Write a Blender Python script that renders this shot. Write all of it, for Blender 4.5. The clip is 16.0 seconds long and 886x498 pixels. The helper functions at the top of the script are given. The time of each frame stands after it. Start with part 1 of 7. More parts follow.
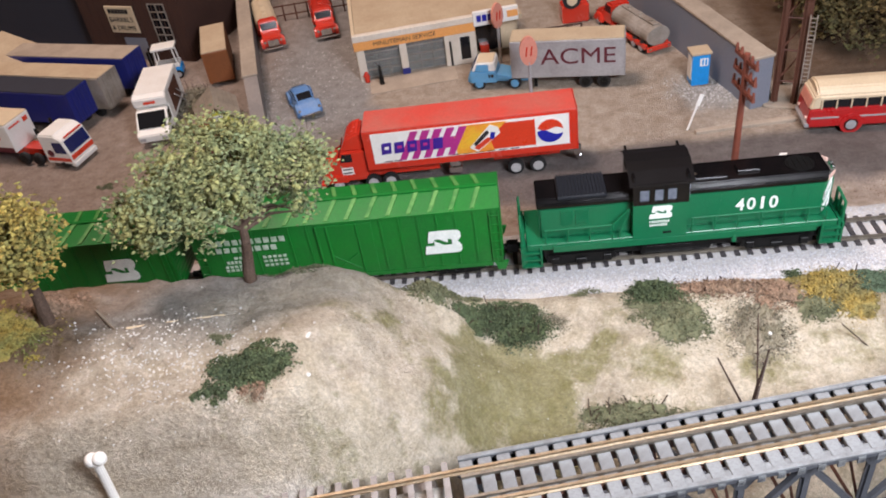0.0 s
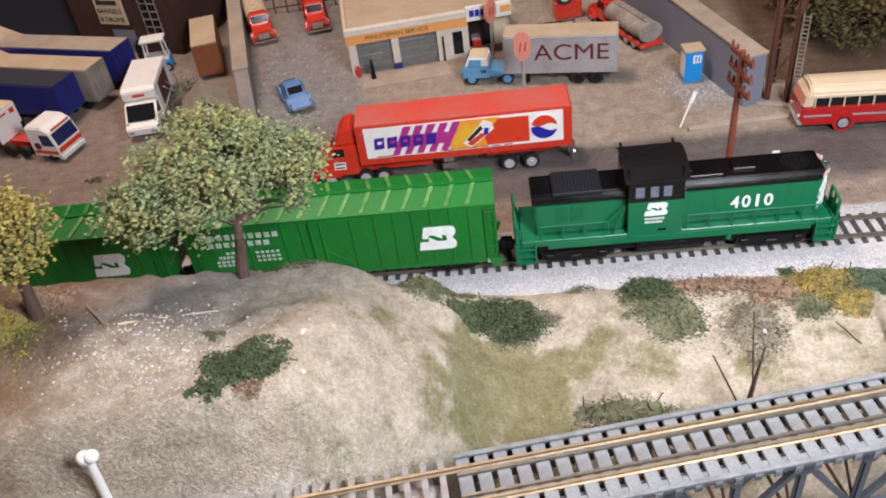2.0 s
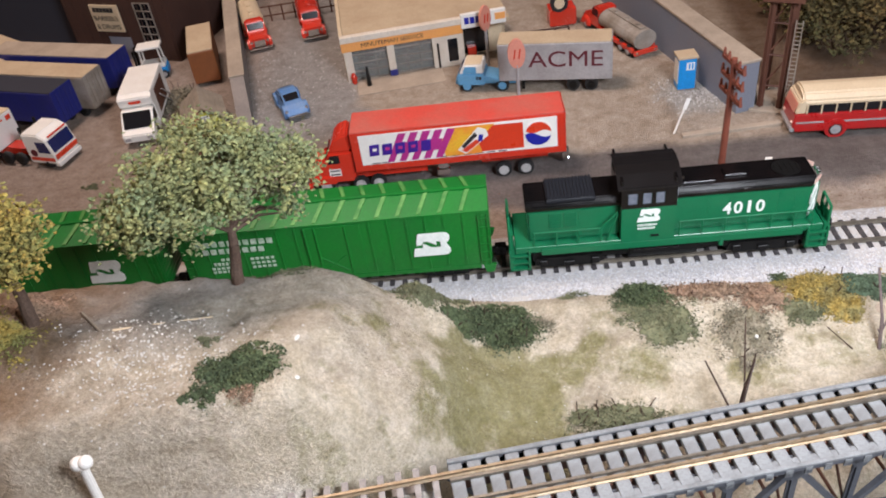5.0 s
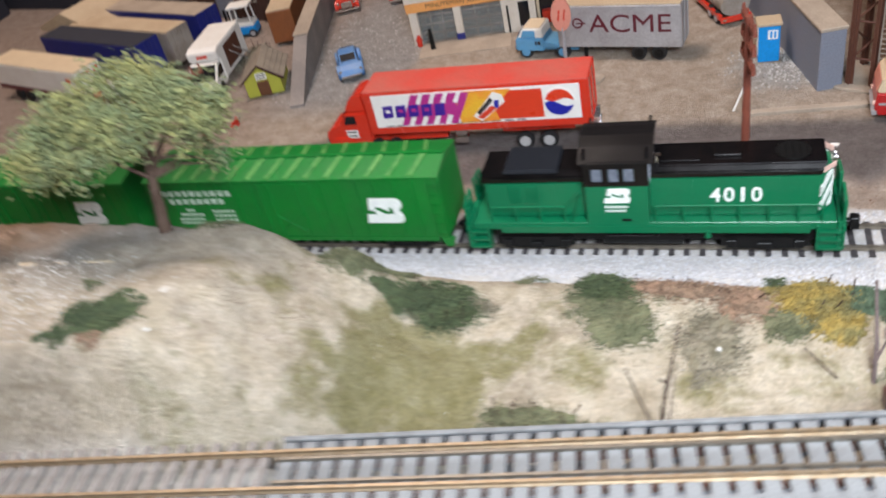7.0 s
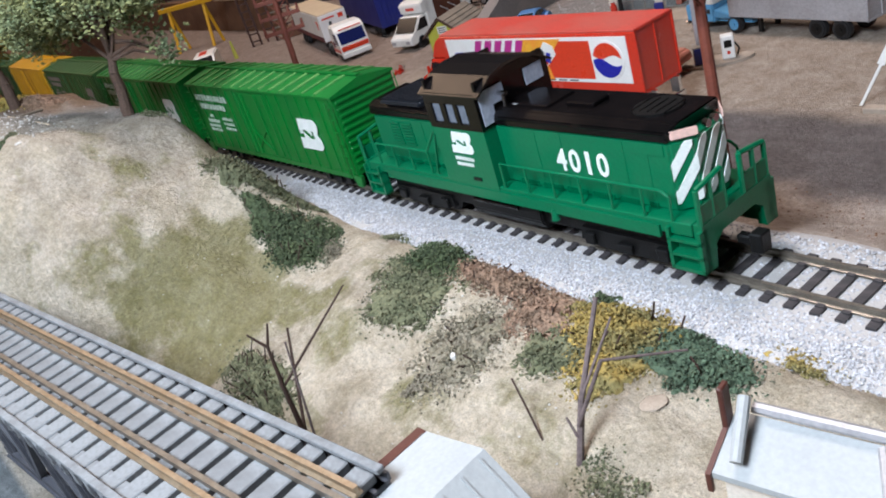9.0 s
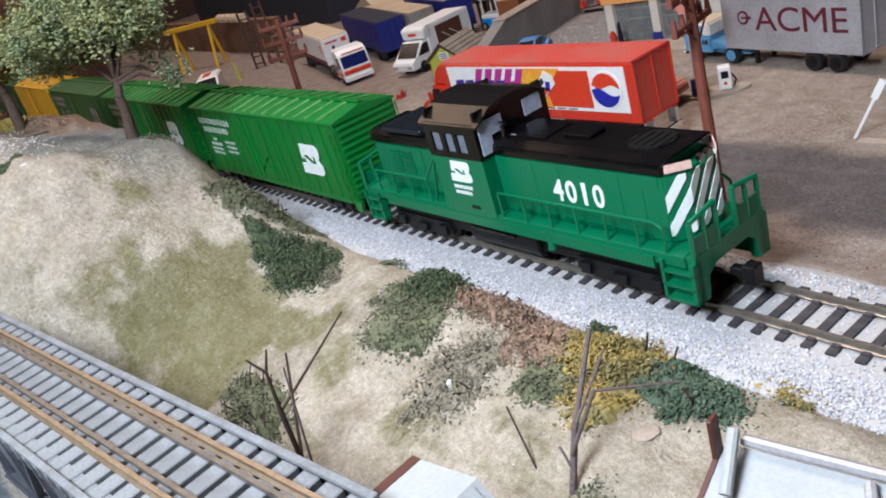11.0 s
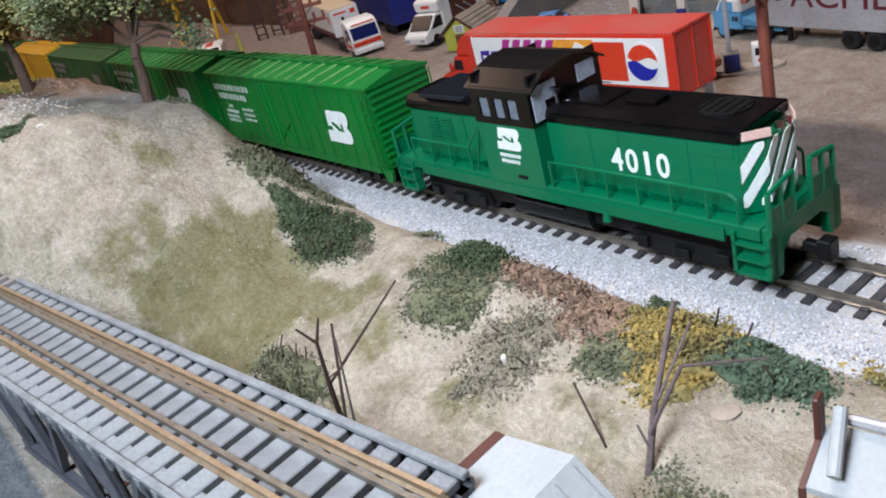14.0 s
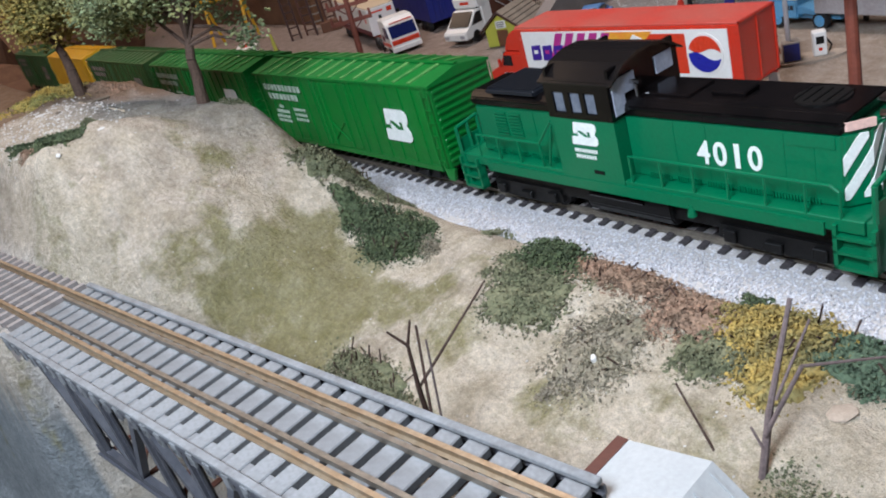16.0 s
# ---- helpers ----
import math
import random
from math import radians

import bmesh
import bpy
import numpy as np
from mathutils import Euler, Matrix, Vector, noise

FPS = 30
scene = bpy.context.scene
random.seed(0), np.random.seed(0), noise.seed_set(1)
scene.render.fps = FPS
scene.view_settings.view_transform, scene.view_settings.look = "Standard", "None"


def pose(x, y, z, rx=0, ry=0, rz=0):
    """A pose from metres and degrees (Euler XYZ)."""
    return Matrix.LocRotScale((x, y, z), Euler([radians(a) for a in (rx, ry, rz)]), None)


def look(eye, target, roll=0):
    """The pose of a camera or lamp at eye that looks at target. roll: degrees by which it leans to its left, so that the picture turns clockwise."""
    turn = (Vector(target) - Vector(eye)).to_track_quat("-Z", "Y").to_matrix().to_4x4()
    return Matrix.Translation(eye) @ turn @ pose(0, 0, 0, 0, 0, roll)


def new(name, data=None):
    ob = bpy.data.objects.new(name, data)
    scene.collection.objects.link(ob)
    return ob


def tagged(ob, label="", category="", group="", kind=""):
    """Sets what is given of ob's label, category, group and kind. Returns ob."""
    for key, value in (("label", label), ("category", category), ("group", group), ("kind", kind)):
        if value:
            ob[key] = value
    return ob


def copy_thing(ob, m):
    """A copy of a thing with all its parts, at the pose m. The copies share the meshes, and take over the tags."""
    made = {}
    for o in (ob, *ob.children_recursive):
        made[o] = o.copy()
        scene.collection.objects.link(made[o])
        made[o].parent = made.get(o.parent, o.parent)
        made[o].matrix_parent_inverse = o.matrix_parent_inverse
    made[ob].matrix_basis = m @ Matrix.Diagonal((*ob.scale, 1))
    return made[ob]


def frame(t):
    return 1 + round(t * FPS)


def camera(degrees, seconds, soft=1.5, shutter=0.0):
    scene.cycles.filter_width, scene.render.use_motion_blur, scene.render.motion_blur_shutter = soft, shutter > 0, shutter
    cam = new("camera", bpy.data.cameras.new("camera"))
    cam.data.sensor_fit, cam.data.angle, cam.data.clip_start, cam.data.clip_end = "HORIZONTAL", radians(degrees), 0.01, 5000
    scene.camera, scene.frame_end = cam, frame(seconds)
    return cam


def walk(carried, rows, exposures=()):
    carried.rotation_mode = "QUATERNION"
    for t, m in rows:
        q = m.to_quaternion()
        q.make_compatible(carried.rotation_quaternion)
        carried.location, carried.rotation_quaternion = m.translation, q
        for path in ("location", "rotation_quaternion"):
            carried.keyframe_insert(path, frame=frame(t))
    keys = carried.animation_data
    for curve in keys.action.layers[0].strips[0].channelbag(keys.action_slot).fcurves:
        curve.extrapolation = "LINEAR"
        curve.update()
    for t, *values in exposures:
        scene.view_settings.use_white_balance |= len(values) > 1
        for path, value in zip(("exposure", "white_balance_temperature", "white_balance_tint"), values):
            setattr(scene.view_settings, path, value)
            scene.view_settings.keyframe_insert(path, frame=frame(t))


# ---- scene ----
cam = camera(56.8, 16.0, soft=1.9, shutter=0.5)
PATH = [
    (0, (0.084, -0.025, 0.334), (-0.226, 1.518, -0.9), -9.2),
    (0.5, (0.085, -0.022, 0.333), (-0.221, 1.519, -0.905), -8.7),
    (1, (0.086, -0.02, 0.333), (-0.185, 1.525, -0.908), -8.1),
    (1.5, (0.086, -0.021, 0.333), (-0.183, 1.522, -0.912), -8.5),
    (2, (0.079, -0.023, 0.333), (-0.198, 1.516, -0.913), -8.2),
    (2.5, (0.079, -0.025, 0.335), (-0.203, 1.519, -0.904), -8.3),
    (3, (0.08, -0.026, 0.335), (-0.195, 1.519, -0.905), -8.3),
    (3.5, (0.08, -0.025, 0.334), (-0.191, 1.523, -0.902), -8.2),
    (4, (0.079, -0.025, 0.335), (-0.19, 1.524, -0.901), -8.0),
    (6.5, (0.117, -0.017, 0.325), (-0.192, 1.528, -0.907), -9.5),
    (7, (0.205, 0.028, 0.286), (-0.55, 1.444, -0.907), -14.1),
    (7.5, (0.238, 0.13, 0.221), (-0.619, 1.482, -0.977), -11.1),
    (7.7, (0.246, 0.161, 0.196), (-0.746, 1.431, -0.988), -12.0),
    (8, (0.267, 0.185, 0.184), (-1.005, 1.302, -0.88), -17.8),
    (8.5, (0.343, 0.203, 0.171), (-1.226, 1.083, -0.705), -18.0),
    (9, (0.38, 0.203, 0.156), (-1.235, 1.004, -0.711), -18.4),
    (11.5, (0.383, 0.203, 0.16), (-1.245, 1.028, -0.658), -17.4),
    (12, (0.38, 0.2, 0.16), (-1.251, 1.011, -0.665), -17.8),
    (12.5, (0.378, 0.198, 0.162), (-1.249, 1.018, -0.663), -17.8),
    (13, (0.374, 0.194, 0.161), (-1.251, 1.017, -0.665), -17.5),
    (13.5, (0.37, 0.189, 0.158), (-1.244, 1.007, -0.696), -16.8),
    (14, (0.362, 0.189, 0.156), (-1.233, 1.025, -0.713), -16.0),
    (14.5, (0.359, 0.183, 0.157), (-1.247, 1.003, -0.709), -16.6),
    (15, (0.357, 0.181, 0.162), (-1.261, 0.989, -0.693), -17.4),
    (15.5, (0.35, 0.176, 0.159), (-1.268, 0.977, -0.701), -17.2),
    (16, (0.347, 0.176, 0.159), (-1.274, 0.97, -0.702), -17.5),
]
EXPOSED = [(0, 0.1, 6150, 16), (6.5, 0.05, 6150, 13), (8, 0.3, 5600, 5), (9, 0.05, 5650, 10), (11.5, 0.05, 5650, 11), (16, -0.12, 5650, 11)]
walk(cam, [(t, look(eye, target, roll)) for t, eye, target, roll in PATH], EXPOSED)

# ---- room light and an added lamp ----
world = bpy.data.worlds.new("room_air")
scene.world = world
world.use_nodes = True
world.node_tree.nodes["Background"].inputs[0].default_value = (1.0, 0.96, 0.95, 1)
world.node_tree.nodes["Background"].inputs[1].default_value = 0.08


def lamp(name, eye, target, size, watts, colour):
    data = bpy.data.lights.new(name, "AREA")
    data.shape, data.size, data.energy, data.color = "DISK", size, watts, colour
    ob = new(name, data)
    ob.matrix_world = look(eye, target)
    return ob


# Added fixed lamp without a fixture; stands in for light carried beside the camera.
lamp("torch_stand_in", (0.30, 0.0, 0.42), (0.12, 0.36, 0.02), 0.20, 5.2, (0.95, 0.98, 1.0))
lamp("ceiling_lamp", (-0.35, 0.55, 1.45), (-0.1, 0.5, 0.0), 0.5, 17.5, (1.0, 0.79, 0.645))

# ---- builders ----
def sm(t):
    t = min(1.0, max(0.0, t))
    return t * t * (3 - 2 * t)


def root(name, m, label, category, group="", kind=""):
    ob = new(name)
    ob.empty_display_size = 0.01
    ob.matrix_world = m
    return tagged(ob, label, category, group, kind)


def finish(bm, mat, smooth=False):
    me = bpy.data.meshes.new("mesh")
    bmesh.ops.recalc_face_normals(bm, faces=bm.faces)
    bm.to_mesh(me)
    bm.free()
    me.materials.append(mat)
    if smooth:
        for p in me.polygons:
            p.use_smooth = True
    return me


def part(name, bm, mat, parent, label="", smooth=False):
    ob = new(name, finish(bm, mat, smooth))
    ob.parent = parent
    if label:
        tagged(ob, label)
    return ob


def thing(name, bm, mat, label, category, m=None, group="", kind="", smooth=False):
    ob = new(name, finish(bm, mat, smooth))
    if m is not None:
        ob.matrix_world = m
    return tagged(ob, label, category, group, kind)


def B(*boxes, bevel=0.0):
    """A mesh of boxes (x0, x1, y0, y1, z0, z1), with softened edges."""
    bm = bmesh.new()
    for x0, x1, y0, y1, z0, z1 in boxes:
        v = [bm.verts.new((x, y, z)) for z in (z0, z1) for x, y in ((x0, y0), (x1, y0), (x1, y1), (x0, y1))]
        for q in ((3, 2, 1, 0), (4, 5, 6, 7), (0, 1, 5, 4), (1, 2, 6, 5), (2, 3, 7, 6), (3, 0, 4, 7)):
            bm.faces.new([v[i] for i in q])
    if bevel:
        bmesh.ops.bevel(bm, geom=list(bm.edges), offset=bevel, segments=1, affect="EDGES")
    return bm


def tube(bm, p0, p1, r, seg=8, r1=None):
    """A round bar from p0 to p1."""
    p0, p1 = Vector(p0), Vector(p1)
    q = (p1 - p0).to_track_quat("Z", "Y")
    rings = []
    for p, rr in ((p0, r), (p1, r if r1 is None else r1)):
        rings.append([bm.verts.new(p + q @ Vector((rr * math.cos(2 * math.pi * i / seg), rr * math.sin(2 * math.pi * i / seg), 0))) for i in range(seg)])
    for i in range(seg):
        j = (i + 1) % seg
        bm.faces.new((rings[0][i], rings[0][j], rings[1][j], rings[1][i]))
    bm.faces.new(rings[0][::-1])
    bm.faces.new(rings[1])
    return bm


def T(*bars, seg=8):
    bm = bmesh.new()
    for p0, p1, r in bars:
        tube(bm, p0, p1, r, seg)
    return bm


def prism(profile, a, b, axis="y", bevel=0.0, bm=None):
    """A profile pulled from a to b; axis y: the profile is (x, z); axis x: (y, z); axis z: (x, y)."""
    bm = bm or bmesh.new()
    put = {"y": lambda p, c: (p[0], c, p[1]), "x": lambda p, c: (c, p[0], p[1]), "z": lambda p, c: (p[0], p[1], c)}[axis]
    lo, hi = ([bm.verts.new(put(p, c)) for p in profile] for c in (a, b))
    n = len(profile)
    bm.faces.new(lo[::-1])
    bm.faces.new(hi)
    for i in range(n):
        bm.faces.new((lo[i], lo[(i + 1) % n], hi[(i + 1) % n], hi[i]))
    if bevel:
        bmesh.ops.bevel(bm, geom=list(bm.edges), offset=bevel, segments=2, affect="EDGES")
    return bm


def letters(name, body, width, height, mat, parent, m, label="", bold=0.0):
    """Raised lettering, centred, fitted to a width and a height."""
    cu = bpy.data.curves.new("lettering", "FONT")
    cu.body, cu.align_x, cu.align_y, cu.extrude = body, "CENTER", "CENTER", 0.004
    cu.offset = bold
    tmp = bpy.data.objects.new("lettering", cu)
    me = bpy.data.meshes.new_from_object(tmp)
    bpy.data.objects.remove(tmp)
    co = np.array([v.co[:] for v in me.vertices])
    lo, hi = co.min(0), co.max(0)
    for v in me.vertices:
        v.co = ((v.co.x - (lo[0] + hi[0]) / 2) * width / (hi[0] - lo[0]), (v.co.y - (lo[1] + hi[1]) / 2) * height / (hi[1] - lo[1]), v.co.z * 0.03)
    me.materials.append(mat)
    ob = new(name, me)
    ob.parent = parent
    ob.matrix_local = m
    if label:
        tagged(ob, label)
    return ob


def wheel(parent, x, y, r, w, tyre, rim, side=-1):
    """A road wheel with a tyre and a dished rim."""
    bm = tube(bmesh.new(), (x, y - w / 2, r), (x, y + w / 2, r), r, 20)
    bmesh.ops.bevel(bm, geom=[e for e in bm.edges if len(e.link_faces) == 2 and abs(e.verts[0].co.y - e.verts[1].co.y) < 1e-6], offset=r * 0.14, segments=2, affect="EDGES")
    t = part("tyre", bm, tyre, parent)
    f = y + side * w / 2
    bm = tube(bmesh.new(), (x, f - side * 0.0004, r), (x, f + side * 0.0003, r), r * 0.62, 16)
    tube(bm, (x, f, r), (x, f + side * 0.0009, r), r * 0.22, 10)
    part("rim", bm, rim, t)
    return t


def clump(vs, fs, c, r, flat=1.0, rough=0.35):
    """One ragged lump of foam or leaf, added to vertex and face lists."""
    o = len(vs)
    a = random.random() * 6.28
    base = [(1, 0, 0), (-1, 0, 0), (0, 1, 0), (0, -1, 0), (0, 0, 1), (0, 0, -1)]
    ca, sa = math.cos(a), math.sin(a)
    b = random.uniform(-0.7, 0.7)
    cb, sb = math.cos(b), math.sin(b)
    for x, y, z in base:
        k = r * (1 + random.uniform(-rough, rough))
        x, y, z = x * k, y * k, z * k * flat
        x, z = x * cb - z * sb, x * sb + z * cb
        x, y = x * ca - y * sa, x * sa + y * ca
        vs.append((c[0] + x, c[1] + y, c[2] + z))
    for q in ((0, 2, 4), (2, 1, 4), (1, 3, 4), (3, 0, 4), (2, 0, 5), (1, 2, 5), (3, 1, 5), (0, 3, 5)):
        fs.append(tuple(o + i for i in q))


def leaf(vs, fs, c, r):
    """One small folded leaf, added to vertex and face lists."""
    o = len(vs)
    n = Vector((random.gauss(0, 1), random.gauss(0, 1), random.gauss(0.4, 1))).normalized()
    t = n.orthogonal().normalized()
    t = (Matrix.Rotation(random.random() * 6.28, 3, n) @ t)
    s = n.cross(t)
    c = Vector(c)
    for p in (c - t * r, c + s * r * 0.6 + n * r * 0.25, c + t * r, c - s * r * 0.6 + n * r * 0.25):
        vs.append(p[:])
    fs.append((o, o + 1, o + 2))
    fs.append((o, o + 2, o + 3))


def raw(name, vs, fs, mat, parent=None, smooth=False):
    me = bpy.data.meshes.new("mesh")
    me.from_pydata(vs, [], fs)
    me.materials.append(mat)
    me.update()
    if smooth:
        for p in me.polygons:
            p.use_smooth = True
    ob = new(name, me)
    ob.parent = parent
    return ob


# ---- materials ----
def material(name, colour, rough=0.5, metal=0.0, vary=0.12, grain=900.0, patch=60.0, bump=0.15, second=None, amount=0.5, coat=0.0, island=0.0, edge=0.5, spec=0.5):
    """Colour with fine grain and broad patches (a second colour where patches are strong), and a fine relief."""
    m = bpy.data.materials.new(name)
    m.use_nodes = True
    nt = m.node_tree
    N, L = nt.nodes, nt.links
    p = N["Principled BSDF"]
    p.inputs["Roughness"].default_value, p.inputs["Metallic"].default_value = rough, metal
    p.inputs["Coat Weight"].default_value = coat
    p.inputs["Specular IOR Level"].default_value = spec
    p.inputs["Coat Roughness"].default_value = 0.12
    tc = N.new("ShaderNodeTexCoord")
    fine, broad = N.new("ShaderNodeTexNoise"), N.new("ShaderNodeTexNoise")
    fine.inputs["Scale"].default_value, broad.inputs["Scale"].default_value = grain, patch
    fine.inputs["Detail"].default_value, broad.inputs["Detail"].default_value = 4.0, 5.0
    broad.inputs["Roughness"].default_value = 0.65
    for n in (fine, broad):
        L.new(tc.outputs["Object"], n.inputs["Vector"])
    ramp = N.new("ShaderNodeMapRange")
    ramp.inputs["From Min"].default_value, ramp.inputs["From Max"].default_value = edge - 0.12, edge + 0.12
    L.new(broad.outputs["Fac"], ramp.inputs["Value"])
    mix = N.new("ShaderNodeMix")
    mix.data_type = "RGBA"
    second = second or tuple(c * (1 - vary) for c in colour)
    mix.inputs["A"].default_value, mix.inputs["B"].default_value = (*colour, 1), (*second, 1)
    k = N.new("ShaderNodeMath")
    k.operation = "MULTIPLY"
    k.inputs[1].default_value = amount
    L.new(ramp.outputs["Result"], k.inputs[0])
    L.new(k.outputs[0], mix.inputs["Factor"])
    hsv = N.new("ShaderNodeHueSaturation")
    L.new(mix.outputs["Result"], hsv.inputs["Color"])
    val = N.new("ShaderNodeMapRange")
    val.inputs["From Min"].default_value, val.inputs["From Max"].default_value = 0.3, 0.7
    val.inputs["To Min"].default_value, val.inputs["To Max"].default_value = 1 - vary, 1 + vary
    L.new(fine.outputs["Fac"], val.inputs["Value"])
    last = val.outputs["Result"]
    if island:
        geo = N.new("ShaderNodeNewGeometry")
        ri = N.new("ShaderNodeMapRange")
        ri.inputs["To Min"].default_value, ri.inputs["To Max"].default_value = 1 - island, 1 + island
        L.new(geo.outputs["Random Per Island"], ri.inputs["Value"])
        mul = N.new("ShaderNodeMath")
        mul.operation = "MULTIPLY"
        L.new(last, mul.inputs[0])
        L.new(ri.outputs["Result"], mul.inputs[1])
        last = mul.outputs[0]
    L.new(last, hsv.inputs["Value"])
    L.new(hsv.outputs["Color"], p.inputs["Base Color"])
    ro = N.new("ShaderNodeMapRange")
    ro.inputs["To Min"].default_value, ro.inputs["To Max"].default_value = max(0.03, rough - 0.12), min(1.0, rough + 0.12)
    L.new(broad.outputs["Fac"], ro.inputs["Value"])
    L.new(ro.outputs["Result"], p.inputs["Roughness"])
    if bump:
        b = N.new("ShaderNodeBump")
        b.inputs["Strength"].default_value, b.inputs["Distance"].default_value = bump, 0.0006
        L.new(fine.outputs["Fac"], b.inputs["Height"])
        L.new(b.outputs["Normal"], p.inputs["Normal"])
    return m


def glass(name, tint):
    m = bpy.data.materials.new(name)
    m.use_nodes = True
    p = m.node_tree.nodes["Principled BSDF"]
    p.inputs["Base Color"].default_value = (*tint, 1)
    p.inputs["Roughness"].default_value, p.inputs["Transmission Weight"].default_value = 0.08, 0.85
    return m


GREEN_CAR = material("green_boxcar_paint", (0.009, 0.165, 0.022), 0.34, vary=0.12, patch=40, second=(0.016, 0.12, 0.026), amount=0.5)
# Roof ribs: lighter green than the car body, broken by darker patches.
GREEN_RIB = material("light_green_rib_paint", (0.11, 0.29, 0.07), 0.5, second=(0.03, 0.17, 0.03), amount=0.9, patch=120)
GREEN_DULL = material("dull_dark_green_paint", (0.03, 0.10, 0.02), 0.55, second=(0.05, 0.08, 0.02), patch=50)
GREEN_LOCO = material("green_engine_paint", (0.005, 0.138, 0.055), 0.34, vary=0.08, patch=45, second=(0.010, 0.112, 0.048), amount=0.4)
BLACK = material("black_engine_paint", (0.003, 0.0028, 0.003), 0.2, vary=0.2, second=(0.007, 0.005, 0.005), amount=0.6, bump=0.06, spec=0.35)
BLACK_MATT = material("black_plastic", (0.006, 0.006, 0.006), 0.42, vary=0.3, spec=0.25)
GRILLE = material("dark_slate_grille", (0.014, 0.016, 0.021), 0.4, spec=0.25)
WHITE_INK = material("white_lettering", (0.80, 0.82, 0.78), 0.5, vary=0.08, second=(0.55, 0.62, 0.55), amount=0.35, patch=300)
# Small lettering: greyer than the badge white, with greenish patches.
INK_GREY = material("grey_white_lettering", (0.50, 0.58, 0.48), 0.6, vary=0.15, second=(0.22, 0.36, 0.22), amount=0.7, patch=350)
PANE_GREY = material("frosted_pane", (0.42, 0.45, 0.52), 0.35, second=(0.30, 0.33, 0.42), patch=400, amount=0.8)
PANE_SIDE = material("grey_cab_pane", (0.15, 0.17, 0.21), 0.22, second=(0.10, 0.115, 0.15), patch=300, amount=0.8)
RED = material("red_truck_paint", (0.56, 0.030, 0.012), 0.25, vary=0.05, coat=0.4, second=(0.48, 0.05, 0.03), amount=0.5)
RED_DUSTY = material("dusty_red_roof", (0.55, 0.065, 0.045), 0.5, second=(0.45, 0.12, 0.09), amount=0.8, patch=25)
RED_BUS = material("red_bus_paint", (0.42, 0.012, 0.012), 0.3, coat=0.3, second=(0.36, 0.03, 0.03))
WHITE = material("white_paint", (0.78, 0.76, 0.72), 0.4, vary=0.05, second=(0.68, 0.64, 0.58), amount=0.5)
CREAM = material("cream_paint", (0.62, 0.50, 0.34), 0.5, vary=0.08, second=(0.54, 0.42, 0.28))
TAN_ROOF = material("dusty_tan_roof", (0.46, 0.36, 0.24), 0.8, vary=0.12, second=(0.38, 0.28, 0.18), amount=0.7, patch=30)
SILVER = material("dull_silver", (0.42, 0.41, 0.42), 0.45, metal=0.3, second=(0.33, 0.31, 0.31), amount=0.7)
SILVER_DIRTY = material("dirty_silver", (0.36, 0.32, 0.28), 0.55, metal=0.2, second=(0.20, 0.16, 0.12), amount=0.8, patch=50)
RIM = material("bright_plated_rim", (0.62, 0.62, 0.62), 0.35, metal=0.5, vary=0.08)
CHROME = material("chrome", (0.75, 0.75, 0.75), 0.12, metal=1.0, vary=0.03, bump=0)
TYRE = material("tyre_rubber", (0.012, 0.012, 0.013), 0.6, vary=0.3)
BLUE = material("dark_blue_paint", (0.012, 0.018, 0.17), 0.5, second=(0.02, 0.025, 0.13), amount=0.6)
BLUE_LIGHT = material("pale_blue_paint", (0.10, 0.30, 0.52), 0.45, second=(0.14, 0.30, 0.44), amount=0.5)
BLUE_CAR = material("faded_blue_car_paint", (0.08, 0.19, 0.42), 0.45, second=(0.14, 0.24, 0.40), amount=0.7, patch=120)
BLUE_BOOTH = material("bright_blue_plastic", (0.01, 0.24, 0.62), 0.35)
BLUE_GLASS = material("dark_blue_window", (0.012, 0.018, 0.09), 0.15, bump=0)
DARK_GLASS = material("smoked_window", (0.012, 0.012, 0.014), 0.12, bump=0)
MAROON = material("maroon_ink", (0.10, 0.008, 0.018), 0.5)
PURPLE = material("violet_blue_ink", (0.045, 0.015, 0.25), 0.35, bump=0)
MAGENTA = material("magenta_ink", (0.42, 0.03, 0.22), 0.35, bump=0)
YELLOW_INK = material("yellow_orange_ink", (0.75, 0.42, 0.03), 0.35, second=(0.75, 0.22, 0.03), amount=0.9, patch=70, bump=0)
RED_INK = material("red_ink", (0.62, 0.045, 0.015), 0.3, bump=0)
BLUE_INK = material("royal_blue_ink", (0.015, 0.02, 0.30), 0.3, bump=0)
BLACK_INK = material("black_ink", (0.02, 0.018, 0.02), 0.5, bump=0)
ORANGE = material("orange_fascia", (0.80, 0.36, 0.10), 0.45, second=(0.72, 0.33, 0.12))
WALL_WHITE = material("painted_station_wall", (0.66, 0.60, 0.52), 0.6, second=(0.56, 0.47, 0.37), amount=0.6, patch=40)
BLUE_GREY = material("blue_grey_painted_wall", (0.17, 0.19, 0.24), 0.7, second=(0.20, 0.20, 0.23), amount=0.7, patch=25)
CONCRETE = material("tan_concrete", (0.38, 0.31, 0.24), 0.85, second=(0.28, 0.23, 0.18), amount=0.8, patch=40, bump=0.4)
CONCRETE_GREY = material("grey_brown_concrete", (0.24, 0.21, 0.19), 0.85, second=(0.17, 0.15, 0.14), amount=0.8, patch=40, bump=0.4)
BROWN_WALL = material("dark_brown_boarding", (0.050, 0.022, 0.016), 0.7, second=(0.07, 0.03, 0.02))
NAVY = material("dark_navy_wall", (0.018, 0.020, 0.032), 0.8, second=(0.025, 0.024, 0.034))
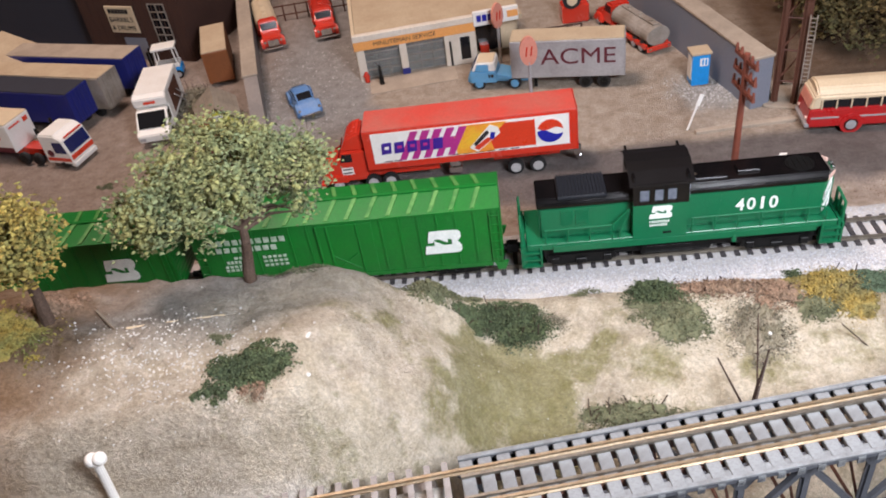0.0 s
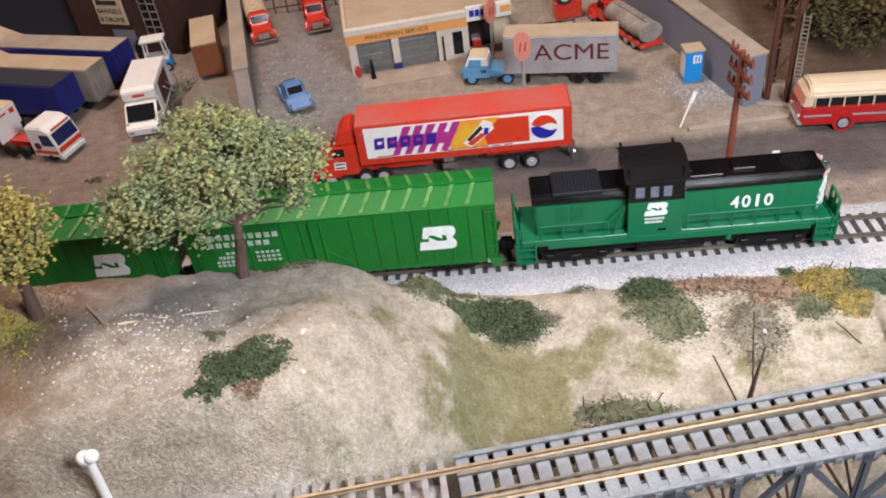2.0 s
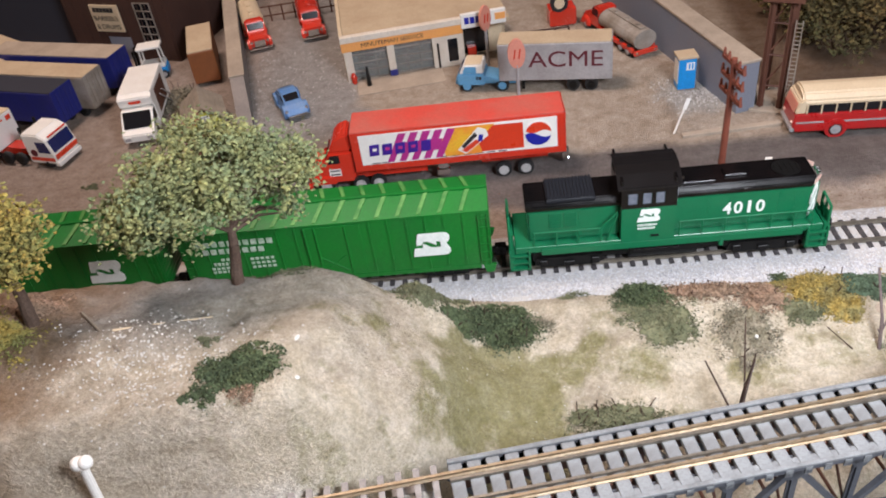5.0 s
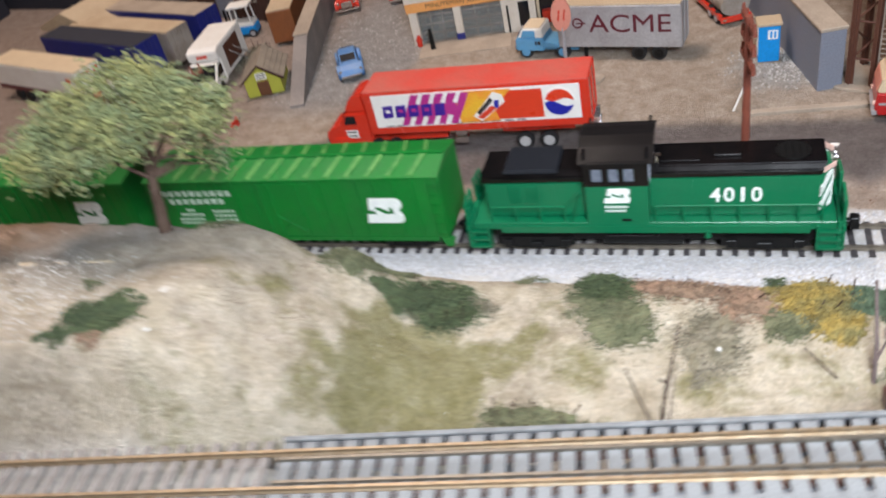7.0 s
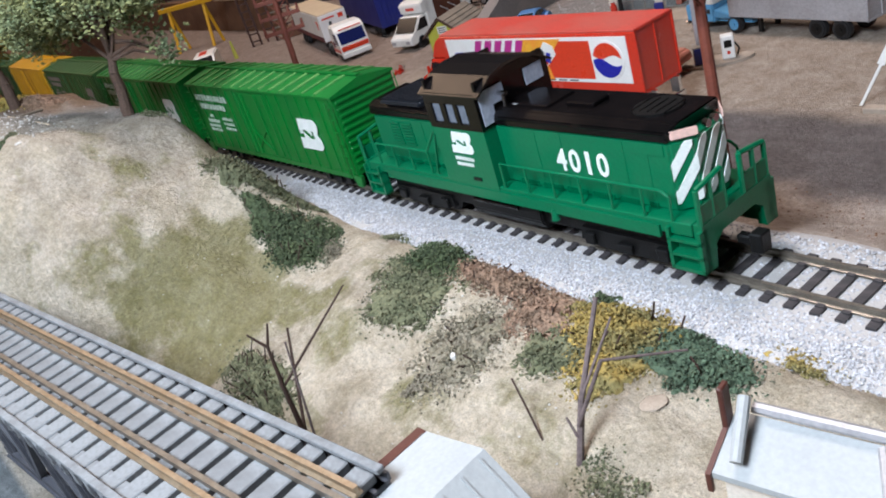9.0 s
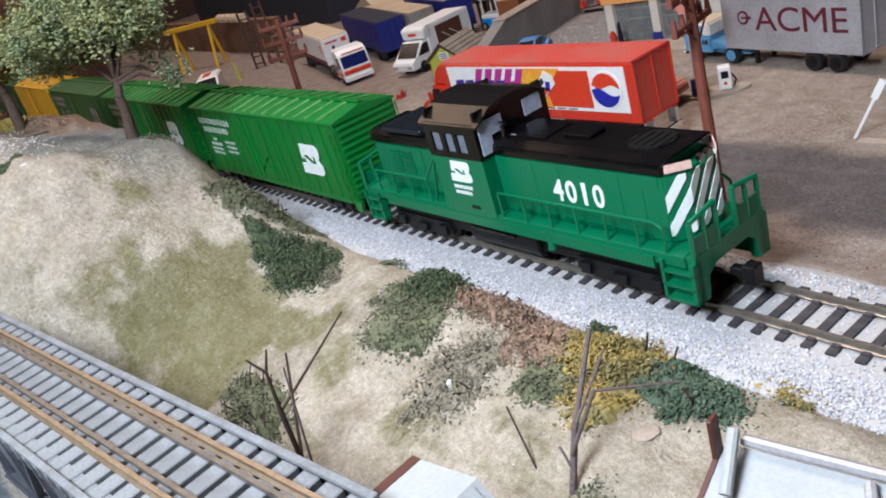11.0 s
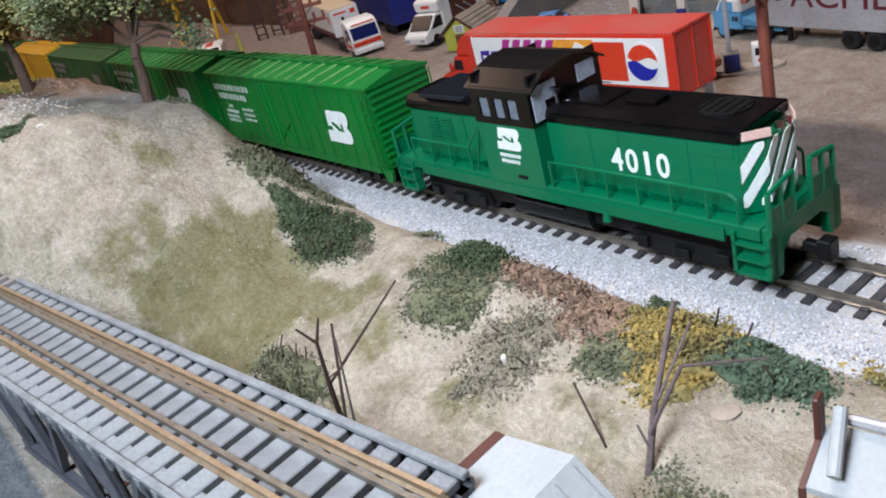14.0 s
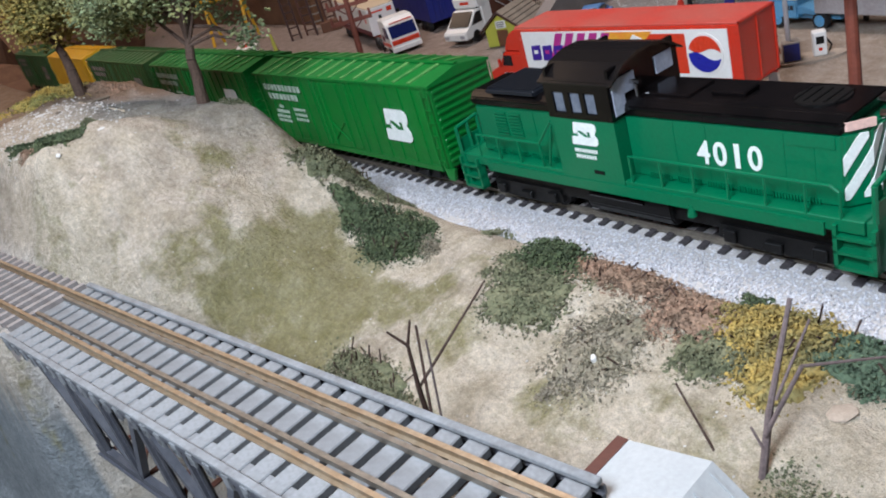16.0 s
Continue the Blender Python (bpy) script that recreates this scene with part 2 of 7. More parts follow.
RUST = material("rust_red_steel", (0.20, 0.055, 0.032), 0.6, second=(0.13, 0.035, 0.022), amount=0.7, patch=120)
RUST_DARK = material("dark_rust_steel", (0.085, 0.028, 0.016), 0.65, second=(0.12, 0.05, 0.025))
ORANGE_BROWN = material("orange_brown_panel", (0.24, 0.075, 0.02), 0.55, second=(0.18, 0.06, 0.02))
YELLOW = material("yellow_paint", (0.72, 0.40, 0.01), 0.4, second=(0.6, 0.33, 0.02), coat=0.2)
LIME = material("yellow_green_boards", (0.42, 0.42, 0.05), 0.5, second=(0.36, 0.34, 0.05))
GREY_SHINGLE = material("weathered_grey_boards", (0.26, 0.22, 0.17), 0.85, second=(0.18, 0.15, 0.12), amount=0.7, patch=60)
BROWN_TRIM = material("red_brown_trim", (0.075, 0.022, 0.014), 0.5)
BROWN_WOOD = material("brown_door", (0.13, 0.05, 0.02), 0.6)
ROOF_WHITE = material("white_hut_roof", (0.37, 0.38, 0.375), 0.65, vary=0.06, second=(0.31, 0.325, 0.325), amount=0.6, patch=40)
TIE_DARK = material("dark_grey_tie", (0.035, 0.032, 0.034), 0.7, second=(0.07, 0.06, 0.06), amount=0.7, patch=250)
TIE_PALE = material("pale_dusty_tie", (0.27, 0.245, 0.23), 0.8, second=(0.19, 0.165, 0.15), amount=0.7, patch=250)
RAIL = material("brass_rail", (0.40, 0.32, 0.22), 0.46, metal=0.75, second=(0.30, 0.21, 0.12), amount=0.7, patch=150)
RAIL_DULL = material("dull_rail", (0.27, 0.245, 0.20), 0.4, metal=0.7, second=(0.18, 0.15, 0.12), amount=0.7, patch=150)
BRIDGE = material("dark_grey_bridge", (0.055, 0.058, 0.070), 0.5, second=(0.10, 0.10, 0.11), amount=0.5, patch=150)
BRIDGE_PALE = material("dusty_bridge_deck", (0.21, 0.22, 0.225), 0.8, second=(0.135, 0.135, 0.135), amount=0.8, patch=120)
STONE_PALE = material("pale_gravel", (0.47, 0.47, 0.49), 0.85, vary=0.2, island=0.32, grain=2500)
STONE_WHITE = material("white_pebble", (0.62, 0.60, 0.56), 0.7, island=0.1)
STONE_GREY = material("grey_gravel", (0.40, 0.38, 0.36), 0.85, island=0.4, grain=2500)
BARK = material("grey_brown_bark", (0.075, 0.045, 0.030), 0.85, vary=0.3, second=(0.12, 0.08, 0.06), patch=200)
TWIG = material("dark_twig", (0.045, 0.022, 0.014), 0.8, vary=0.3)
TWIG_PALE = material("pale_twig", (0.14, 0.105, 0.10), 0.8, vary=0.25)
LEAF = material("sage_green_leaf_foam", (0.16, 0.205, 0.105), 0.9, vary=0.2, island=0.38, second=(0.30, 0.29, 0.10), amount=0.85, patch=55)
LEAF_DARK = material("dark_green_foam", (0.058, 0.080, 0.038), 0.95, vary=0.3, island=0.5, second=(0.075, 0.095, 0.04), amount=0.7, patch=80)
LEAF_OLIVE = material("olive_foam", (0.145, 0.145, 0.08), 0.95, vary=0.3, island=0.45, second=(0.095, 0.105, 0.055), amount=0.8, patch=80)
LEAF_YELLOW = material("yellow_autumn_foam", (0.35, 0.25, 0.06), 0.95, vary=0.3, island=0.4, second=(0.16, 0.145, 0.06), amount=0.9, patch=110)
LEAF_GREEN = material("fresh_green_foam", (0.085, 0.125, 0.075), 0.95, vary=0.3, island=0.4)
LEAF_BROWN = material("brown_weed_fibre", (0.28, 0.18, 0.12), 0.95, vary=0.3, island=0.45, second=(0.19, 0.135, 0.09), amount=0.7, patch=90)
LEAF_GREY = material("grey_weed_fibre", (0.23, 0.2, 0.145), 0.95, vary=0.3, island=0.45, second=(0.17, 0.155, 0.1), amount=0.7, patch=90)
LEAF_AUTUMN = material("orange_green_autumn_foam", (0.36, 0.25, 0.05), 0.95, vary=0.3, island=0.45, second=(0.20, 0.21, 0.07), amount=0.9, patch=50)
FOREST = material("dark_autumn_woods", (0.13, 0.085, 0.028), 0.95, vary=0.3, island=0.5, second=(0.05, 0.052, 0.018), amount=0.9, patch=22)
EARTH = material("brown_rock", (0.20, 0.105, 0.055), 0.95, vary=0.25, second=(0.12, 0.06, 0.035), amount=0.8, patch=30, bump=0.5)
PLAIN_WALL = material("beige_room_wall", (0.42, 0.34, 0.26), 0.9)
LAMP_GLASS = material("pink_lamp_glass", (0.75, 0.50, 0.42), 0.25)
SIGN_PINK = material("faded_pink_sign", (0.62, 0.25, 0.18), 0.5, second=(0.55, 0.20, 0.14))


def glowing(name, colour, strength):
    m = bpy.data.materials.new(name)
    m.use_nodes = True
    p = m.node_tree.nodes["Principled BSDF"]
    p.inputs["Base Color"].default_value = (*colour, 1)
    p.inputs["Emission Color"].default_value, p.inputs["Emission Strength"].default_value = (*colour, 1), strength
    return m


PANEL_GLOW = glowing("warm_light_diffuser", (1.0, 0.66, 0.40), 3.0)
ROOF_BLACK = material("glossy_black_cab_roof", (0.008, 0.007, 0.007), 0.2, vary=0.2, bump=0.04)

# ---- plan of the layout ----
TRACK_A = math.atan(0.08)
RAIL_TOP = 0.0205
TRACK = Matrix.Translation((0.2, 0.3695, RAIL_TOP)) @ Matrix.Rotation(TRACK_A, 4, "Z")
SPAN_A = math.atan(0.2366)
DECK = 0.054
SPAN = Matrix.Translation((0.0407, 0.1721, DECK)) @ Matrix.Rotation(SPAN_A, 4, "Z")


def track_y(x):
    return 0.3695 + 0.08 * (x - 0.2)


def span_y(x):
    return 0.1721 + 0.2366 * (x - 0.0407)


def wobble(x, y, s, seed=0.0):
    return noise.noise((x * s, y * s, seed))


def height(x, y):
    d, e = y - track_y(x), y - span_y(x)
    if d > 0:
        z = 0.0165 - 0.0125 * sm((d - 0.020) / 0.045) - 0.004 * sm((d - 0.07) / 0.09)
        z += 0.0006 * wobble(x, y, 60) * sm((d - 0.02) / 0.02)
    else:
        s = -d
        z = 0.0150 + 0.0030 * sm((s - 0.030) / 0.012) - 0.007 * sm((s - 0.045) / 0.05) - 0.012 * sm((s - 0.075) / 0.06) - 0.062 * sm((s - 0.125) / 0.07)
        z += (0.0042 * wobble(x, y, 28, 3) + 0.0020 * wobble(x, y, 85, 5) + 0.0009 * wobble(x, y, 230, 6)) * sm((s - 0.030) / 0.02)
    top = 0.092 - 0.30 * max(0.0, y - 0.225) + 0.006 * wobble(x, y, 22, 9) + 0.0026 * wobble(x, y, 80, 2) + 0.0010 * wobble(x, y, 220, 8)
    hill = 0.047 + (top - 0.047) * sm((e - 0.010) / 0.032)
    wx = 1 - sm((x + 0.038 + 0.012 * wobble(x, y, 30, 4)) / 0.105)
    bank = (1 - sm((x - 0.026) / 0.022)) * (1 - sm((e - 0.006) / 0.03))
    back = 1 - sm((d + 0.066 + 0.008 * wobble(x, 0, 40, 7)) / 0.042)
    far = 1 - 0.45 * sm((-0.20 - x) / 0.2)
    z += (hill * far - z) * max(wx, bank) * back
    if x < 0.045:
        z = -0.062 + (z + 0.062) * sm((e + 0.036) / 0.018)
    return max(z, -0.062 + 0.001 * wobble(x, y, 40, 11))


def albedo(x, y, z):
    d, e = y - track_y(x), y - span_y(x)
    n1, n2, n3 = wobble(x, y, 34, 21), wobble(x, y, 90, 22), wobble(x, y, 14, 23)
    sand, yard = Vector((0.61, 0.53, 0.40)), Vector((0.43, 0.35, 0.275))
    road, shoulder, gravel = Vector((0.165, 0.14, 0.13)), Vector((0.46, 0.37, 0.30)), Vector((0.31, 0.295, 0.285))
    earth, slate = Vector((0.25, 0.15, 0.08)), Vector((0.24, 0.225, 0.21))
    if d > 0:
        c = shoulder.lerp(road, sm((d - 0.062 + 0.010 * n1 + 0.004 * n2) / 0.016))
        east = sm((x - 0.10) / 0.25)
        c = c.lerp(Vector((0.09, 0.072, 0.066)), 0.55 * east * sm((d - 0.07) / 0.02) * sm(0.55 + n1))
        c = c.lerp(yard, sm((d - 0.135 - 0.004 * n1 + 0.25 * max(0.0, -0.10 - x)) / 0.014) * sm((x + 0.36 - 0.05 * n3) / 0.12))
        g = sm((-0.075 - x + 0.02 * n1 - 0.25 * (y - 0.62)) / 0.02) * sm((x + 0.245 + 0.31 * (y - 0.53)) / 0.02) * sm((d - 0.16) / 0.05)
        c = c.lerp(gravel, 0.9 * g)
        west = 1 - sm((x + 0.22) / 0.06)
        c = c.lerp(Vector((0.33, 0.25, 0.20)), 0.8 * west * sm((d - 0.06) / 0.03))
        booth = sm(1.5 - math.hypot((x - 0.20) / 0.03, (y - 0.585) / 0.035) + 0.4 * n2)
        c = c.lerp(Vector((0.36, 0.35, 0.33)), 0.8 * booth)
        c = c.lerp(Vector((0.16, 0.10, 0.06)), sm((x - 0.238) / 0.02) * sm((y - 0.575) / 0.02))
        return c, 0.0
    s = -d
    c = sand.copy()
    g = sm(1.45 - math.hypot((x - 0.050) / 0.046, (y - 0.256) / 0.048) + 0.8 * n1 + 0.5 * n2)
    g = max(g, 0.8 * sm(1.2 - math.hypot((x - 0.128) / 0.022, (y - 0.277) / 0.018) + 0.6 * n1))
    g = max(g, 0.8 * sm(1.2 - math.hypot((x - 0.175) / 0.014, (y - 0.275) / 0.012) + 0.6 * n1))
    g = max(g, 0.55 * sm(1.2 - math.hypot((x - 0.235) / 0.025, (y - 0.285) / 0.015) + 0.6 * n1))
    g = max(g, 0.75 * sm(1.1 - math.hypot((x - 0.02) / 0.012, (y - 0.225) / 0.03) + 0.6 * n1))
    g = max(g, 0.55 * sm(-0.16 + 2.2 * n1 + 2.2 * n2))
    c = c.lerp(Vector((0.43, 0.365, 0.29)), 0.55 * sm(0.25 + 1.6 * n3 + 1.1 * n2 - 6.0 * (x - 0.06)))
    left = sm((-0.045 - x + 0.02 * n1) / 0.06)
    turf = g * (1 - 0.8 * left) * (1 - sm((-0.020 - z) / 0.02)) * (1 - sm((0.045 - s) / 0.012))
    c = c.lerp(slate, left * sm((y - 0.205 + 0.01 * n1) / 0.035) * 0.75)
    c = c.lerp(earth, sm((-0.117 - x + 0.03 * n1 + 0.01 * n2) / 0.045) * 0.85)
    c = c.lerp(Vector((0.54, 0.51, 0.47)), 0.85 * sm((0.022 - abs(e)) / 0.01) * sm((0.05 - x) / 0.02))
    c = c.lerp(Vector((0.33, 0.25, 0.17)), 0.6 * sm((0.045 - s) / 0.015))
    c = c.lerp(Vector((0.25, 0.275, 0.285)), sm((0.030 - z) / 0.02) if e < -0.015 and x < 0.06 else sm((-0.030 - z) / 0.02))
    return c, turf


def ground_material():
    m = bpy.data.materials.new("layout_scenery")
    m.use_nodes = True
    N, L = m.node_tree.nodes, m.node_tree.links
    p = N["Principled BSDF"]
    p.inputs["Roughness"].default_value = 0.92
    at, tc = N.new("ShaderNodeAttribute"), N.new("ShaderNodeTexCoord")
    at.attribute_name = "soil"
    grain, speck, blot, tuft = (N.new("ShaderNodeTexNoise") for _ in range(4))
    for n, s, d in ((grain, 520, 9), (speck, 2400, 4), (blot, 95, 8), (tuft, 210, 9)):
        n.inputs["Scale"].default_value, n.inputs["Detail"].default_value, n.inputs["Roughness"].default_value = s, d, 0.7
        L.new(tc.outputs["Object"], n.inputs["Vector"])

    def rng(src, a, b, lo, hi):
        r = N.new("ShaderNodeMapRange")
        for k, v in (("From Min", a), ("From Max", b), ("To Min", lo), ("To Max", hi)):
            r.inputs[k].default_value = v
        L.new(src, r.inputs["Value"])
        return r.outputs["Result"]

    def times(a, b):
        k = N.new("ShaderNodeMath")
        k.operation = "MULTIPLY"
        L.new(a, k.inputs[0]), L.new(b, k.inputs[1])
        return k.outputs[0]

    v = times(times(rng(grain.outputs["Fac"], 0.3, 0.7, 0.68, 1.22), rng(speck.outputs["Fac"], 0.32, 0.65, 0.66, 1.16)), rng(blot.outputs["Fac"], 0.32, 0.68, 0.72, 1.18))
    hsv = N.new("ShaderNodeHueSaturation")
    lean = N.new("ShaderNodeMath")
    lean.operation = "ADD"
    L.new(at.outputs["Alpha"], lean.inputs[0])
    L.new(rng(tuft.outputs["Fac"], 0.25, 0.75, -0.36, 0.36), lean.inputs[1])
    grass = N.new("ShaderNodeMix")
    grass.data_type = "RGBA"
    L.new(rng(lean.outputs[0], 0.36, 0.86, 0.0, 0.88), grass.inputs["Factor"])
    L.new(at.outputs["Color"], grass.inputs["A"])
    grass.inputs["B"].default_value = (0.25, 0.228, 0.095, 1)
    L.new(grass.outputs["Result"], hsv.inputs["Color"])
    L.new(v, hsv.inputs["Value"])
    L.new(rng(blot.outputs["Fac"], 0.3, 0.7, 1.2, 0.8), hsv.inputs["Saturation"])
    L.new(hsv.outputs["Color"], p.inputs["Base Color"])
    b = N.new("ShaderNodeBump")
    b.inputs["Strength"].default_value, b.inputs["Distance"].default_value = 1.0, 0.0024
    L.new(grain.outputs["Fac"], b.inputs["Height"])
    L.new(b.outputs["Normal"], p.inputs["Normal"])
    return m


def ground():
    xs = np.concatenate([np.arange(-1.7, -0.30, 0.014), np.arange(-0.30, 0.40, 0.0026), np.arange(0.40, 1.01, 0.02)])
    ys = np.concatenate([np.arange(-0.06, 0.09, 0.01), np.arange(0.09, 0.40, 0.0026), np.arange(0.40, 0.62, 0.005), np.arange(0.62, 1.31, 0.02)])
    vs, col = [], []
    for y in ys:
        for x in xs:
            x, y = float(x), float(y)
            z = height(x, y)
            vs.append((x, y, z))
            c, turf = albedo(x, y, z)
            col.extend((c[0], c[1], c[2], turf))
    nx = len(xs)
    fs = [(j * nx + i, j * nx + i + 1, (j + 1) * nx + i + 1, (j + 1) * nx + i) for j in range(len(ys) - 1) for i in range(nx - 1)]
    ob = raw("ground", vs, fs, ground_material(), smooth=True)
    a = ob.data.color_attributes.new("soil", "FLOAT_COLOR", "POINT")
    a.data.foreach_set("color", col)
    tagged(ob, "sandy model railway scenery with a grassy hillside, road and yard", "ground", kind="structure")


ground()


# ---- room round the layout ----
def slab(name, box, mat, label):
    thing(name, B(box), mat, label, name.split("_")[0], kind="structure")


slab("floor", (-3, 3, -2.2, 2.6, -0.98, -0.95), CONCRETE_GREY, "grey concrete room floor")
slab("ceiling", (-3, 3, -2.2, 2.6, 1.65, 1.70), PLAIN_WALL, "beige room ceiling")
slab("wall_north", (-3, 3, 2.6, 2.65, -0.98, 1.70), PLAIN_WALL, "beige room wall")
slab("wall_south", (-3, 3, -2.25, -2.2, -0.98, 1.70), PLAIN_WALL, "beige room wall")
slab("wall_west", (-3.05, -3, -2.25, 2.65, -0.98, 1.70), PLAIN_WALL, "beige room wall")
slab("wall_east", (3, 3.05, -2.25, 2.65, -0.98, 1.70), PLAIN_WALL, "beige room wall")
slab("trim", (-1.7, 1.0, -0.075, -0.062, -0.95, -0.05), BROWN_WALL, "dark boarded front of the layout table")


w = root("ceiling_light", pose(-2.17, -0.02, 1.65), "warm glowing ceiling light panel in the far room", "ceiling light")
part("light_frame", B((-0.56, 0.56, -0.56, -0.52, -0.03, 0.0), (-0.56, 0.56, 0.52, 0.56, -0.03, 0.0), (-0.56, -0.52, -0.52, 0.52, -0.03, 0.0), (0.52, 0.56, -0.52, 0.52, -0.03, 0.0)), PLAIN_WALL, w)
part("light_diffuser", B((-0.52, 0.52, -0.52, 0.52, -0.02, 0.0)), PANEL_GLOW, w, "warm white diffuser")


# ---- main line: ballast, ties, rails ----
def ballast():
    vs, fs = [], []
    random.seed(4)
    xs = np.arange(-1.5, 0.80, 0.01)
    prof = ((-0.037, -0.0065), (-0.031, -0.0036), (-0.018, -0.0032), (0.0, -0.0032), (0.018, -0.0034), (0.026, -0.0045), (0.034, -0.0100))
    for x in xs:
        for v, z in prof:
            p = TRACK @ Vector((float(x) - 0.2, v + 0.002 * wobble(float(x), v * 30, 60), z))
            vs.append(p[:])
    n = len(prof)
    for i in range(len(xs) - 1):
        for j in range(n - 1):
            fs.append((i * n + j, (i + 1) * n + j, (i + 1) * n + j + 1, i * n + j + 1))
    ob = raw("ballast_bed", vs, fs, STONE_GREY, smooth=True)
    tagged(ob, "pale grey gravel bed under the main track", "ballast", kind="structure")
    vs, fs = [], []
    for _ in range(36000):
        s = random.uniform(-0.24, 0.16) if random.random() < 0.86 else random.uniform(-0.9, 0.4)
        v = random.uniform(-0.034, 0.031) if random.random() < 0.6 else random.uniform(-0.036, -0.014)
        z = -0.0033 - (0.0022 * sm((-v - 0.029) / 0.008) if v < 0 else 0.0058 * sm((v - 0.020) / 0.014))
        p = TRACK @ Vector((s, v, z + random.uniform(-0.0003, 0.0003)))
        clump(vs, fs, p, random.uniform(0.00030, 0.00064), 0.75, 0.4)
    ob = raw("ballast_stones", vs, fs, STONE_PALE)
    tagged(ob, "loose pale grey ballast stones between the ties", "gravel", kind="stuff")


ballast()


def rail_mesh(length, mat):
    prof = [(-0.0012, -0.0024), (0.0012, -0.0024), (0.0012, -0.0019), (0.0004, -0.0016), (0.0004, -0.0008), (0.0006, -0.0006), (0.0006, 0.0), (-0.0006, 0.0), (-0.0006, -0.0006), (-0.0004, -0.0008), (-0.0004, -0.0016), (-0.0012, -0.0019)]
    return finish(prism(prof, 0, length, "x"), mat)


def main_track():
    r = root("main_track", TRACK, "dark-tied main track with dull brass rails on ballast", "railway track", kind="structure")
    me = rail_mesh(1.9, RAIL_DULL)
    for v in (-0.0083, 0.0083):
        ob = new("rail", me)
        ob.parent = r
        ob.matrix_local = pose(-1.4, v, 0)
    tie = finish(B((-0.0014, 0.0014, -0.0134, 0.0134, -0.0042, -0.0023), (-0.0012, 0.0012, -0.0107, -0.0060, -0.0022, -0.0018), (-0.0012, 0.0012, 0.0060, 0.0107, -0.0022, -0.0018)), TIE_DARK)
    n = 210
    for i in range(n):
        ob = new("tie", tie)
        ob.parent = r
        ob.matrix_local = pose(0.42 - i * 0.0075 + random.uniform(-0.0002, 0.0002), 0, 0, 0, 0, random.uniform(-0.8, 0.8))


main_track()


# ---- girder span and its approach ----
def span():
    r = root("railway_bridge", SPAN, "dark grey deck truss railway bridge with pale dusty ties", "bridge")
    L0, L1 = -0.004, 0.222
    me = rail_mesh(L1 + 0.21, RAIL)
    for v in (-0.0083, 0.0083):
        ob = new("rail", me)
        ob.parent = r
        ob.matrix_local = pose(-0.21, v, 0.0)
    guard = finish(B((0, L1 - L0, -0.0006, 0.0006, -0.0024, -0.0006)), RAIL_DULL)
    for v in (-0.0052, 0.0052):
        ob = new("guard_rail", guard)
        ob.parent = r
        ob.matrix_local = pose(L0, v, 0.0)
    PITCH = 0.0081
    tie = finish(B((-0.0029, 0.0029, -0.0185, 0.0140, -0.0046, -0.0022), bevel=0.0003), BRIDGE_PALE)
    for i in range(28):
        ob = new("tie", tie)
        ob.parent = r
        ob.matrix_local = pose(L0 + 0.003 + i * PITCH + random.uniform(-0.0001, 0.0001), 0, 0, 0, 0, random.uniform(-0.5, 0.5))
    part("walkway_plank", B((L0, L1, -0.0182, -0.0138, -0.0034, -0.0027), bevel=0.0002), BRIDGE_PALE, r)
    stub = finish(B((-0.0013, 0.0013, -0.0150, 0.0150, -0.0042, -0.0022)), TIE_PALE)
    for i in range(26):
        ob = new("tie", stub)
        ob.parent = r
        ob.matrix_local = pose(L0 - 0.006 - i * 0.0075, 0, 0)
    for v in (-0.0187, 0.0148):
        part("walkway_rail", B((L0, L1, v - 0.0010, v + 0.0010, -0.0022, -0.0008), bevel=0.0002), BRIDGE_PALE, r)
    for v in (-0.0135, 0.0135):
        part("top_chord", B((L0, L1, v - 0.0012, v + 0.0012, -0.0105, -0.0046), (L0, L1, v - 0.0022, v + 0.0022, -0.0056, -0.0046)), BRIDGE, r)
        part("bottom_chord", B((L0 + 0.02, L1 - 0.02, v - 0.0012, v + 0.0012, -0.0510, -0.0475), (L0 + 0.02, L1 - 0.02, v - 0.0020, v + 0.0020, -0.0518, -0.0510)), BRIDGE, r)
        for i in range(28):
            x, out = L0 + 0.003 + i * PITCH, -0.0196 if v < 0 else 0.0162
            y0, y1 = sorted((v, out))
            part("outrigger", B((x - 0.0013, x + 0.0013, y0, y1, -0.0064, -0.0046)), BRIDGE, r)
            part("outrigger_cap", B((x - 0.0015, x + 0.0015, *sorted((out, out + (0.0006 if v < 0 else -0.0006))), -0.0068, -0.0030)), BRIDGE_PALE, r)
        part("edge_beam", B((L0, L1, *sorted(((-0.0192, -0.0186) if v < 0 else (0.0156, 0.0162))), -0.0050, -0.0030)), BRIDGE, r)
        step = 0.0278
        for i in range(9):
            x = L0 + i * step
            if 0 < i < 8:
                part("post", B((x - 0.0012, x + 0.0012, v - 0.0014, v + 0.0014, -0.049, -0.0095), (x - 0.0022, x + 0.0022, v - 0.0004, v + 0.0004, -0.049, -0.0095)), BRIDGE, r)
                part("gusset_plate", prism([(x - 0.006, -0.0105), (x + 0.006, -0.0105), (x + 0.002, -0.0165), (x - 0.002, -0.0165)], v - 0.0016, v + 0.0016), BRIDGE, r)
            if i < 8:
                a, b = (-0.010, -0.049) if i % 2 == 1 else (-0.049, -0.010)
                if i in (0, 7):
                    a, b = (-0.010, -0.049) if i == 0 else (-0.049, -0.010)
                w = 0.0016
                part("diagonal", prism([(x - w, a), (x + w, a), (x + step + w, b), (x + step - w, b)], v - 0.0012, v + 0.0012), BRIDGE, r)
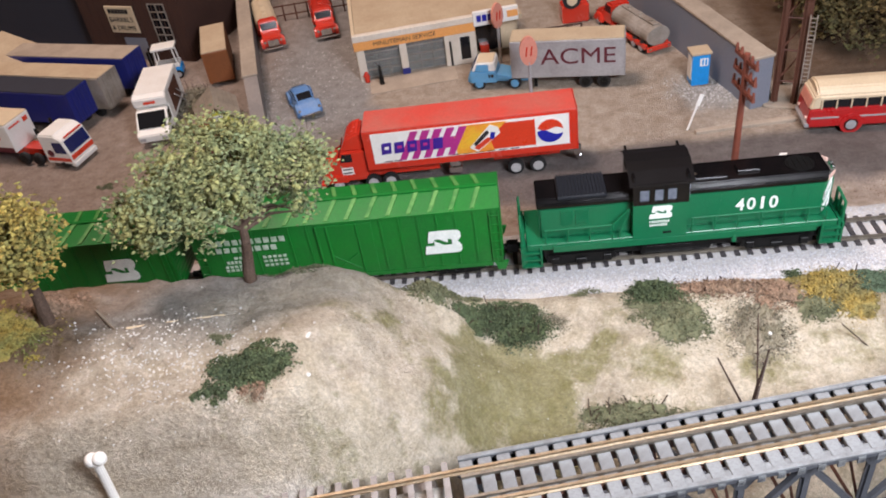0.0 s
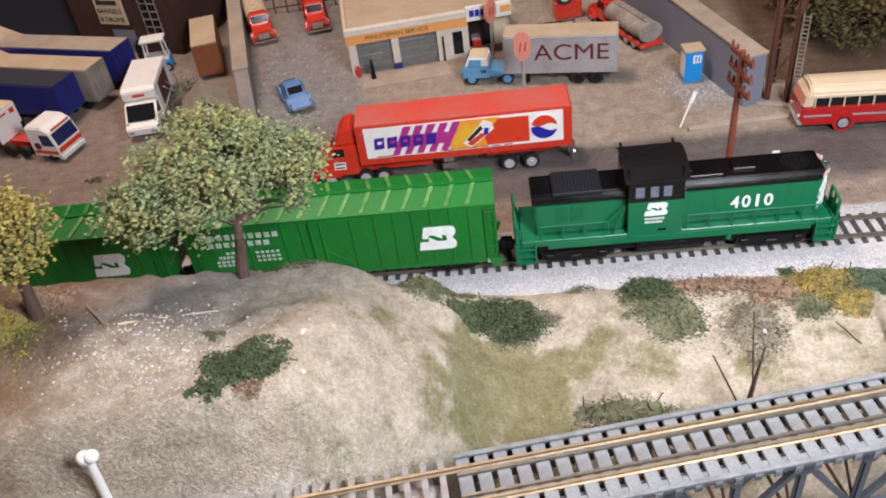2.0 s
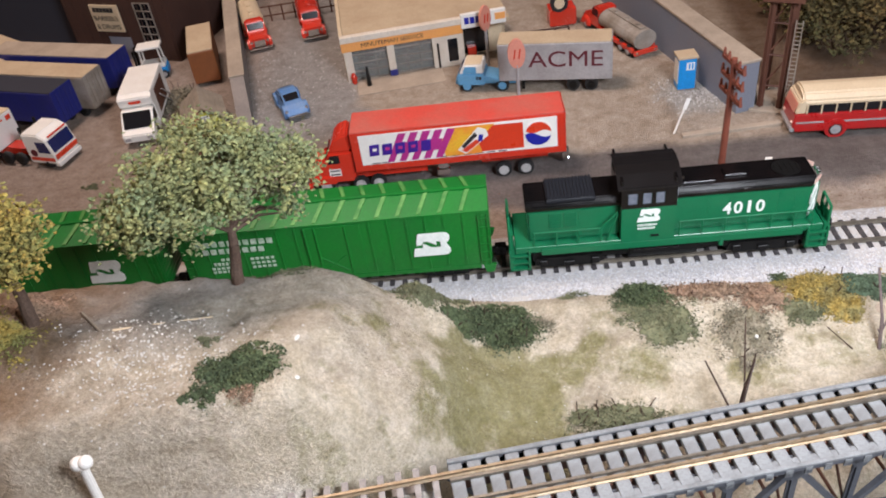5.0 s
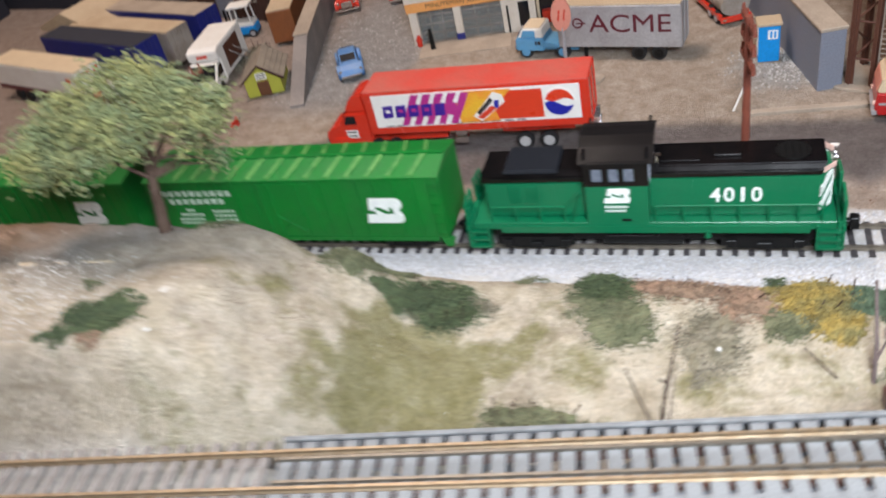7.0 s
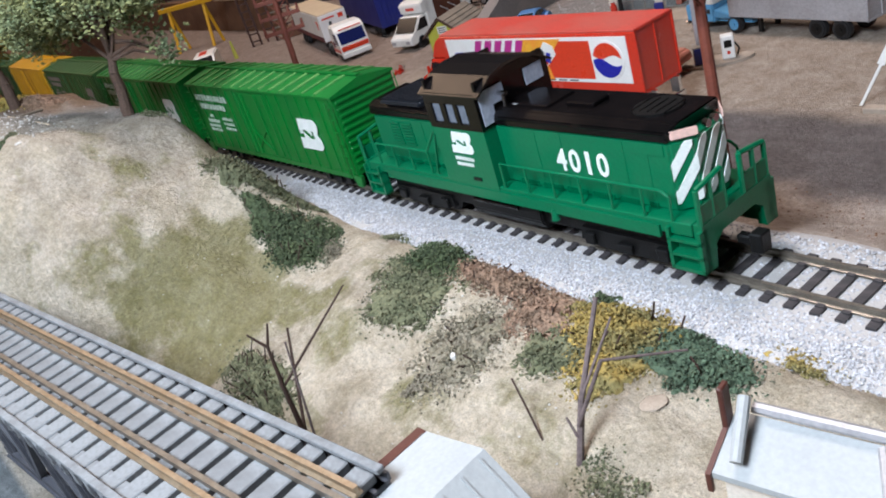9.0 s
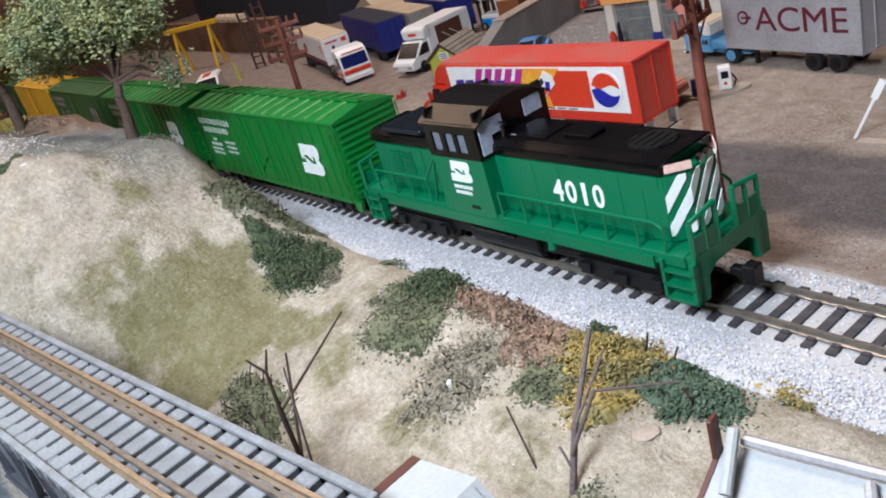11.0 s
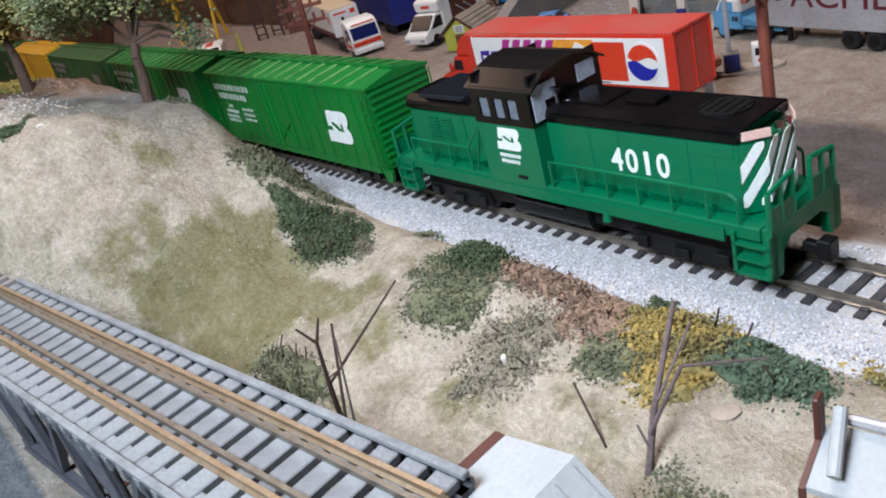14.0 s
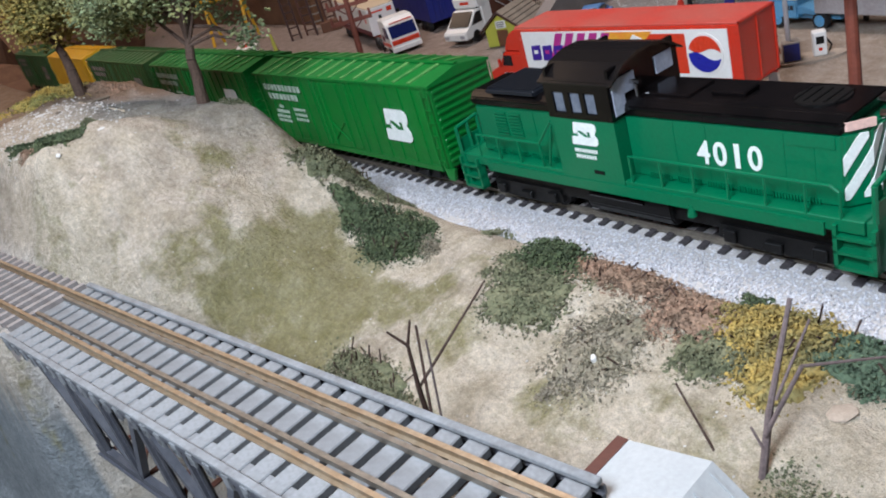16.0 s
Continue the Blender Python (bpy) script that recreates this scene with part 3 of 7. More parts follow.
    for i in range(1, 8):
        x = L0 + i * 0.0278
        part("cross_brace", T(((x, -0.0135, -0.012), (x, 0.0135, -0.047), 0.0007), ((x, 0.0135, -0.012), (x, -0.0135, -0.047), 0.0007), ((x, -0.0135, -0.049), (x, 0.0135, -0.049), 0.0009), seg=6), RUST_DARK, r)
    part("stringer", B((L0, L1, -0.009, -0.0065, -0.010, -0.0046), (L0, L1, 0.0065, 0.009, -0.010, -0.0046)), RUST_DARK, r)
    for x in (L0 - 0.018, L1 - 0.004):
        thing("bridge_pier", prism([(-0.012, -0.120), (0.012, -0.120), (0.007, -0.0105), (-0.007, -0.0105)], -0.017, 0.017), CONCRETE_GREY, "grey concrete pier under the railway bridge end", "pier", SPAN @ pose(x, 0, 0), "bridge piers")


span()

# ---- train ----
def rail_truck(parent, x, wheelbase, mat=BLACK_MATT):
    """A bogie: two side frames with journal boxes, and two wheelsets."""
    h = wheelbase / 2
    tr = part("truck", B((x - h - 0.004, x + h + 0.004, -0.006, 0.006, 0.006, 0.010)), mat, parent)
    for sgn in (-1, 1):
        y0, y1 = sorted((sgn * 0.0115, sgn * 0.0135))
        yb0, yb1 = sorted((sgn * 0.0135, sgn * 0.0150))
        bm = prism([(x - h - 0.005, 0.004), (x - h + 0.004, 0.0022), (x + h - 0.004, 0.0022), (x + h + 0.005, 0.004), (x + h + 0.004, 0.0088), (x - h - 0.004, 0.0088)], y0, y1)
        part("side_frame", bm, mat, tr)
        part("journal_box", B(*[(c - 0.0022, c + 0.0022, yb0, yb1, 0.0032, 0.0076) for c in (x - h, x + h)], (x - 0.003, x + 0.003, yb0, yb1, 0.0028, 0.0062), bevel=0.0003), mat, tr)
    for c in (x - h, x + h):
        bm = bmesh.new()
        for sgn in (-1, 1):
            tube(bm, (c, sgn * 0.0072, 0.0055), (c, sgn * 0.0098, 0.0055), 0.0055, 18)
            tube(bm, (c, sgn * 0.0070, 0.0055), (c, sgn * 0.0075, 0.0055), 0.0061, 18)
        tube(bm, (c, -0.009, 0.0055), (c, 0.009, 0.0055), 0.0012, 8)
        part("wheelset", bm, BLACK_MATT, tr)


def coupler(parent, x, sgn):
    part("coupler", B((min(x, x + sgn * 0.006), max(x, x + sgn * 0.006), -0.0015, 0.0015, 0.0065, 0.0095), (min(x + sgn * 0.005, x + sgn * 0.0092), max(x + sgn * 0.005, x + sgn * 0.0092), -0.0028, 0.0022, 0.0050, 0.0115), bevel=0.0004), BLACK_MATT, parent, "black knuckle coupler")


def emblem(name, parent, x0, x1, z0, z1, y, mat):
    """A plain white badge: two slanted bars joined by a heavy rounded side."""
    w, h = x1 - x0, z1 - z0
    bm = bmesh.new()
    P = lambda pts: prism([(x0 + w * a, z0 + h * b) for a, b in pts], y, y + 0.0003, "y", bm=bm)
    P([(0.0, 0.0), (0.86, 0.0), (0.95, 0.04), (1.0, 0.13), (1.0, 0.30), (0.96, 0.40), (0.75, 0.40), (0.75, 0.36), (0.05, 0.36)])
    P([(0.12, 0.64), (0.62, 0.64), (0.75, 0.60), (0.96, 0.60), (1.0, 0.70), (1.0, 0.87), (0.95, 0.96), (0.86, 1.0), (0.18, 1.0)])
    P([(0.75, 0.40), (0.96, 0.40), (0.90, 0.50), (0.96, 0.60), (0.75, 0.60)])
    P([(0.12, 0.64), (0.12, 0.50), (0.24, 0.50), (0.30, 0.64)])
    P([(0.28, 0.36), (0.28, 0.56), (0.52, 0.36)])
    P([(0.42, 0.64), (0.64, 0.64), (0.64, 0.46)])
    part(name, bm, mat, parent, "white company badge")


def bars(name, parent, rows, y, mat, gap=0.25):
    """Rows of (x0, x1, z0, z1, count) as plain lettering bars."""
    bx = []
    for x0, x1, z0, z1, n in rows:
        w = (x1 - x0) / n
        bx += [(x0 + i * w, x0 + (i + 1 - gap) * w, y, y + 0.0003, z0, z1) for i in range(n)]
    part(name, B(*bx), mat, parent, "plain bars of lettering")


def locomotive():
    r = root("diesel_locomotive", TRACK @ pose(-0.005, 0, 0), "green and black diesel switcher engine with white numbers", "locomotive")
    g = GREEN_LOCO
    part("sill", B((-0.138, 0.033, -0.0174, 0.0174, 0.0165, 0.0207), bevel=0.0003), g, r)
    part("sill_skirt", B((-0.123, 0.022, -0.0182, -0.0172, 0.0150, 0.0190), (-0.123, 0.022, 0.0172, 0.0182, 0.0150, 0.0190)), g, r)
    H = 0.0120
    plan = [(-0.0495, -H), (0.0255, -H), (0.0305, -0.0066), (0.0305, 0.0066), (0.0255, H), (-0.0495, H)]
    part("long_hood", prism(plan, 0.0207, 0.0430, "z", bevel=0.0008), g, r)
    part("short_hood", prism([(-H, 0.0207), (H, 0.0207), (H, 0.0415), (-H, 0.0415)], -0.1300, -0.0780, "x", bevel=0.0010), g, r)
    K = H + 0.0004
    cap = [(-K, 0.0427), (K, 0.0427), (K, 0.0458), (0.0098, 0.0482), (-0.0098, 0.0482), (-K, 0.0458)]

    def capped(x0, x1, nose, drop):
        """A black hood top: sloped shoulders, with the corners cut at a nose."""
        bm = prism([(y, z - drop) for y, z in cap], x0, x1, "x")
        for v in bm.verts:
            if nose and v.co.x > x1 - 0.0001:
                v.co.x -= max(0.0, abs(v.co.y) - 0.0062) * 0.9
        bmesh.ops.bevel(bm, geom=list(bm.edges), offset=0.0006, segments=2, affect="EDGES")
        return bm

    part("long_hood_top", capped(-0.0490, 0.0313, True, 0.0), BLACK, r)
    part("short_hood_top", capped(-0.1310, -0.0782, False, 0.0014), BLACK, r)
    for y in (-0.0127, 0.0127):
        for x0, x1, z in ((-0.047, -0.012, 0.0455), (-0.008, 0.024, 0.0455), (-0.127, -0.080, 0.0440)):
            part("hood_rail", T(((x0, y, z), (x1, y, z), 0.0003), seg=6), BLACK, r)
    # cab, open behind its windows
    walls = [(-0.0785, -0.0490, -0.0178, -0.0168, 0.0190, 0.0428), (-0.0785, -0.0490, 0.0168, 0.0178, 0.0190, 0.0428), (-0.0785, -0.0775, -0.0168, 0.0168, 0.0207, 0.0428), (-0.0500, -0.0490, -0.0168, 0.0168, 0.0207, 0.0428)]
    cab = part("cab", B((-0.0775, -0.0500, -0.0168, 0.0168, 0.0207, 0.0225)), g, r)
    for q in walls:
        part("cab_wall", B(q), g, cab)
    up = []
    for sy in (-1, 1):
        y0, y1 = sorted((sy * 0.0168, sy * 0.0181))
        up += [(-0.0788, -0.0487, y0, y1, 0.0425, 0.0446), (-0.0788, -0.0487, y0, y1, 0.0522, 0.0562)]
        for x0, x1 in ((-0.0788, -0.0752), (-0.0698, -0.0672), (-0.0622, -0.0602), (-0.0552, -0.0487)):
            up.append((x0, x1, y0, y1, 0.0446, 0.0522))
    for x0, x1 in ((-0.0788, -0.0776), (-0.0499, -0.0487)):
        up += [(x0, x1, -0.0168, 0.0168, 0.0425, 0.0500), (x0, x1, -0.0168, 0.0168, 0.0565, 0.0600), (x0, x1, -0.0168, -0.0150, 0.05, 0.0565), (x0, x1, -0.0055, 0.0055, 0.05, 0.0565), (x0, x1, 0.0150, 0.0168, 0.05, 0.0565)]
    part("cab_upper", B(*up), BLACK, cab)
    for sy in (-1, 1):
        for x0, x1 in ((-0.0752, -0.0698), (-0.0672, -0.0622), (-0.0602, -0.0552)):
            y0, y1 = sorted((sy * 0.0170, sy * 0.0174))
            part("window_pane", B((x0 + 0.0003, x1 - 0.0003, y0, y1, 0.0448, 0.0520)), PANE_SIDE, cab)
    part("front_pane", prism([(-0.0165, 0.0440), (-0.0110, 0.0440), (-0.0110, 0.0500), (-0.0050, 0.0500), (-0.0050, 0.0560), (-0.0165, 0.0560)], -0.0486, -0.0482, "x"), PANE_GREY, cab, "frosted front cab window")
    part("far_pane", B((-0.0486, -0.0482, 0.0060, 0.0148, 0.0502, 0.0563)), PANE_GREY, cab)
    roof = [(-0.0186, 0.0550), (-0.0186, 0.0557), (-0.0108, 0.0606), (-0.0040, 0.0624), (0.0040, 0.0624), (0.0108, 0.0606), (0.0186, 0.0557), (0.0186, 0.0550), (0.0104, 0.0596), (0.0036, 0.0612), (-0.0036, 0.0612), (-0.0104, 0.0596)]
    part("cab_roof", prism(roof, -0.0808, -0.0462, "x"), ROOF_BLACK, r)
    # roof gear
    gr = part("radiator_grille", B((-0.119, -0.092, -0.0120, 0.0095, 0.0462, 0.0487), bevel=0.0005), GRILLE, r)
    part("grille_slats", B(*[(-0.1180 + i * 0.0019, -0.1172 + i * 0.0019, -0.0122, 0.0095, 0.0487, 0.0493) for i in range(14)], (-0.119, -0.092, -0.0127, -0.0120, 0.0470, 0.0482)), GRILLE, gr)
    bm = tube(bmesh.new(), (0.014, 0.0, 0.0480), (0.014, 0.0, 0.0487), 0.0076, 28)
    for i in range(5):
        tube(bm, (0.014 - 0.006 + i * 0.003, -0.0050, 0.0488), (0.014 - 0.006 + i * 0.003, 0.0050, 0.0488), 0.0003, 5)
    part("roof_fan", bm, BLACK_MATT, r)
    part("exhaust_outlet", B((-0.020, -0.008, -0.004, 0.004, 0.0481, 0.0497), bevel=0.0004), BLACK, r)
    part("roof_hatch", B((-0.044, -0.026, -0.007, 0.007, 0.0480, 0.0490), bevel=0.0003), BLACK, r)
    part("horn", T(((-0.0455, -0.008, 0.0476), (-0.0455, -0.008, 0.0530), 0.0007), ((-0.0475, -0.008, 0.0532), (-0.0435, -0.008, 0.0532), 0.0009)), CHROME, r)
    # nose lamps and stripes
    for sy in (-1, 1):
        bm = bmesh.new()
        ends = [(0.0263 + 0.0003, sy * 0.0115), (0.0313 + 0.0003, sy * 0.0060)]
        ring = [bm.verts.new((x + k, y, z)) for k in (0.0, -0.0006) for (x, y), z in ((ends[0], 0.0437), (ends[1], 0.0437), (ends[1], 0.0462), (ends[0], 0.0462))]
        for q in ((0, 1, 2, 3), (7, 6, 5, 4), (0, 4, 5, 1), (1, 5, 6, 2), (2, 6, 7, 3), (3, 7, 4, 0)):
            bm.faces.new([ring[i] for i in q])
        part("number_board", bm, LAMP_GLASS, r, "pinkish white number board")
        part("headlight", T(((0.0308, sy * 0.0018, 0.0452), (0.0324, sy * 0.0018, 0.0452), 0.0013), seg=12), CHROME, r)
    bend = [(0.0256, -0.0123), (0.0308, -0.0067), (0.0308, 0.0067), (0.0256, 0.0123)]
    run = [0.0, 0.0076, 0.0210, 0.0286]
    for k in range(5):
        foot = 0.0310 - 0.0092 * k
        bm = bmesh.new()
        for n in range(3):
            (xa, ya), (xb, yb) = bend[n], bend[n + 1]
            cols = []
            for q in range(9):
                f = q / 8
                z = foot + 1.5 * (run[n] + (run[n + 1] - run[n]) * f)
                lo, hi = max(0.0235, z), min(0.0424, z + 0.0050)
                if hi - lo > 0.0002:
                    x, y = xa + (xb - xa) * f, ya + (yb - ya) * f
                    cols.append([bm.verts.new((x, y, lo)), bm.verts.new((x, y, hi)), bm.verts.new((x - 0.0004, y * 0.97, hi)), bm.verts.new((x - 0.0004, y * 0.97, lo))])
            for a, b in zip(cols, cols[1:]):
                for c in range(4):
                    bm.faces.new((a[c], a[(c + 1) % 4], b[(c + 1) % 4], b[c]))
        part("nose_stripe", bm, WHITE_INK, r)
    # pilots, steps, end rails
    for x, sg in ((0.0335, 1), (-0.1385, -1)):
        a, b = sorted((x, x + sg * 0.003))
        part("pilot", prism([(-0.0172, 0.0052), (-0.0128, 0.0052), (-0.0118, 0.0125), (-0.0080, 0.0150), (0.0080, 0.0150), (0.0118, 0.0125), (0.0128, 0.0052), (0.0172, 0.0052), (0.0172, 0.0207), (-0.0172, 0.0207)], a, b, "x"), g, r)
        a2, b2 = sorted((x - sg * 0.009, x + sg * 0.003))
        for sy in (-1, 1):
            y0, y1 = sorted((sy * 0.0148, sy * 0.0186))
            for nm, q in zip(("step_side", "step_side", "step_tread", "step_tread", "step_tread", "step_back"), ((a2, a2 + 0.0012, y0, y1, 0.0052, 0.0190), (b2 - 0.0012, b2, y0, y1, 0.0052, 0.0190), (a2, b2, y0, y1, 0.0052, 0.0064), (a2, b2, y0, y1, 0.0100, 0.0110), (a2, b2, y0, y1, 0.0148, 0.0158), (a2, b2, min(sy * 0.0148, sy * 0.0154), max(sy * 0.0148, sy * 0.0154), 0.0052, 0.0190))):
                part(nm, B(q), g, r)
        xe = x + sg * 0.0022
        posts = [((xe, y, 0.0205), (xe, y, 0.0338 - 0.14 * abs(y)), 0.0009) for y in (-0.0165, -0.0105, -0.0045, 0.0045, 0.0105, 0.0165)]
        for q in posts:
            part("railing_post", T(q, seg=6), g, r)
        for q in (((xe, -0.0165, 0.0315), (xe, -0.0045, 0.0332), 0.0008), ((xe, 0.0045, 0.0332), (xe, 0.0165, 0.0315), 0.0008)):
            part("railing_bar", T(q, seg=6), g, r)
        part("end_panel", B((min(xe, xe + sg * 0.0006), max(xe, xe + sg * 0.0006), -0.0170, -0.0040, 0.0207, 0.0265), (min(xe, xe + sg * 0.0006), max(xe, xe + sg * 0.0006), 0.0040, 0.0170, 0.0207, 0.0265)), g, r)
        coupler(r, x + sg * 0.002, sg)
    # side railings
    for sy in (-1, 1):
        y = sy * 0.0170
        xs = [-0.046 + i * 0.0125 for i in range(6)] + [0.0265]
        part("handrail", T(*[((x, y, 0.0205), (x, y, 0.0302 if x < 0.026 else 0.0285), 0.00045) for x in xs], ((-0.046, y, 0.0302), (0.0240, y, 0.0302), 0.0004), ((0.0240, y, 0.0302), (0.0265, y, 0.0285), 0.0005), seg=6), g, r)
        xs = [-0.127 + i * 0.0125 for i in range(4)]
        part("handrail", T(*[((x, y, 0.0205), (x, y, 0.0302), 0.00045) for x in xs], ((-0.127, y, 0.0302), (-0.0895, y, 0.0302), 0.0004), ((-0.0895, y, 0.0302), (-0.0805, y, 0.0400), 0.0005), ((-0.0860, y, 0.0215), (-0.0805, y, 0.0385), 0.0005), seg=6), g, r)
        yr0, yr1 = sorted((sy * 0.0120, sy * 0.0126))
        for x0, n in ((-0.044, 66), (-0.125, 44)):
            for k in range(0, n, 12):
                part("tread_plate", B(*[(x0 + i * 0.00095, x0 + 0.0004 + i * 0.00095, yr0, yr1, 0.0210, 0.0228) for i in range(k + 2, min(n, k + 12))]), g, r)
        part("louvre", B(*[(x, x + 0.0070, yr0, yr1, 0.0292 + k * 0.0013, 0.0299 + k * 0.0013) for x in (-0.1180, -0.1095) for k in range(8)]), g, r)
        for q in [(x, x + 0.0003, *sorted((sy * 0.0119, sy * 0.01215)), 0.0235, 0.0422) for x in (-0.030, -0.018, 0.008, 0.017)]:
            part("door_seam", B(q), g, r)
        yd0, yd1 = sorted((sy * 0.0120, sy * 0.0123))
        part("hood_door", B((0.009, 0.0235, yd0, yd1, 0.0385, 0.0424)), g, r)
        part("hood_door", B((-0.101, -0.095, yd0, yd1, 0.031, 0.0405)), g, r)
        part("cab_step", B((-0.062, -0.0575, min(sy * 0.0178, sy * 0.0182), max(sy * 0.0178, sy * 0.0182), 0.0222, 0.0234)), BLACK_MATT, r)
    emblem("badge", r, -0.0700, -0.0575, 0.0328, 0.0412, -0.01812, WHITE_INK)
    bars("lettering", r, [(-0.0695, -0.0585, 0.0299, 0.0312, 10), (-0.0693, -0.0595, 0.0276, 0.0289, 8)], -0.01812, WHITE_INK, 0.4)
    for k, digit in enumerate("4010"):
        letters("road_number_digit", digit, 0.0047 if digit != "1" else 0.0017, 0.0080, WHITE_INK, r, pose(-0.0193 + 0.0060 * k, -0.01210, 0.0328, 90, 0, 0), "white road number digit", 0.02 if digit != "1" else 0.0)
    # underframe
    part("fuel_tank", prism([(-0.0125, 0.0035), (0.0125, 0.0035), (0.0145, 0.0070), (0.0145, 0.0155), (-0.0145, 0.0155), (-0.0145, 0.0070)], -0.073, -0.034, "x", bevel=0.0006), BLACK_MATT, r)
    part("air_pipe", T(((-0.070, -0.0150, 0.0115), (-0.045, -0.0150, 0.0115), 0.0007), seg=6), BLACK, r)
    part("underframe", B((-0.128, 0.026, -0.0125, 0.0125, 0.0066, 0.0166)), BLACK_MATT, r)
    part("sand_cap", tube(bmesh.new(), (-0.0225, -0.0178, 0.0125), (-0.0225, -0.0178, 0.0165), 0.0016, 10, 0.0009), g, r)
    rail_truck(r, -0.107, 0.030)
    rail_truck(r, 0.003, 0.030)
    return r


locomotive()


def boxcar(name, length, paint, rib, label, group):
    r = root(name, TRACK, label, "boxcar", group)
    h = length / 2
    b = part("body", prism([(-0.0172, 0.0110), (0.0172, 0.0110), (0.0172, 0.0492), (-0.0172, 0.0492)], -h, h, "x", bevel=0.0004), paint, r)
    part("roof", prism([(-0.0180, 0.0488), (0.0180, 0.0488), (0.0180, 0.0500), (0.0, 0.0535), (-0.0180, 0.0500)], -h - 0.0006, h + 0.0006, "x"), paint, r)
    n = 14
    for i in range(n):
        x = -h + 0.006 + i * (length - 0.012) / n
        w = (length - 0.012) / n
        for sy in (-1, 1):
            bm = bmesh.new()
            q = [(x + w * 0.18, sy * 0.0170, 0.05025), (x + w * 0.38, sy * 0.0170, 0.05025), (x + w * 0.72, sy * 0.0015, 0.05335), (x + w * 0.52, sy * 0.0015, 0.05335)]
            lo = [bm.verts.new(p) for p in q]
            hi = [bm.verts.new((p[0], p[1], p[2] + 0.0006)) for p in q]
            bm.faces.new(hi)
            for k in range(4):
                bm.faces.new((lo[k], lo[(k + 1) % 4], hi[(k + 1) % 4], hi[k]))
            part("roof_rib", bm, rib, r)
    part("running_board", B((-h, h, -0.0012, 0.0012, 0.0537, 0.0543)), paint, r)
    for sy in (-1, 1):
        y0, y1 = sorted((sy * 0.0172, sy * 0.0178))
        ribs = [(-h + 0.004 + i * (length - 0.008) / 16, -h + 0.0049 + i * (length - 0.008) / 16, y0, y1, 0.0112, 0.0486) for i in range(17) if not 6 < i < 10]
        for q in ribs:
            part("side_rib", B(q), paint, r)
        d = part("door", B((-0.0165, 0.0165, y0, y1, 0.0125, 0.0478), (-0.0160, -0.0148, y0, sorted((sy * 0.0172, sy * 0.0184))[1] if sy > 0 else y1, 0.0125, 0.0478), bevel=0.0002), paint, r)
        yy = sy * 0.0182
        part("door_bar", T(((-0.0150, yy, 0.0130), (-0.0150, yy, 0.0475), 0.0006), ((-0.0090, yy, 0.0130), (-0.0090, yy, 0.0475), 0.0006), ((0.0080, yy, 0.0130), (0.0080, yy, 0.0475), 0.0004), ((-0.0090, yy, 0.0160), (0.0060, yy, 0.0270), 0.0004), ((-0.0090, yy, 0.0270), (0.0060, yy, 0.0160), 0.0004), seg=6), paint, d)
        part("sill", B((-h + 0.006, h - 0.006, min(sy * 0.0164, sy * 0.0176), max(sy * 0.0164, sy * 0.0176), 0.0090, 0.0118)), paint, r)
        for x in (-h + 0.003, h - 0.003):
            rungs = [((x - 0.0025, sy * 0.0184, 0.0150 + k * 0.0060), (x + 0.0025, sy * 0.0184, 0.0150 + k * 0.0060), 0.0003) for k in range(6)]
            part("ladder", T(*rungs, ((x - 0.0025, sy * 0.0184, 0.012), (x - 0.0025, sy * 0.0184, 0.0475), 0.0003), ((x + 0.0025, sy * 0.0184, 0.012), (x + 0.0025, sy * 0.0184, 0.0475), 0.0003), seg=5), paint, r)
        for x in (-h + 0.001, h - 0.001):
            part("corner_step", prism([(x - 0.004, 0.0112), (x + 0.004, 0.0112), (x + 0.002, 0.0055), (x - 0.002, 0.0055)], min(sy * 0.0160, sy * 0.0176), max(sy * 0.0160, sy * 0.0176)), paint, r)
    for sx in (-1, 1):
        part("end_ribs", B(*[(min(sx * h, sx * (h + 0.0006)), max(sx * h, sx * (h + 0.0006)), -0.0160, 0.0160, 0.0135 + k * 0.0032, 0.0151 + k * 0.0032) for k in range(11)], bevel=0.0003), paint, r)
        coupler(r, sx * h, sx)
        rail_truck(r, sx * (h - 0.026), 0.020)
    part("underframe", B((-h + 0.004, h - 0.004, -0.010, 0.010, 0.0080, 0.0112)), BLACK_MATT, r)
    return r


def dress(r, length, ink):
    h = length / 2
    emblem("badge", r, h - 0.0440, h - 0.0225, 0.0215, 0.0375, -0.01812, ink)
    bars("lettering", r, [(-h + 0.010, -h + 0.056, 0.0405, 0.0440, 10), (-h + 0.013, -h + 0.050, 0.0352, 0.0386, 8)], -0.01812, INK_GREY if ink is WHITE_INK else ink, 0.3)
    bars("data_panel", r, [(-h + 0.022, -h + 0.028, 0.0300, 0.0318, 2), (-h + 0.017, -h + 0.033, 0.0268, 0.0288, 7), (-h + 0.015, -h + 0.032, 0.0238, 0.0254, 6), (-h + 0.015, -h + 0.032, 0.0212, 0.0228, 6), (-h + 0.039, -h + 0.054, 0.0292, 0.0308, 5), (-h + 0.039, -h + 0.054, 0.0262, 0.0278, 5), (-h + 0.039, -h + 0.054, 0.0232, 0.0248, 5)], -0.01812, INK_GREY if ink is WHITE_INK else ink, 0.35)


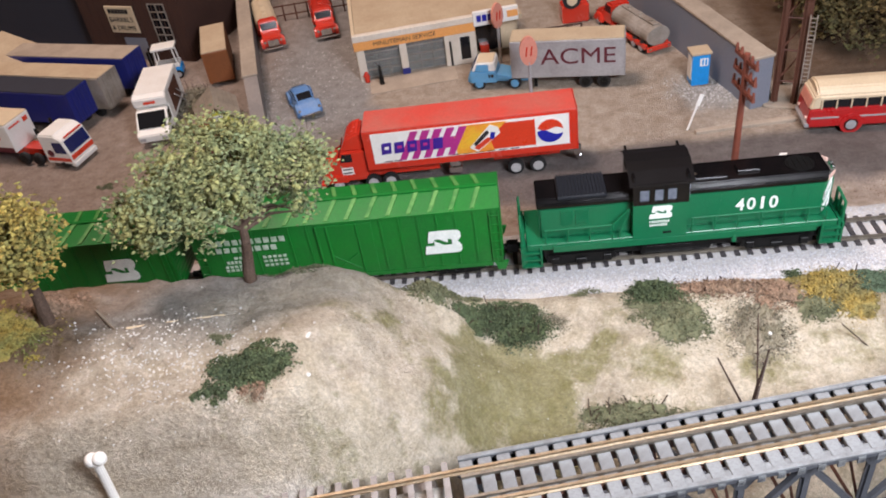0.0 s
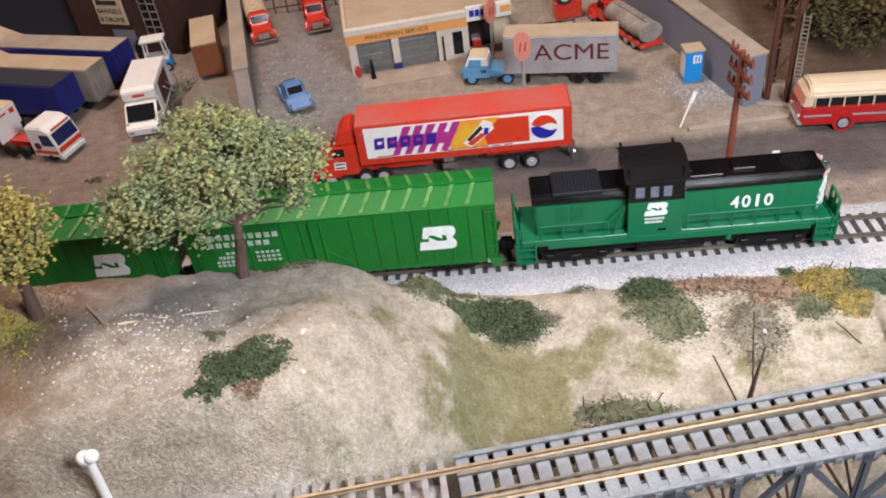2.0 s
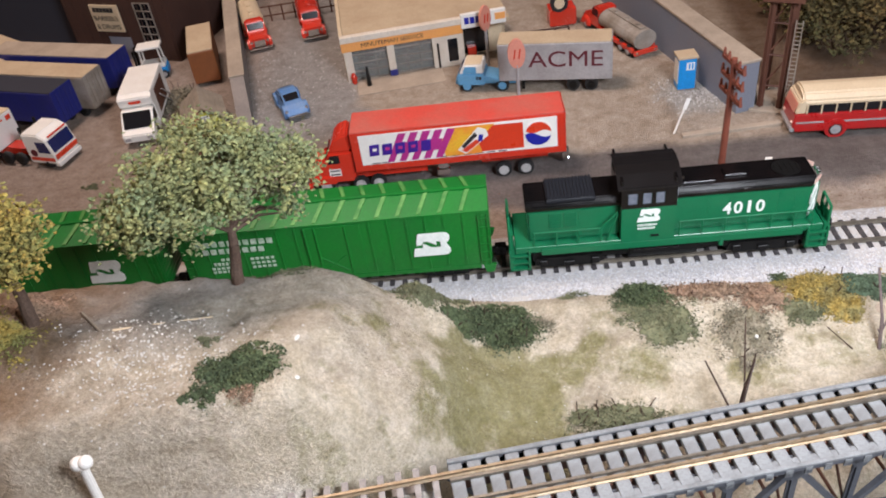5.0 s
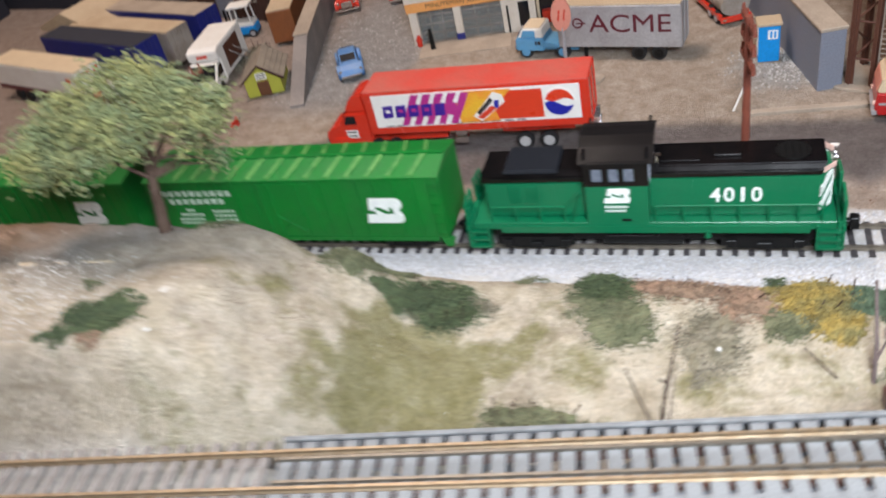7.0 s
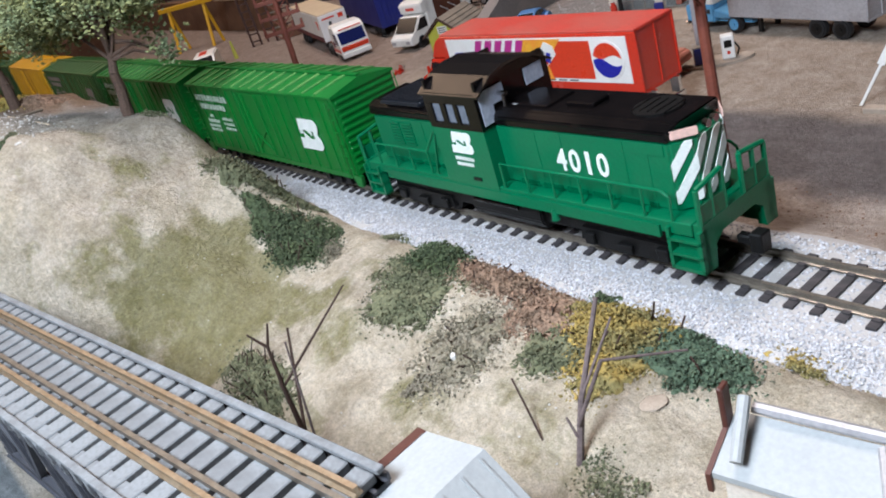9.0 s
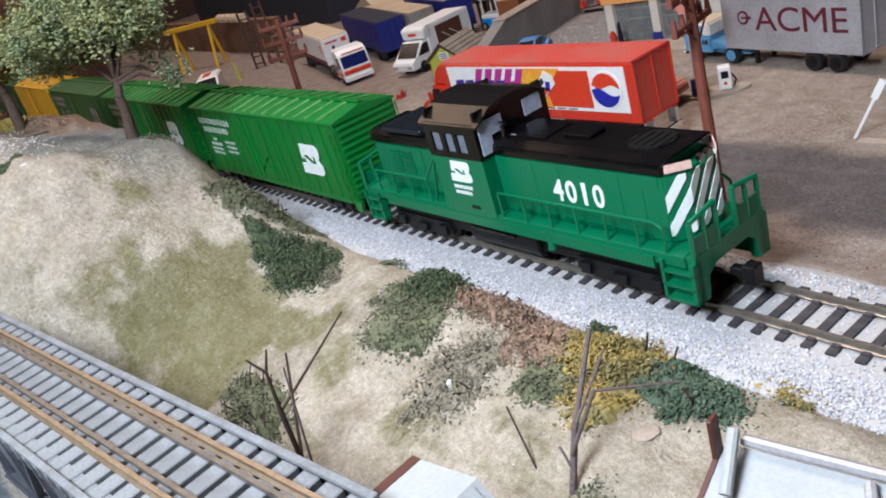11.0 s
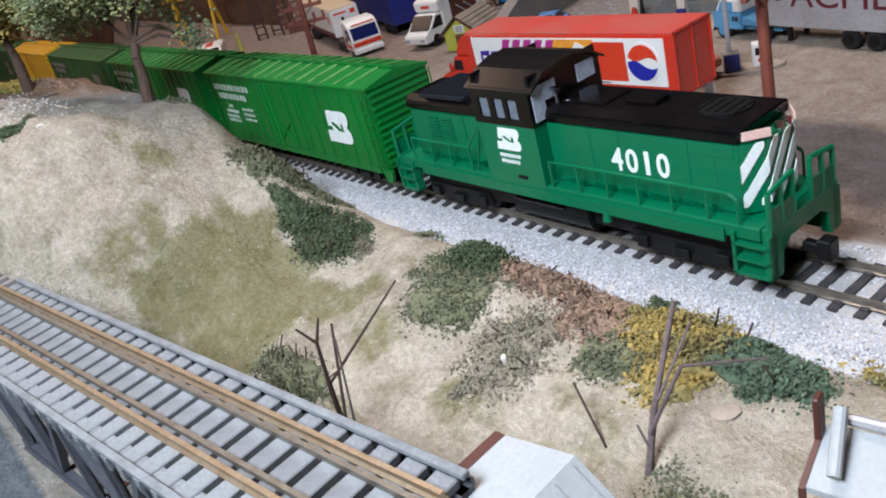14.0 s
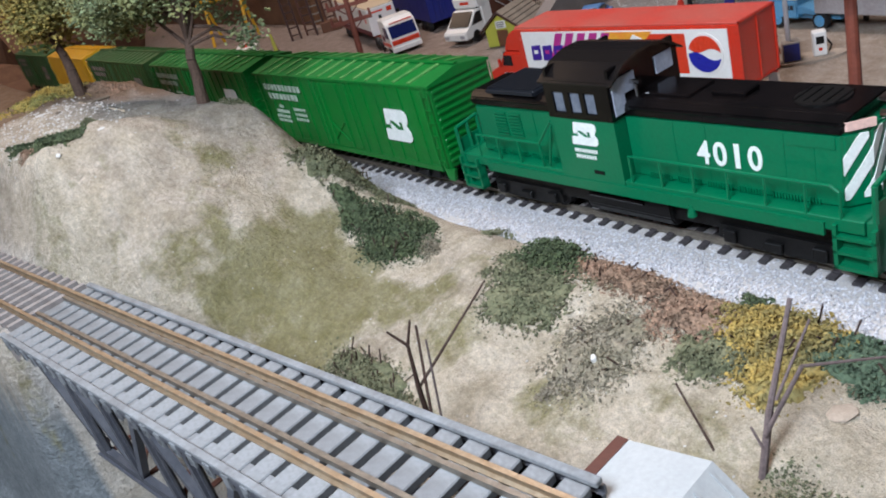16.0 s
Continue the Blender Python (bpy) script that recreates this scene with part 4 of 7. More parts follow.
CAR_LEN = 0.177
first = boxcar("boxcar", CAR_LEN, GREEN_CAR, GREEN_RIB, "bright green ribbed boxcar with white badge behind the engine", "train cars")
dress(first, CAR_LEN, WHITE_INK)
first.matrix_world = TRACK @ pose(-0.2455, 0, 0)
second = copy_thing(first, TRACK @ pose(-0.4375, 0, 0))
tagged(second, "bright green ribbed boxcar with white badge behind the tree")
old = boxcar("boxcar", 0.174, GREEN_DULL, GREEN_DULL, "dull dark green boxcar with a faded badge", "train cars")
dress(old, 0.174, GREY_SHINGLE)
old.matrix_world = TRACK @ pose(-0.6280, 0, 0)
yellow = boxcar("boxcar", 0.150, YELLOW, YELLOW, "bright yellow boxcar in the train", "train cars")
yellow.matrix_world = TRACK @ pose(-0.8050, 0, 0)
copy_thing(old, TRACK @ pose(-0.9820, 0, 0))

# ---- yard: buildings and walls ----
def service_station():
    r = root("service_station", pose(-0.1000, 0.6420, 0.0, 0, 0, 13.5), "white and orange service station with two garage bays", "building")
    H, D = 0.0405, 0.115
    part("side_wall", B((0.0, 0.003, 0.0, D, 0.0, H - 0.004), bevel=0.0002), CREAM, r)
    part("rear_wall", B((0.0, 0.150, D - 0.003, D, 0.0, H - 0.004)), CREAM, r)
    part("inner_wall", B((0.086, 0.088, 0.004, D - 0.004, 0.0, H - 0.004)), CREAM, r)
    for x0, x1 in ((0.0005, 0.0075), (0.0390, 0.0455), (0.0800, 0.0880)):
        part("pillar", B((x0, x1, -0.001, 0.004, 0.0, 0.0300), bevel=0.0002), WALL_WHITE, r)
    part("fascia", B((-0.001, 0.1085, -0.0022, 0.0006, 0.0300, 0.0385), bevel=0.0002), ORANGE, r, "orange fascia band")
    part("fascia_cap", B((-0.001, 0.1085, -0.0030, 0.0030, 0.0385, 0.0440), bevel=0.0003), WALL_WHITE, r)
    part("parapet", B((-0.001, 0.002, 0.003, D, 0.0365, 0.0440), (-0.001, 0.110, D - 0.003, D, 0.0365, 0.0440)), CREAM, r)
    part("roof", B((0.002, 0.110, 0.003, D - 0.003, 0.0365, 0.0415)), TAN_ROOF, r, "dusty flat tan roof")
    letters("sign_lettering", "MINUTEMAN SERVICE", 0.056, 0.0038, BLACK_INK, r, pose(0.045, -0.0023, 0.0345, 90, 0, 0), "black lettering MINUTEMAN SERVICE")
    for x0, x1 in ((0.0075, 0.0390), (0.0455, 0.0800)):
        d = part("bay_door_glass", B((x0, x1, 0.0035, 0.0038, 0.0, 0.0300)), glass("bay_glass", (0.75, 0.8, 0.8)), r)
        part("glazing_bar", B(*[(x0, x1, 0.0025, 0.0040, z, z + 0.0008) for z in (0.0005, 0.008, 0.016, 0.024)], *[(x0 + (x1 - x0) * k / 3 - 0.0003, x0 + (x1 - x0) * k / 3 + 0.0003, 0.0027, 0.0039, 0, 0.03) for k in (1, 2)]), SILVER_DIRTY, d)
    part("workbench", B((0.012, 0.034, 0.030, 0.040, 0.0, 0.011), (0.050, 0.074, 0.050, 0.058, 0.0, 0.014)), GREY_SHINGLE, r)
    # office
    part("office_front", B((0.088, 0.094, -0.001, 0.003, 0.0, 0.0300), (0.1030, 0.1085, -0.001, 0.003, 0.0, 0.0300), (0.094, 0.103, -0.001, 0.003, 0.0, 0.004), (0.094, 0.103, -0.001, 0.003, 0.026, 0.030)), WALL_WHITE, r)
    part("office_window", B((0.094, 0.103, 0.0, 0.0008, 0.004, 0.026)), DARK_GLASS, r)
    part("office_side", B((0.1085, 0.150, 0.016, 0.019, 0.0, 0.034), (0.147, 0.150, 0.016, 0.060, 0, 0.034)), CREAM, r)
    part("office_opening", B((0.1110, 0.134, 0.0150, 0.0160, 0.002, 0.030)), DARK_GLASS, r)
    part("office_desk", B((0.113, 0.121, 0.008, 0.0145, 0.0, 0.0105), bevel=0.0004), RED, r)
    part("office_roof", B((0.1060, 0.152, 0.000, 0.070, 0.034, 0.0375)), TAN_ROOF, r)
    part("sign_board", B((0.1075, 0.1480, -0.004, 0.0, 0.0345, 0.0475), bevel=0.0003), WHITE, r, "white sign board with blue and orange blocks")
    part("sign_blocks", B(*[(0.1105 + i * 0.0050, 0.1145 + i * 0.0050, -0.0044, -0.0040, 0.0385, 0.0445) for i in range(5)]), BLUE_INK, r)
    part("sign_blocks", B((0.138, 0.1475, -0.0044, -0.0040, 0.0385, 0.0445)), ORANGE, r)
    part("service_mat", B((0.0075, 0.086, -0.030, -0.002, 0.0, 0.0008)), CONCRETE, r)
    part("kick_block", B((0.039, 0.046, -0.0025, -0.001, 0.0, 0.006)), BLUE, r)
    part("downpipe", T(((0.0850, -0.0020, 0.0), (0.0850, -0.0020, 0.024), 0.0009), seg=6), BLACK_MATT, r)
    return r


service_station()


def fence(name, m, n, pitch, h, mat, label):
    r = root(name, m, label, "fence")
    for i in range(n):
        part("post", B((i * pitch - 0.0008, i * pitch + 0.0008, -0.0008, 0.0008, 0, h)), mat, r)
    for z in (h * 0.35, h * 0.9):
        part("rail", B((0, (n - 1) * pitch, -0.0005, 0.0005, z, z + 0.0012)), mat, r)


fence("fence", pose(-0.225, 0.795, 0, 0, 0, 12), 9, 0.013, 0.018, RUST_DARK, "dark iron fence behind the parked tankers")
fence("bench", pose(0.062, 0.700, 0, 0, 0, 8), 4, 0.013, 0.012, BROWN_WALL, "dark wooden rail beside the service station")
thing("fire_hydrant", T(((0, 0, 0), (0, 0, 0.0075), 0.0024), ((0, 0, 0.0075), (0, 0, 0.0095), 0.0016), ((-0.003, 0, 0.0055), (0.003, 0, 0.0055), 0.0008)), RED, "red fuel bowser post at the garage corner", "hydrant", pose(-0.0935, 0.6395, 0.0005), smooth=False)


def figurine(x, y, h, mat, turn=0):
    bm = tube(bmesh.new(), (0, 0, 0), (0, 0, h * 0.84), h * 0.13, 10, h * 0.07)
    tube(bm, (0, 0, h * 0.82), (0, 0, h), h * 0.07, 10, h * 0.05)
    thing("figurine", bm, mat, "plain dark peg figurine standing on the yard", "figurine", pose(x, y, height(x, y), 0, 0, turn), "yard figurines")


figurine(-0.0790, 0.6335, 0.019, BLACK_MATT)
figurine(-0.0160, 0.6640, 0.019, WALL_WHITE)
figurine(-0.575, 0.500, 0.021, LIME)

# blue-grey retaining wall east of the yard, with a broad tan coping
w = root("retaining_wall", pose(0.2300, 0.5525, 0, 0, 0, 20.0), "blue-grey painted retaining wall with tan coping", "wall", kind="structure")
part("wall_body", B((-0.0078, 0.0078, 0.0, 0.34, -0.002, 0.0405), bevel=0.0005), BLUE_GREY, w)
part("coping", B((-0.0085, 0.0085, -0.0008, 0.34, 0.0405, 0.0430), bevel=0.0005), CONCRETE, w)
w = root("retaining_wall", pose(-0.1640, 0.535, 0, 0, 0, 18.8), "weathered grey concrete retaining wall beside the gravel drive", "wall", kind="structure")
part("wall_body", prism([(0.0, -0.002), (0.34, -0.002), (0.34, 0.030), (0.075, 0.030), (0.0, 0.002)], -0.006, 0.006, "x"), CONCRETE_GREY, w)
part("coping", B((-0.007, 0.007, 0.075, 0.34, 0.0300, 0.0318), bevel=0.0004), CONCRETE, w)

# warehouse at the back of the west yard
w = root("warehouse", pose(-0.406, 0.742, 0, 0, 0, -14.0), "dark brown boarded warehouse with a cream notice board", "building")
part("front_wall", B((0.0, 0.125, 0.0, 0.004, 0.0, 0.110)), BROWN_WALL, w)
part("side_wall", B((0.0, 0.004, 0.004, 0.16, 0.0, 0.110), (0.121, 0.125, 0.004, 0.16, 0.0, 0.110)), BROWN_WALL, w)
part("roof", B((-0.004, 0.129, -0.004, 0.165, 0.110, 0.114)), TAN_ROOF, w)
for i in range(13):
    part("board_batten", B((0.002 + i * 0.010, 0.0028 + i * 0.010, -0.0006, 0.0, 0.0, 0.110)), BROWN_WALL, w)
part("loading_door", B((0.045, 0.072, -0.0010, 0.0004, 0.0, 0.024), bevel=0.0002), BLUE_GREY, w, "grey-blue loading door")
part("window_frame", B(*[(0.088, 0.108, -0.0012, 0.0004, z, z + 0.0010) for z in (0.020, 0.028, 0.036, 0.044, 0.052, 0.060)], *[(x, x + 0.0010, -0.0012, 0.0004, 0.020, 0.061) for x in (0.088, 0.0975, 0.107)]), SILVER_DIRTY, w)
part("window_pane", B((0.088, 0.108, -0.0004, 0.0003, 0.020, 0.061)), DARK_GLASS, w)
nb = part("notice_board", B((0.0345, 0.0690, -0.0022, -0.0004, 0.030, 0.058), bevel=0.0003), CREAM, w, "cream notice board with black lettering")
part("lettering_bar", B(*[(0.0385 + i * 0.0042, 0.0419 + i * 0.0042, -0.0026, -0.0022, 0.0505, 0.0552) for i in range(6)]), BLACK_INK, nb)
letters("notice_lettering", "BARRELS", 0.0290, 0.0050, BLACK_INK, nb, pose(0.0515, -0.0024, 0.0443, 90, 0, 0), "black lettering BARRELS")
letters("notice_lettering", "& DRUMS", 0.0290, 0.0050, BLACK_INK, nb, pose(0.0515, -0.0024, 0.0355, 90, 0, 0), "black lettering & DRUMS")
thing("dark_building", B((-0.30, 0.10, 0.0, 0.05, 0.0, 0.16), bevel=0.001), NAVY, "dark navy factory wall behind the trailers", "building", pose(-0.52, 0.775, 0, 0, 0, -6))
w = root("shed", pose(-0.475, 0.665, 0, 0, 0, -10), "small tan roofed grey shed behind the trailers", "shed")
part("shed_wall", B((-0.05, 0.03, -0.02, 0.04, 0, 0.030)), BLUE_GREY, w)
part("shed_roof", prism([(-0.054, 0.030), (0.034, 0.030), (0.034, 0.034), (-0.01, 0.050), (-0.054, 0.034)], -0.024, 0.044, "y"), TAN_ROOF, w)
w = root("low_wall", pose(-1.00, 0.575, 0, 0, 0, 2), "long brown retaining wall of the far yard", "wall", kind="structure")
part("wall_body", B((-0.40, 0.36, 0, 0.012, 0, 0.045)), EARTH, w)
thing("dark_building", B((-0.30, 0.20, 0.0, 0.08, 0.0, 0.20), bevel=0.001), NAVY, "dark navy building behind the far yard", "building", pose(-0.92, 0.69, 0, 0, 0, 4))

w = root("garden_hut", pose(-0.2050, 0.5560, 0.0008, 0, 0, 24.0), "yellow-green hut with a weathered grey gable roof", "hut")
part("hut_body", prism([(-0.0155, 0.0), (0.0155, 0.0), (0.0155, 0.0150), (0.0, 0.0265), (-0.0155, 0.0150)], 0.0, 0.040, "y"), LIME, w)
for sx in (-1, 1):
    bm = prism([(sx * 0.0190, 0.0128), (0.0, 0.0272), (0.0, 0.0284), (sx * 0.0190, 0.0140)], -0.0030, 0.044, "y")
    part("roof_slope", bm, GREY_SHINGLE, w)
    part("roof_boards", B(*[(min(sx * (0.001 + k * 0.0036), sx * (0.0014 + k * 0.0036)), max(sx * (0.001 + k * 0.0036), sx * (0.0014 + k * 0.0036)), -0.003, 0.044, 0.0277 - k * 0.0027 - 0.0012, 0.0281 - k * 0.0027) for k in range(1, 5)]), GREY_SHINGLE, w)
part("bargeboard", prism([(-0.0190, 0.0125), (0.0, 0.0268), (0.0190, 0.0125), (0.0190, 0.0142), (0.0, 0.0288), (-0.0190, 0.0142)], -0.0040, -0.0028, "y"), BROWN_WALL, w)
part("door", B((-0.0050, 0.0050, -0.0008, 0.0004, 0.0, 0.0130), bevel=0.0002), BROWN_WOOD, w, "brown hut door")
part("notice", B((-0.0045, 0.0045, -0.0008, 0.0003, 0.0145, 0.0205)), WHITE, w)
part("notice_bars", B(*[(-0.0035, 0.0035, -0.0011, -0.0008, 0.0155 + k * 0.0017, 0.0162 + k * 0.0017) for k in range(3)]), BLACK_INK, w)

w = root("telephone_box", pose(0.1905, 0.5975, 0.0, 0, 0, 8), "bright blue telephone booth with a dusty roof", "phone booth")
part("booth_body", B((-0.0070, 0.0070, -0.0062, 0.0062, 0.0010, 0.0275), bevel=0.0004), BLUE_BOOTH, w)
part("booth_base", B((-0.0085, 0.0085, -0.0078, 0.0078, 0.0, 0.0010)), SILVER_DIRTY, w)
part("booth_roof", B((-0.0082, 0.0082, -0.0072, 0.0072, 0.0275, 0.0298), bevel=0.0004), TAN_ROOF, w)
part("booth_panel", B((-0.0074, -0.0070, -0.0050, 0.0050, 0.006, 0.0250)), WHITE, w)
part("booth_sign", B((-0.0010, 0.0055, -0.0066, -0.0062, 0.0180, 0.0245)), WHITE, w)
part("booth_sign_mark", B((0.0005, 0.0018, -0.0069, -0.0066, 0.019, 0.0238), (0.003, 0.0043, -0.0069, -0.0066, 0.019, 0.0238)), BLUE_BOOTH, w)


def utility_pole(m, h, label):
    r = root("utility_pole", m, label, "utility pole", "line poles")
    part("mast", tube(bmesh.new(), (0, 0, -0.004), (0, 0, h), 0.0024, 10, 0.0017), RUST, r)
    for k, z in enumerate((h - 0.004, h - 0.014, h - 0.024)):
        a = part("cross_arm", B((-0.0135, 0.0135, -0.0010, 0.0010, z - 0.0012, z + 0.0012), bevel=0.0002), RUST, r)
        for x in (-0.0125, -0.0065, 0.0065, 0.0125):
            part("insulator", tube(bmesh.new(), (x, 0, z + 0.0012), (x, 0, z + 0.0050), 0.0011, 8, 0.0007), RUST, a)
        part("brace", T(((-0.008, 0.0012, z), (0, 0.0012, z - 0.007), 0.0004), ((0.008, 0.0012, z), (0, 0.0012, z - 0.007), 0.0004), seg=5), RUST, a)
    return r


utility_pole(pose(0.1858, 0.4205, height(0.1858, 0.4205), 0, 1.0, -75), 0.106, "rust-red utility pole with three cross arms by the road")
utility_pole(pose(-0.1450, 0.4010, height(-0.145, 0.401), 0, 2, 69), 0.094, "rust-red utility pole leaning beside the west yard")

w = root("steel_tower", pose(0.2520, 0.5650, 0, 0, 0, -20), "rusty steel trestle tower with a ladder", "tower")
for x, y in ((-0.007, -0.012), (0.007, -0.012), (-0.007, 0.016), (0.007, 0.016)):
    part("leg", B((x - 0.0024, x + 0.0024, y - 0.0005, y + 0.0005, 0, 0.125), (x - 0.0005, x + 0.0005, y - 0.0022, y + 0.0022, 0, 0.125)), RUST_DARK, w)
for z in (0.020, 0.045, 0.070, 0.095):
    part("cross_tie", T(((-0.007, -0.012, z), (0.007, 0.016, z + 0.012), 0.0007), ((-0.007, 0.016, z), (-0.007, -0.012, z + 0.020), 0.0007), ((-0.007, -0.012, z), (0.007, -0.012, z), 0.0007), seg=6), RUST_DARK, w)
part("head_plate", B((-0.014, 0.014, -0.020, 0.026, 0.088, 0.130), bevel=0.0005), RUST_DARK, w)
lad = [((x, -0.0165, 0.0), (x, -0.0165, 0.075), 0.0005) for x in (0.010, 0.0145)] + [((0.010, -0.0165, 0.002 + k * 0.0032), (0.0145, -0.0165, 0.002 + k * 0.0032), 0.0004) for k in range(23)]
part("ladder", T(*lad, seg=5), SILVER_DIRTY, w)
part("footing", B((-0.014, 0.018, -0.019, 0.022, 0.0, 0.0022), bevel=0.0004), CONCRETE, w)
thing("kerb", B((0.0, 0.075, -0.0025, 0.0025, -0.001, 0.0022), bevel=0.0004), CONCRETE, "pale broken kerb at the road edge", "kerb", pose(0.178, 0.519, 0.0005, 0, 0, 9), kind="structure")


def disc_sign(m, h, r0, label):
    r = root("pole_sign", m, label, "sign", "filling station signs")
    part("mast", tube(bmesh.new(), (0, 0, 0), (0, 0, h), 0.0013, 10), SILVER, r)
    bm = tube(bmesh.new(), (0, -0.0012, h + r0 * 1.35), (0, 0.0012, h + r0 * 1.35), r0, 28)
    for v in bm.verts:
        v.co.z = h + r0 * 1.35 + (v.co.z - h - r0 * 1.35) * 1.75
    p = part("disc", bm, SIGN_PINK, r, "faded pink oval sign disc")
    part("disc_mark", T(((-0.0022, -0.0014, h + r0 * 0.8), (-0.0010, -0.0014, h + r0 * 1.9), 0.0006), ((0.0016, -0.0014, h + r0 * 0.8), (0.0028, -0.0014, h + r0 * 1.9), 0.0006), seg=5), RED, p)


disc_sign(pose(0.0570, 0.5575, 0.012, 0, 0, 10), 0.037, 0.0068, "faded pink oval filling station sign on a pole")
disc_sign(pose(0.0270, 0.6600, 0.0, 0, 0, 50), 0.036, 0.0066, "faded pink oval sign beside the station office")

w = root("pump_island", pose(0.0640, 0.5630, 0.0, 0, 0, 42), "concrete pump island with two fuel pumps", "pump island")
bm = tube(bmesh.new(), (0, 0, 0), (0, 0, 0.0016), 0.020, 28)
for v in bm.verts:
    v.co.y *= 0.42
part("island_slab", bm, CONCRETE, w)
part("sign_plinth", B((-0.0125, -0.0035, -0.0045, 0.0045, 0.0016, 0.0125), bevel=0.0003), SILVER_DIRTY, w)
part("plinth_grille", B((-0.0120, -0.0040, -0.0049, -0.0045, 0.0022, 0.0115)), BLUE, w)
pmp = part("fuel_pump", B((0.0030, 0.0100, -0.0032, 0.0032, 0.0016, 0.0150), bevel=0.0006), WHITE, w, "white fuel pump")
part("pump_dial", B((0.0045, 0.0085, -0.0036, -0.0032, 0.0085, 0.0125)), BLACK_MATT, pmp)
part("pump_badge", tube(bmesh.new(), (0.0065, -0.0036, 0.0055), (0.0065, -0.0032, 0.0055), 0.0010, 10), RED, pmp)
part("pump_hose", T(((0.0100, 0, 0.010), (0.0125, 0, 0.006), 0.0005), ((0.0125, 0, 0.006), (0.0110, 0, 0.0025), 0.0005), seg=5), BLACK_MATT, pmp)

thing("sign_post", B((-0.0006, 0.0006, -0.0006, 0.0006, -0.002, 0.026), (-0.0016, 0.0016, -0.0011, -0.0005, 0.018, 0.027)), WHITE, "leaning white wooden sign post at the road edge", "post", pose(0.1735, 0.5250, 0.0015, -12, 24, 10))
thing("litter", prism([(-0.0028, -0.0010), (0.0020, -0.0016), (0.0030, 0.0012), (-0.0016, 0.0014)], 0, 0.0008, "z"), WHITE, "scrap of white paper on the road", "litter", pose(0.232, 0.481, height(0.232, 0.481)))

w = root("gantry_crane", pose(-0.765, 0.520, 0, 0, 0, 35), "yellow gantry crane in the far yard", "crane")
for x in (-0.03, 0.03):
    part("gantry_leg", T(((x, -0.012, 0), (x, 0, 0.055), 0.0022), ((x, 0.012, 0), (x, 0, 0.055), 0.0022)), YELLOW, w)
part("gantry_beam", B((-0.045, 0.045, -0.003, 0.003, 0.055, 0.061), bevel=0.0005), YELLOW, w)
for i in range(5):
    thing("sack", tube(bmesh.new(), (0, 0, 0), (0.018, 0, 0), 0.006, 10), CREAM, "pale sack lying on the far wall", "sack", pose(-0.82 + i * 0.022, 0.580, 0.050), "row of sacks")

# ---- road vehicles: x points ahead, z up, origin on the road under the rear end ----
def axle(r, x, W, rad=0.0058, w=0.0042, rim=None):
    for sy in (-1, 1):
        wheel(r, x, sy * (W / 2 - w / 2 - 0.0005), rad, w, TYRE, rim or SILVER, sy)


def van_body(r, x0, x1, W, z0, z1, side, roof, bevel=0.0005):
    b = part("box_body", B((x0, x1, -W / 2, W / 2, z0, z1 - 0.0008), bevel=bevel), side, r)
    part("box_roof", B((x0 + 0.0003, x1 - 0.0003, -W / 2 + 0.0003, W / 2 - 0.0003, z1 - 0.0008, z1 + 0.0003), bevel=0.0002), roof, r)
    part("rear_frame", B((x0 - 0.0006, x0, -W / 2, -W / 2 + 0.001, z0, z1), (x0 - 0.0006, x0, W / 2 - 0.001, W / 2, z0, z1), (x0 - 0.0006, x0, -W / 2, W / 2, z0, z0 + 0.001), (x0 - 0.0006, x0, -W / 2, W / 2, z1 - 0.001, z1), (x0 - 0.0006, x0, -0.0004, 0.0004, z0, z1)), side, b)
    return b


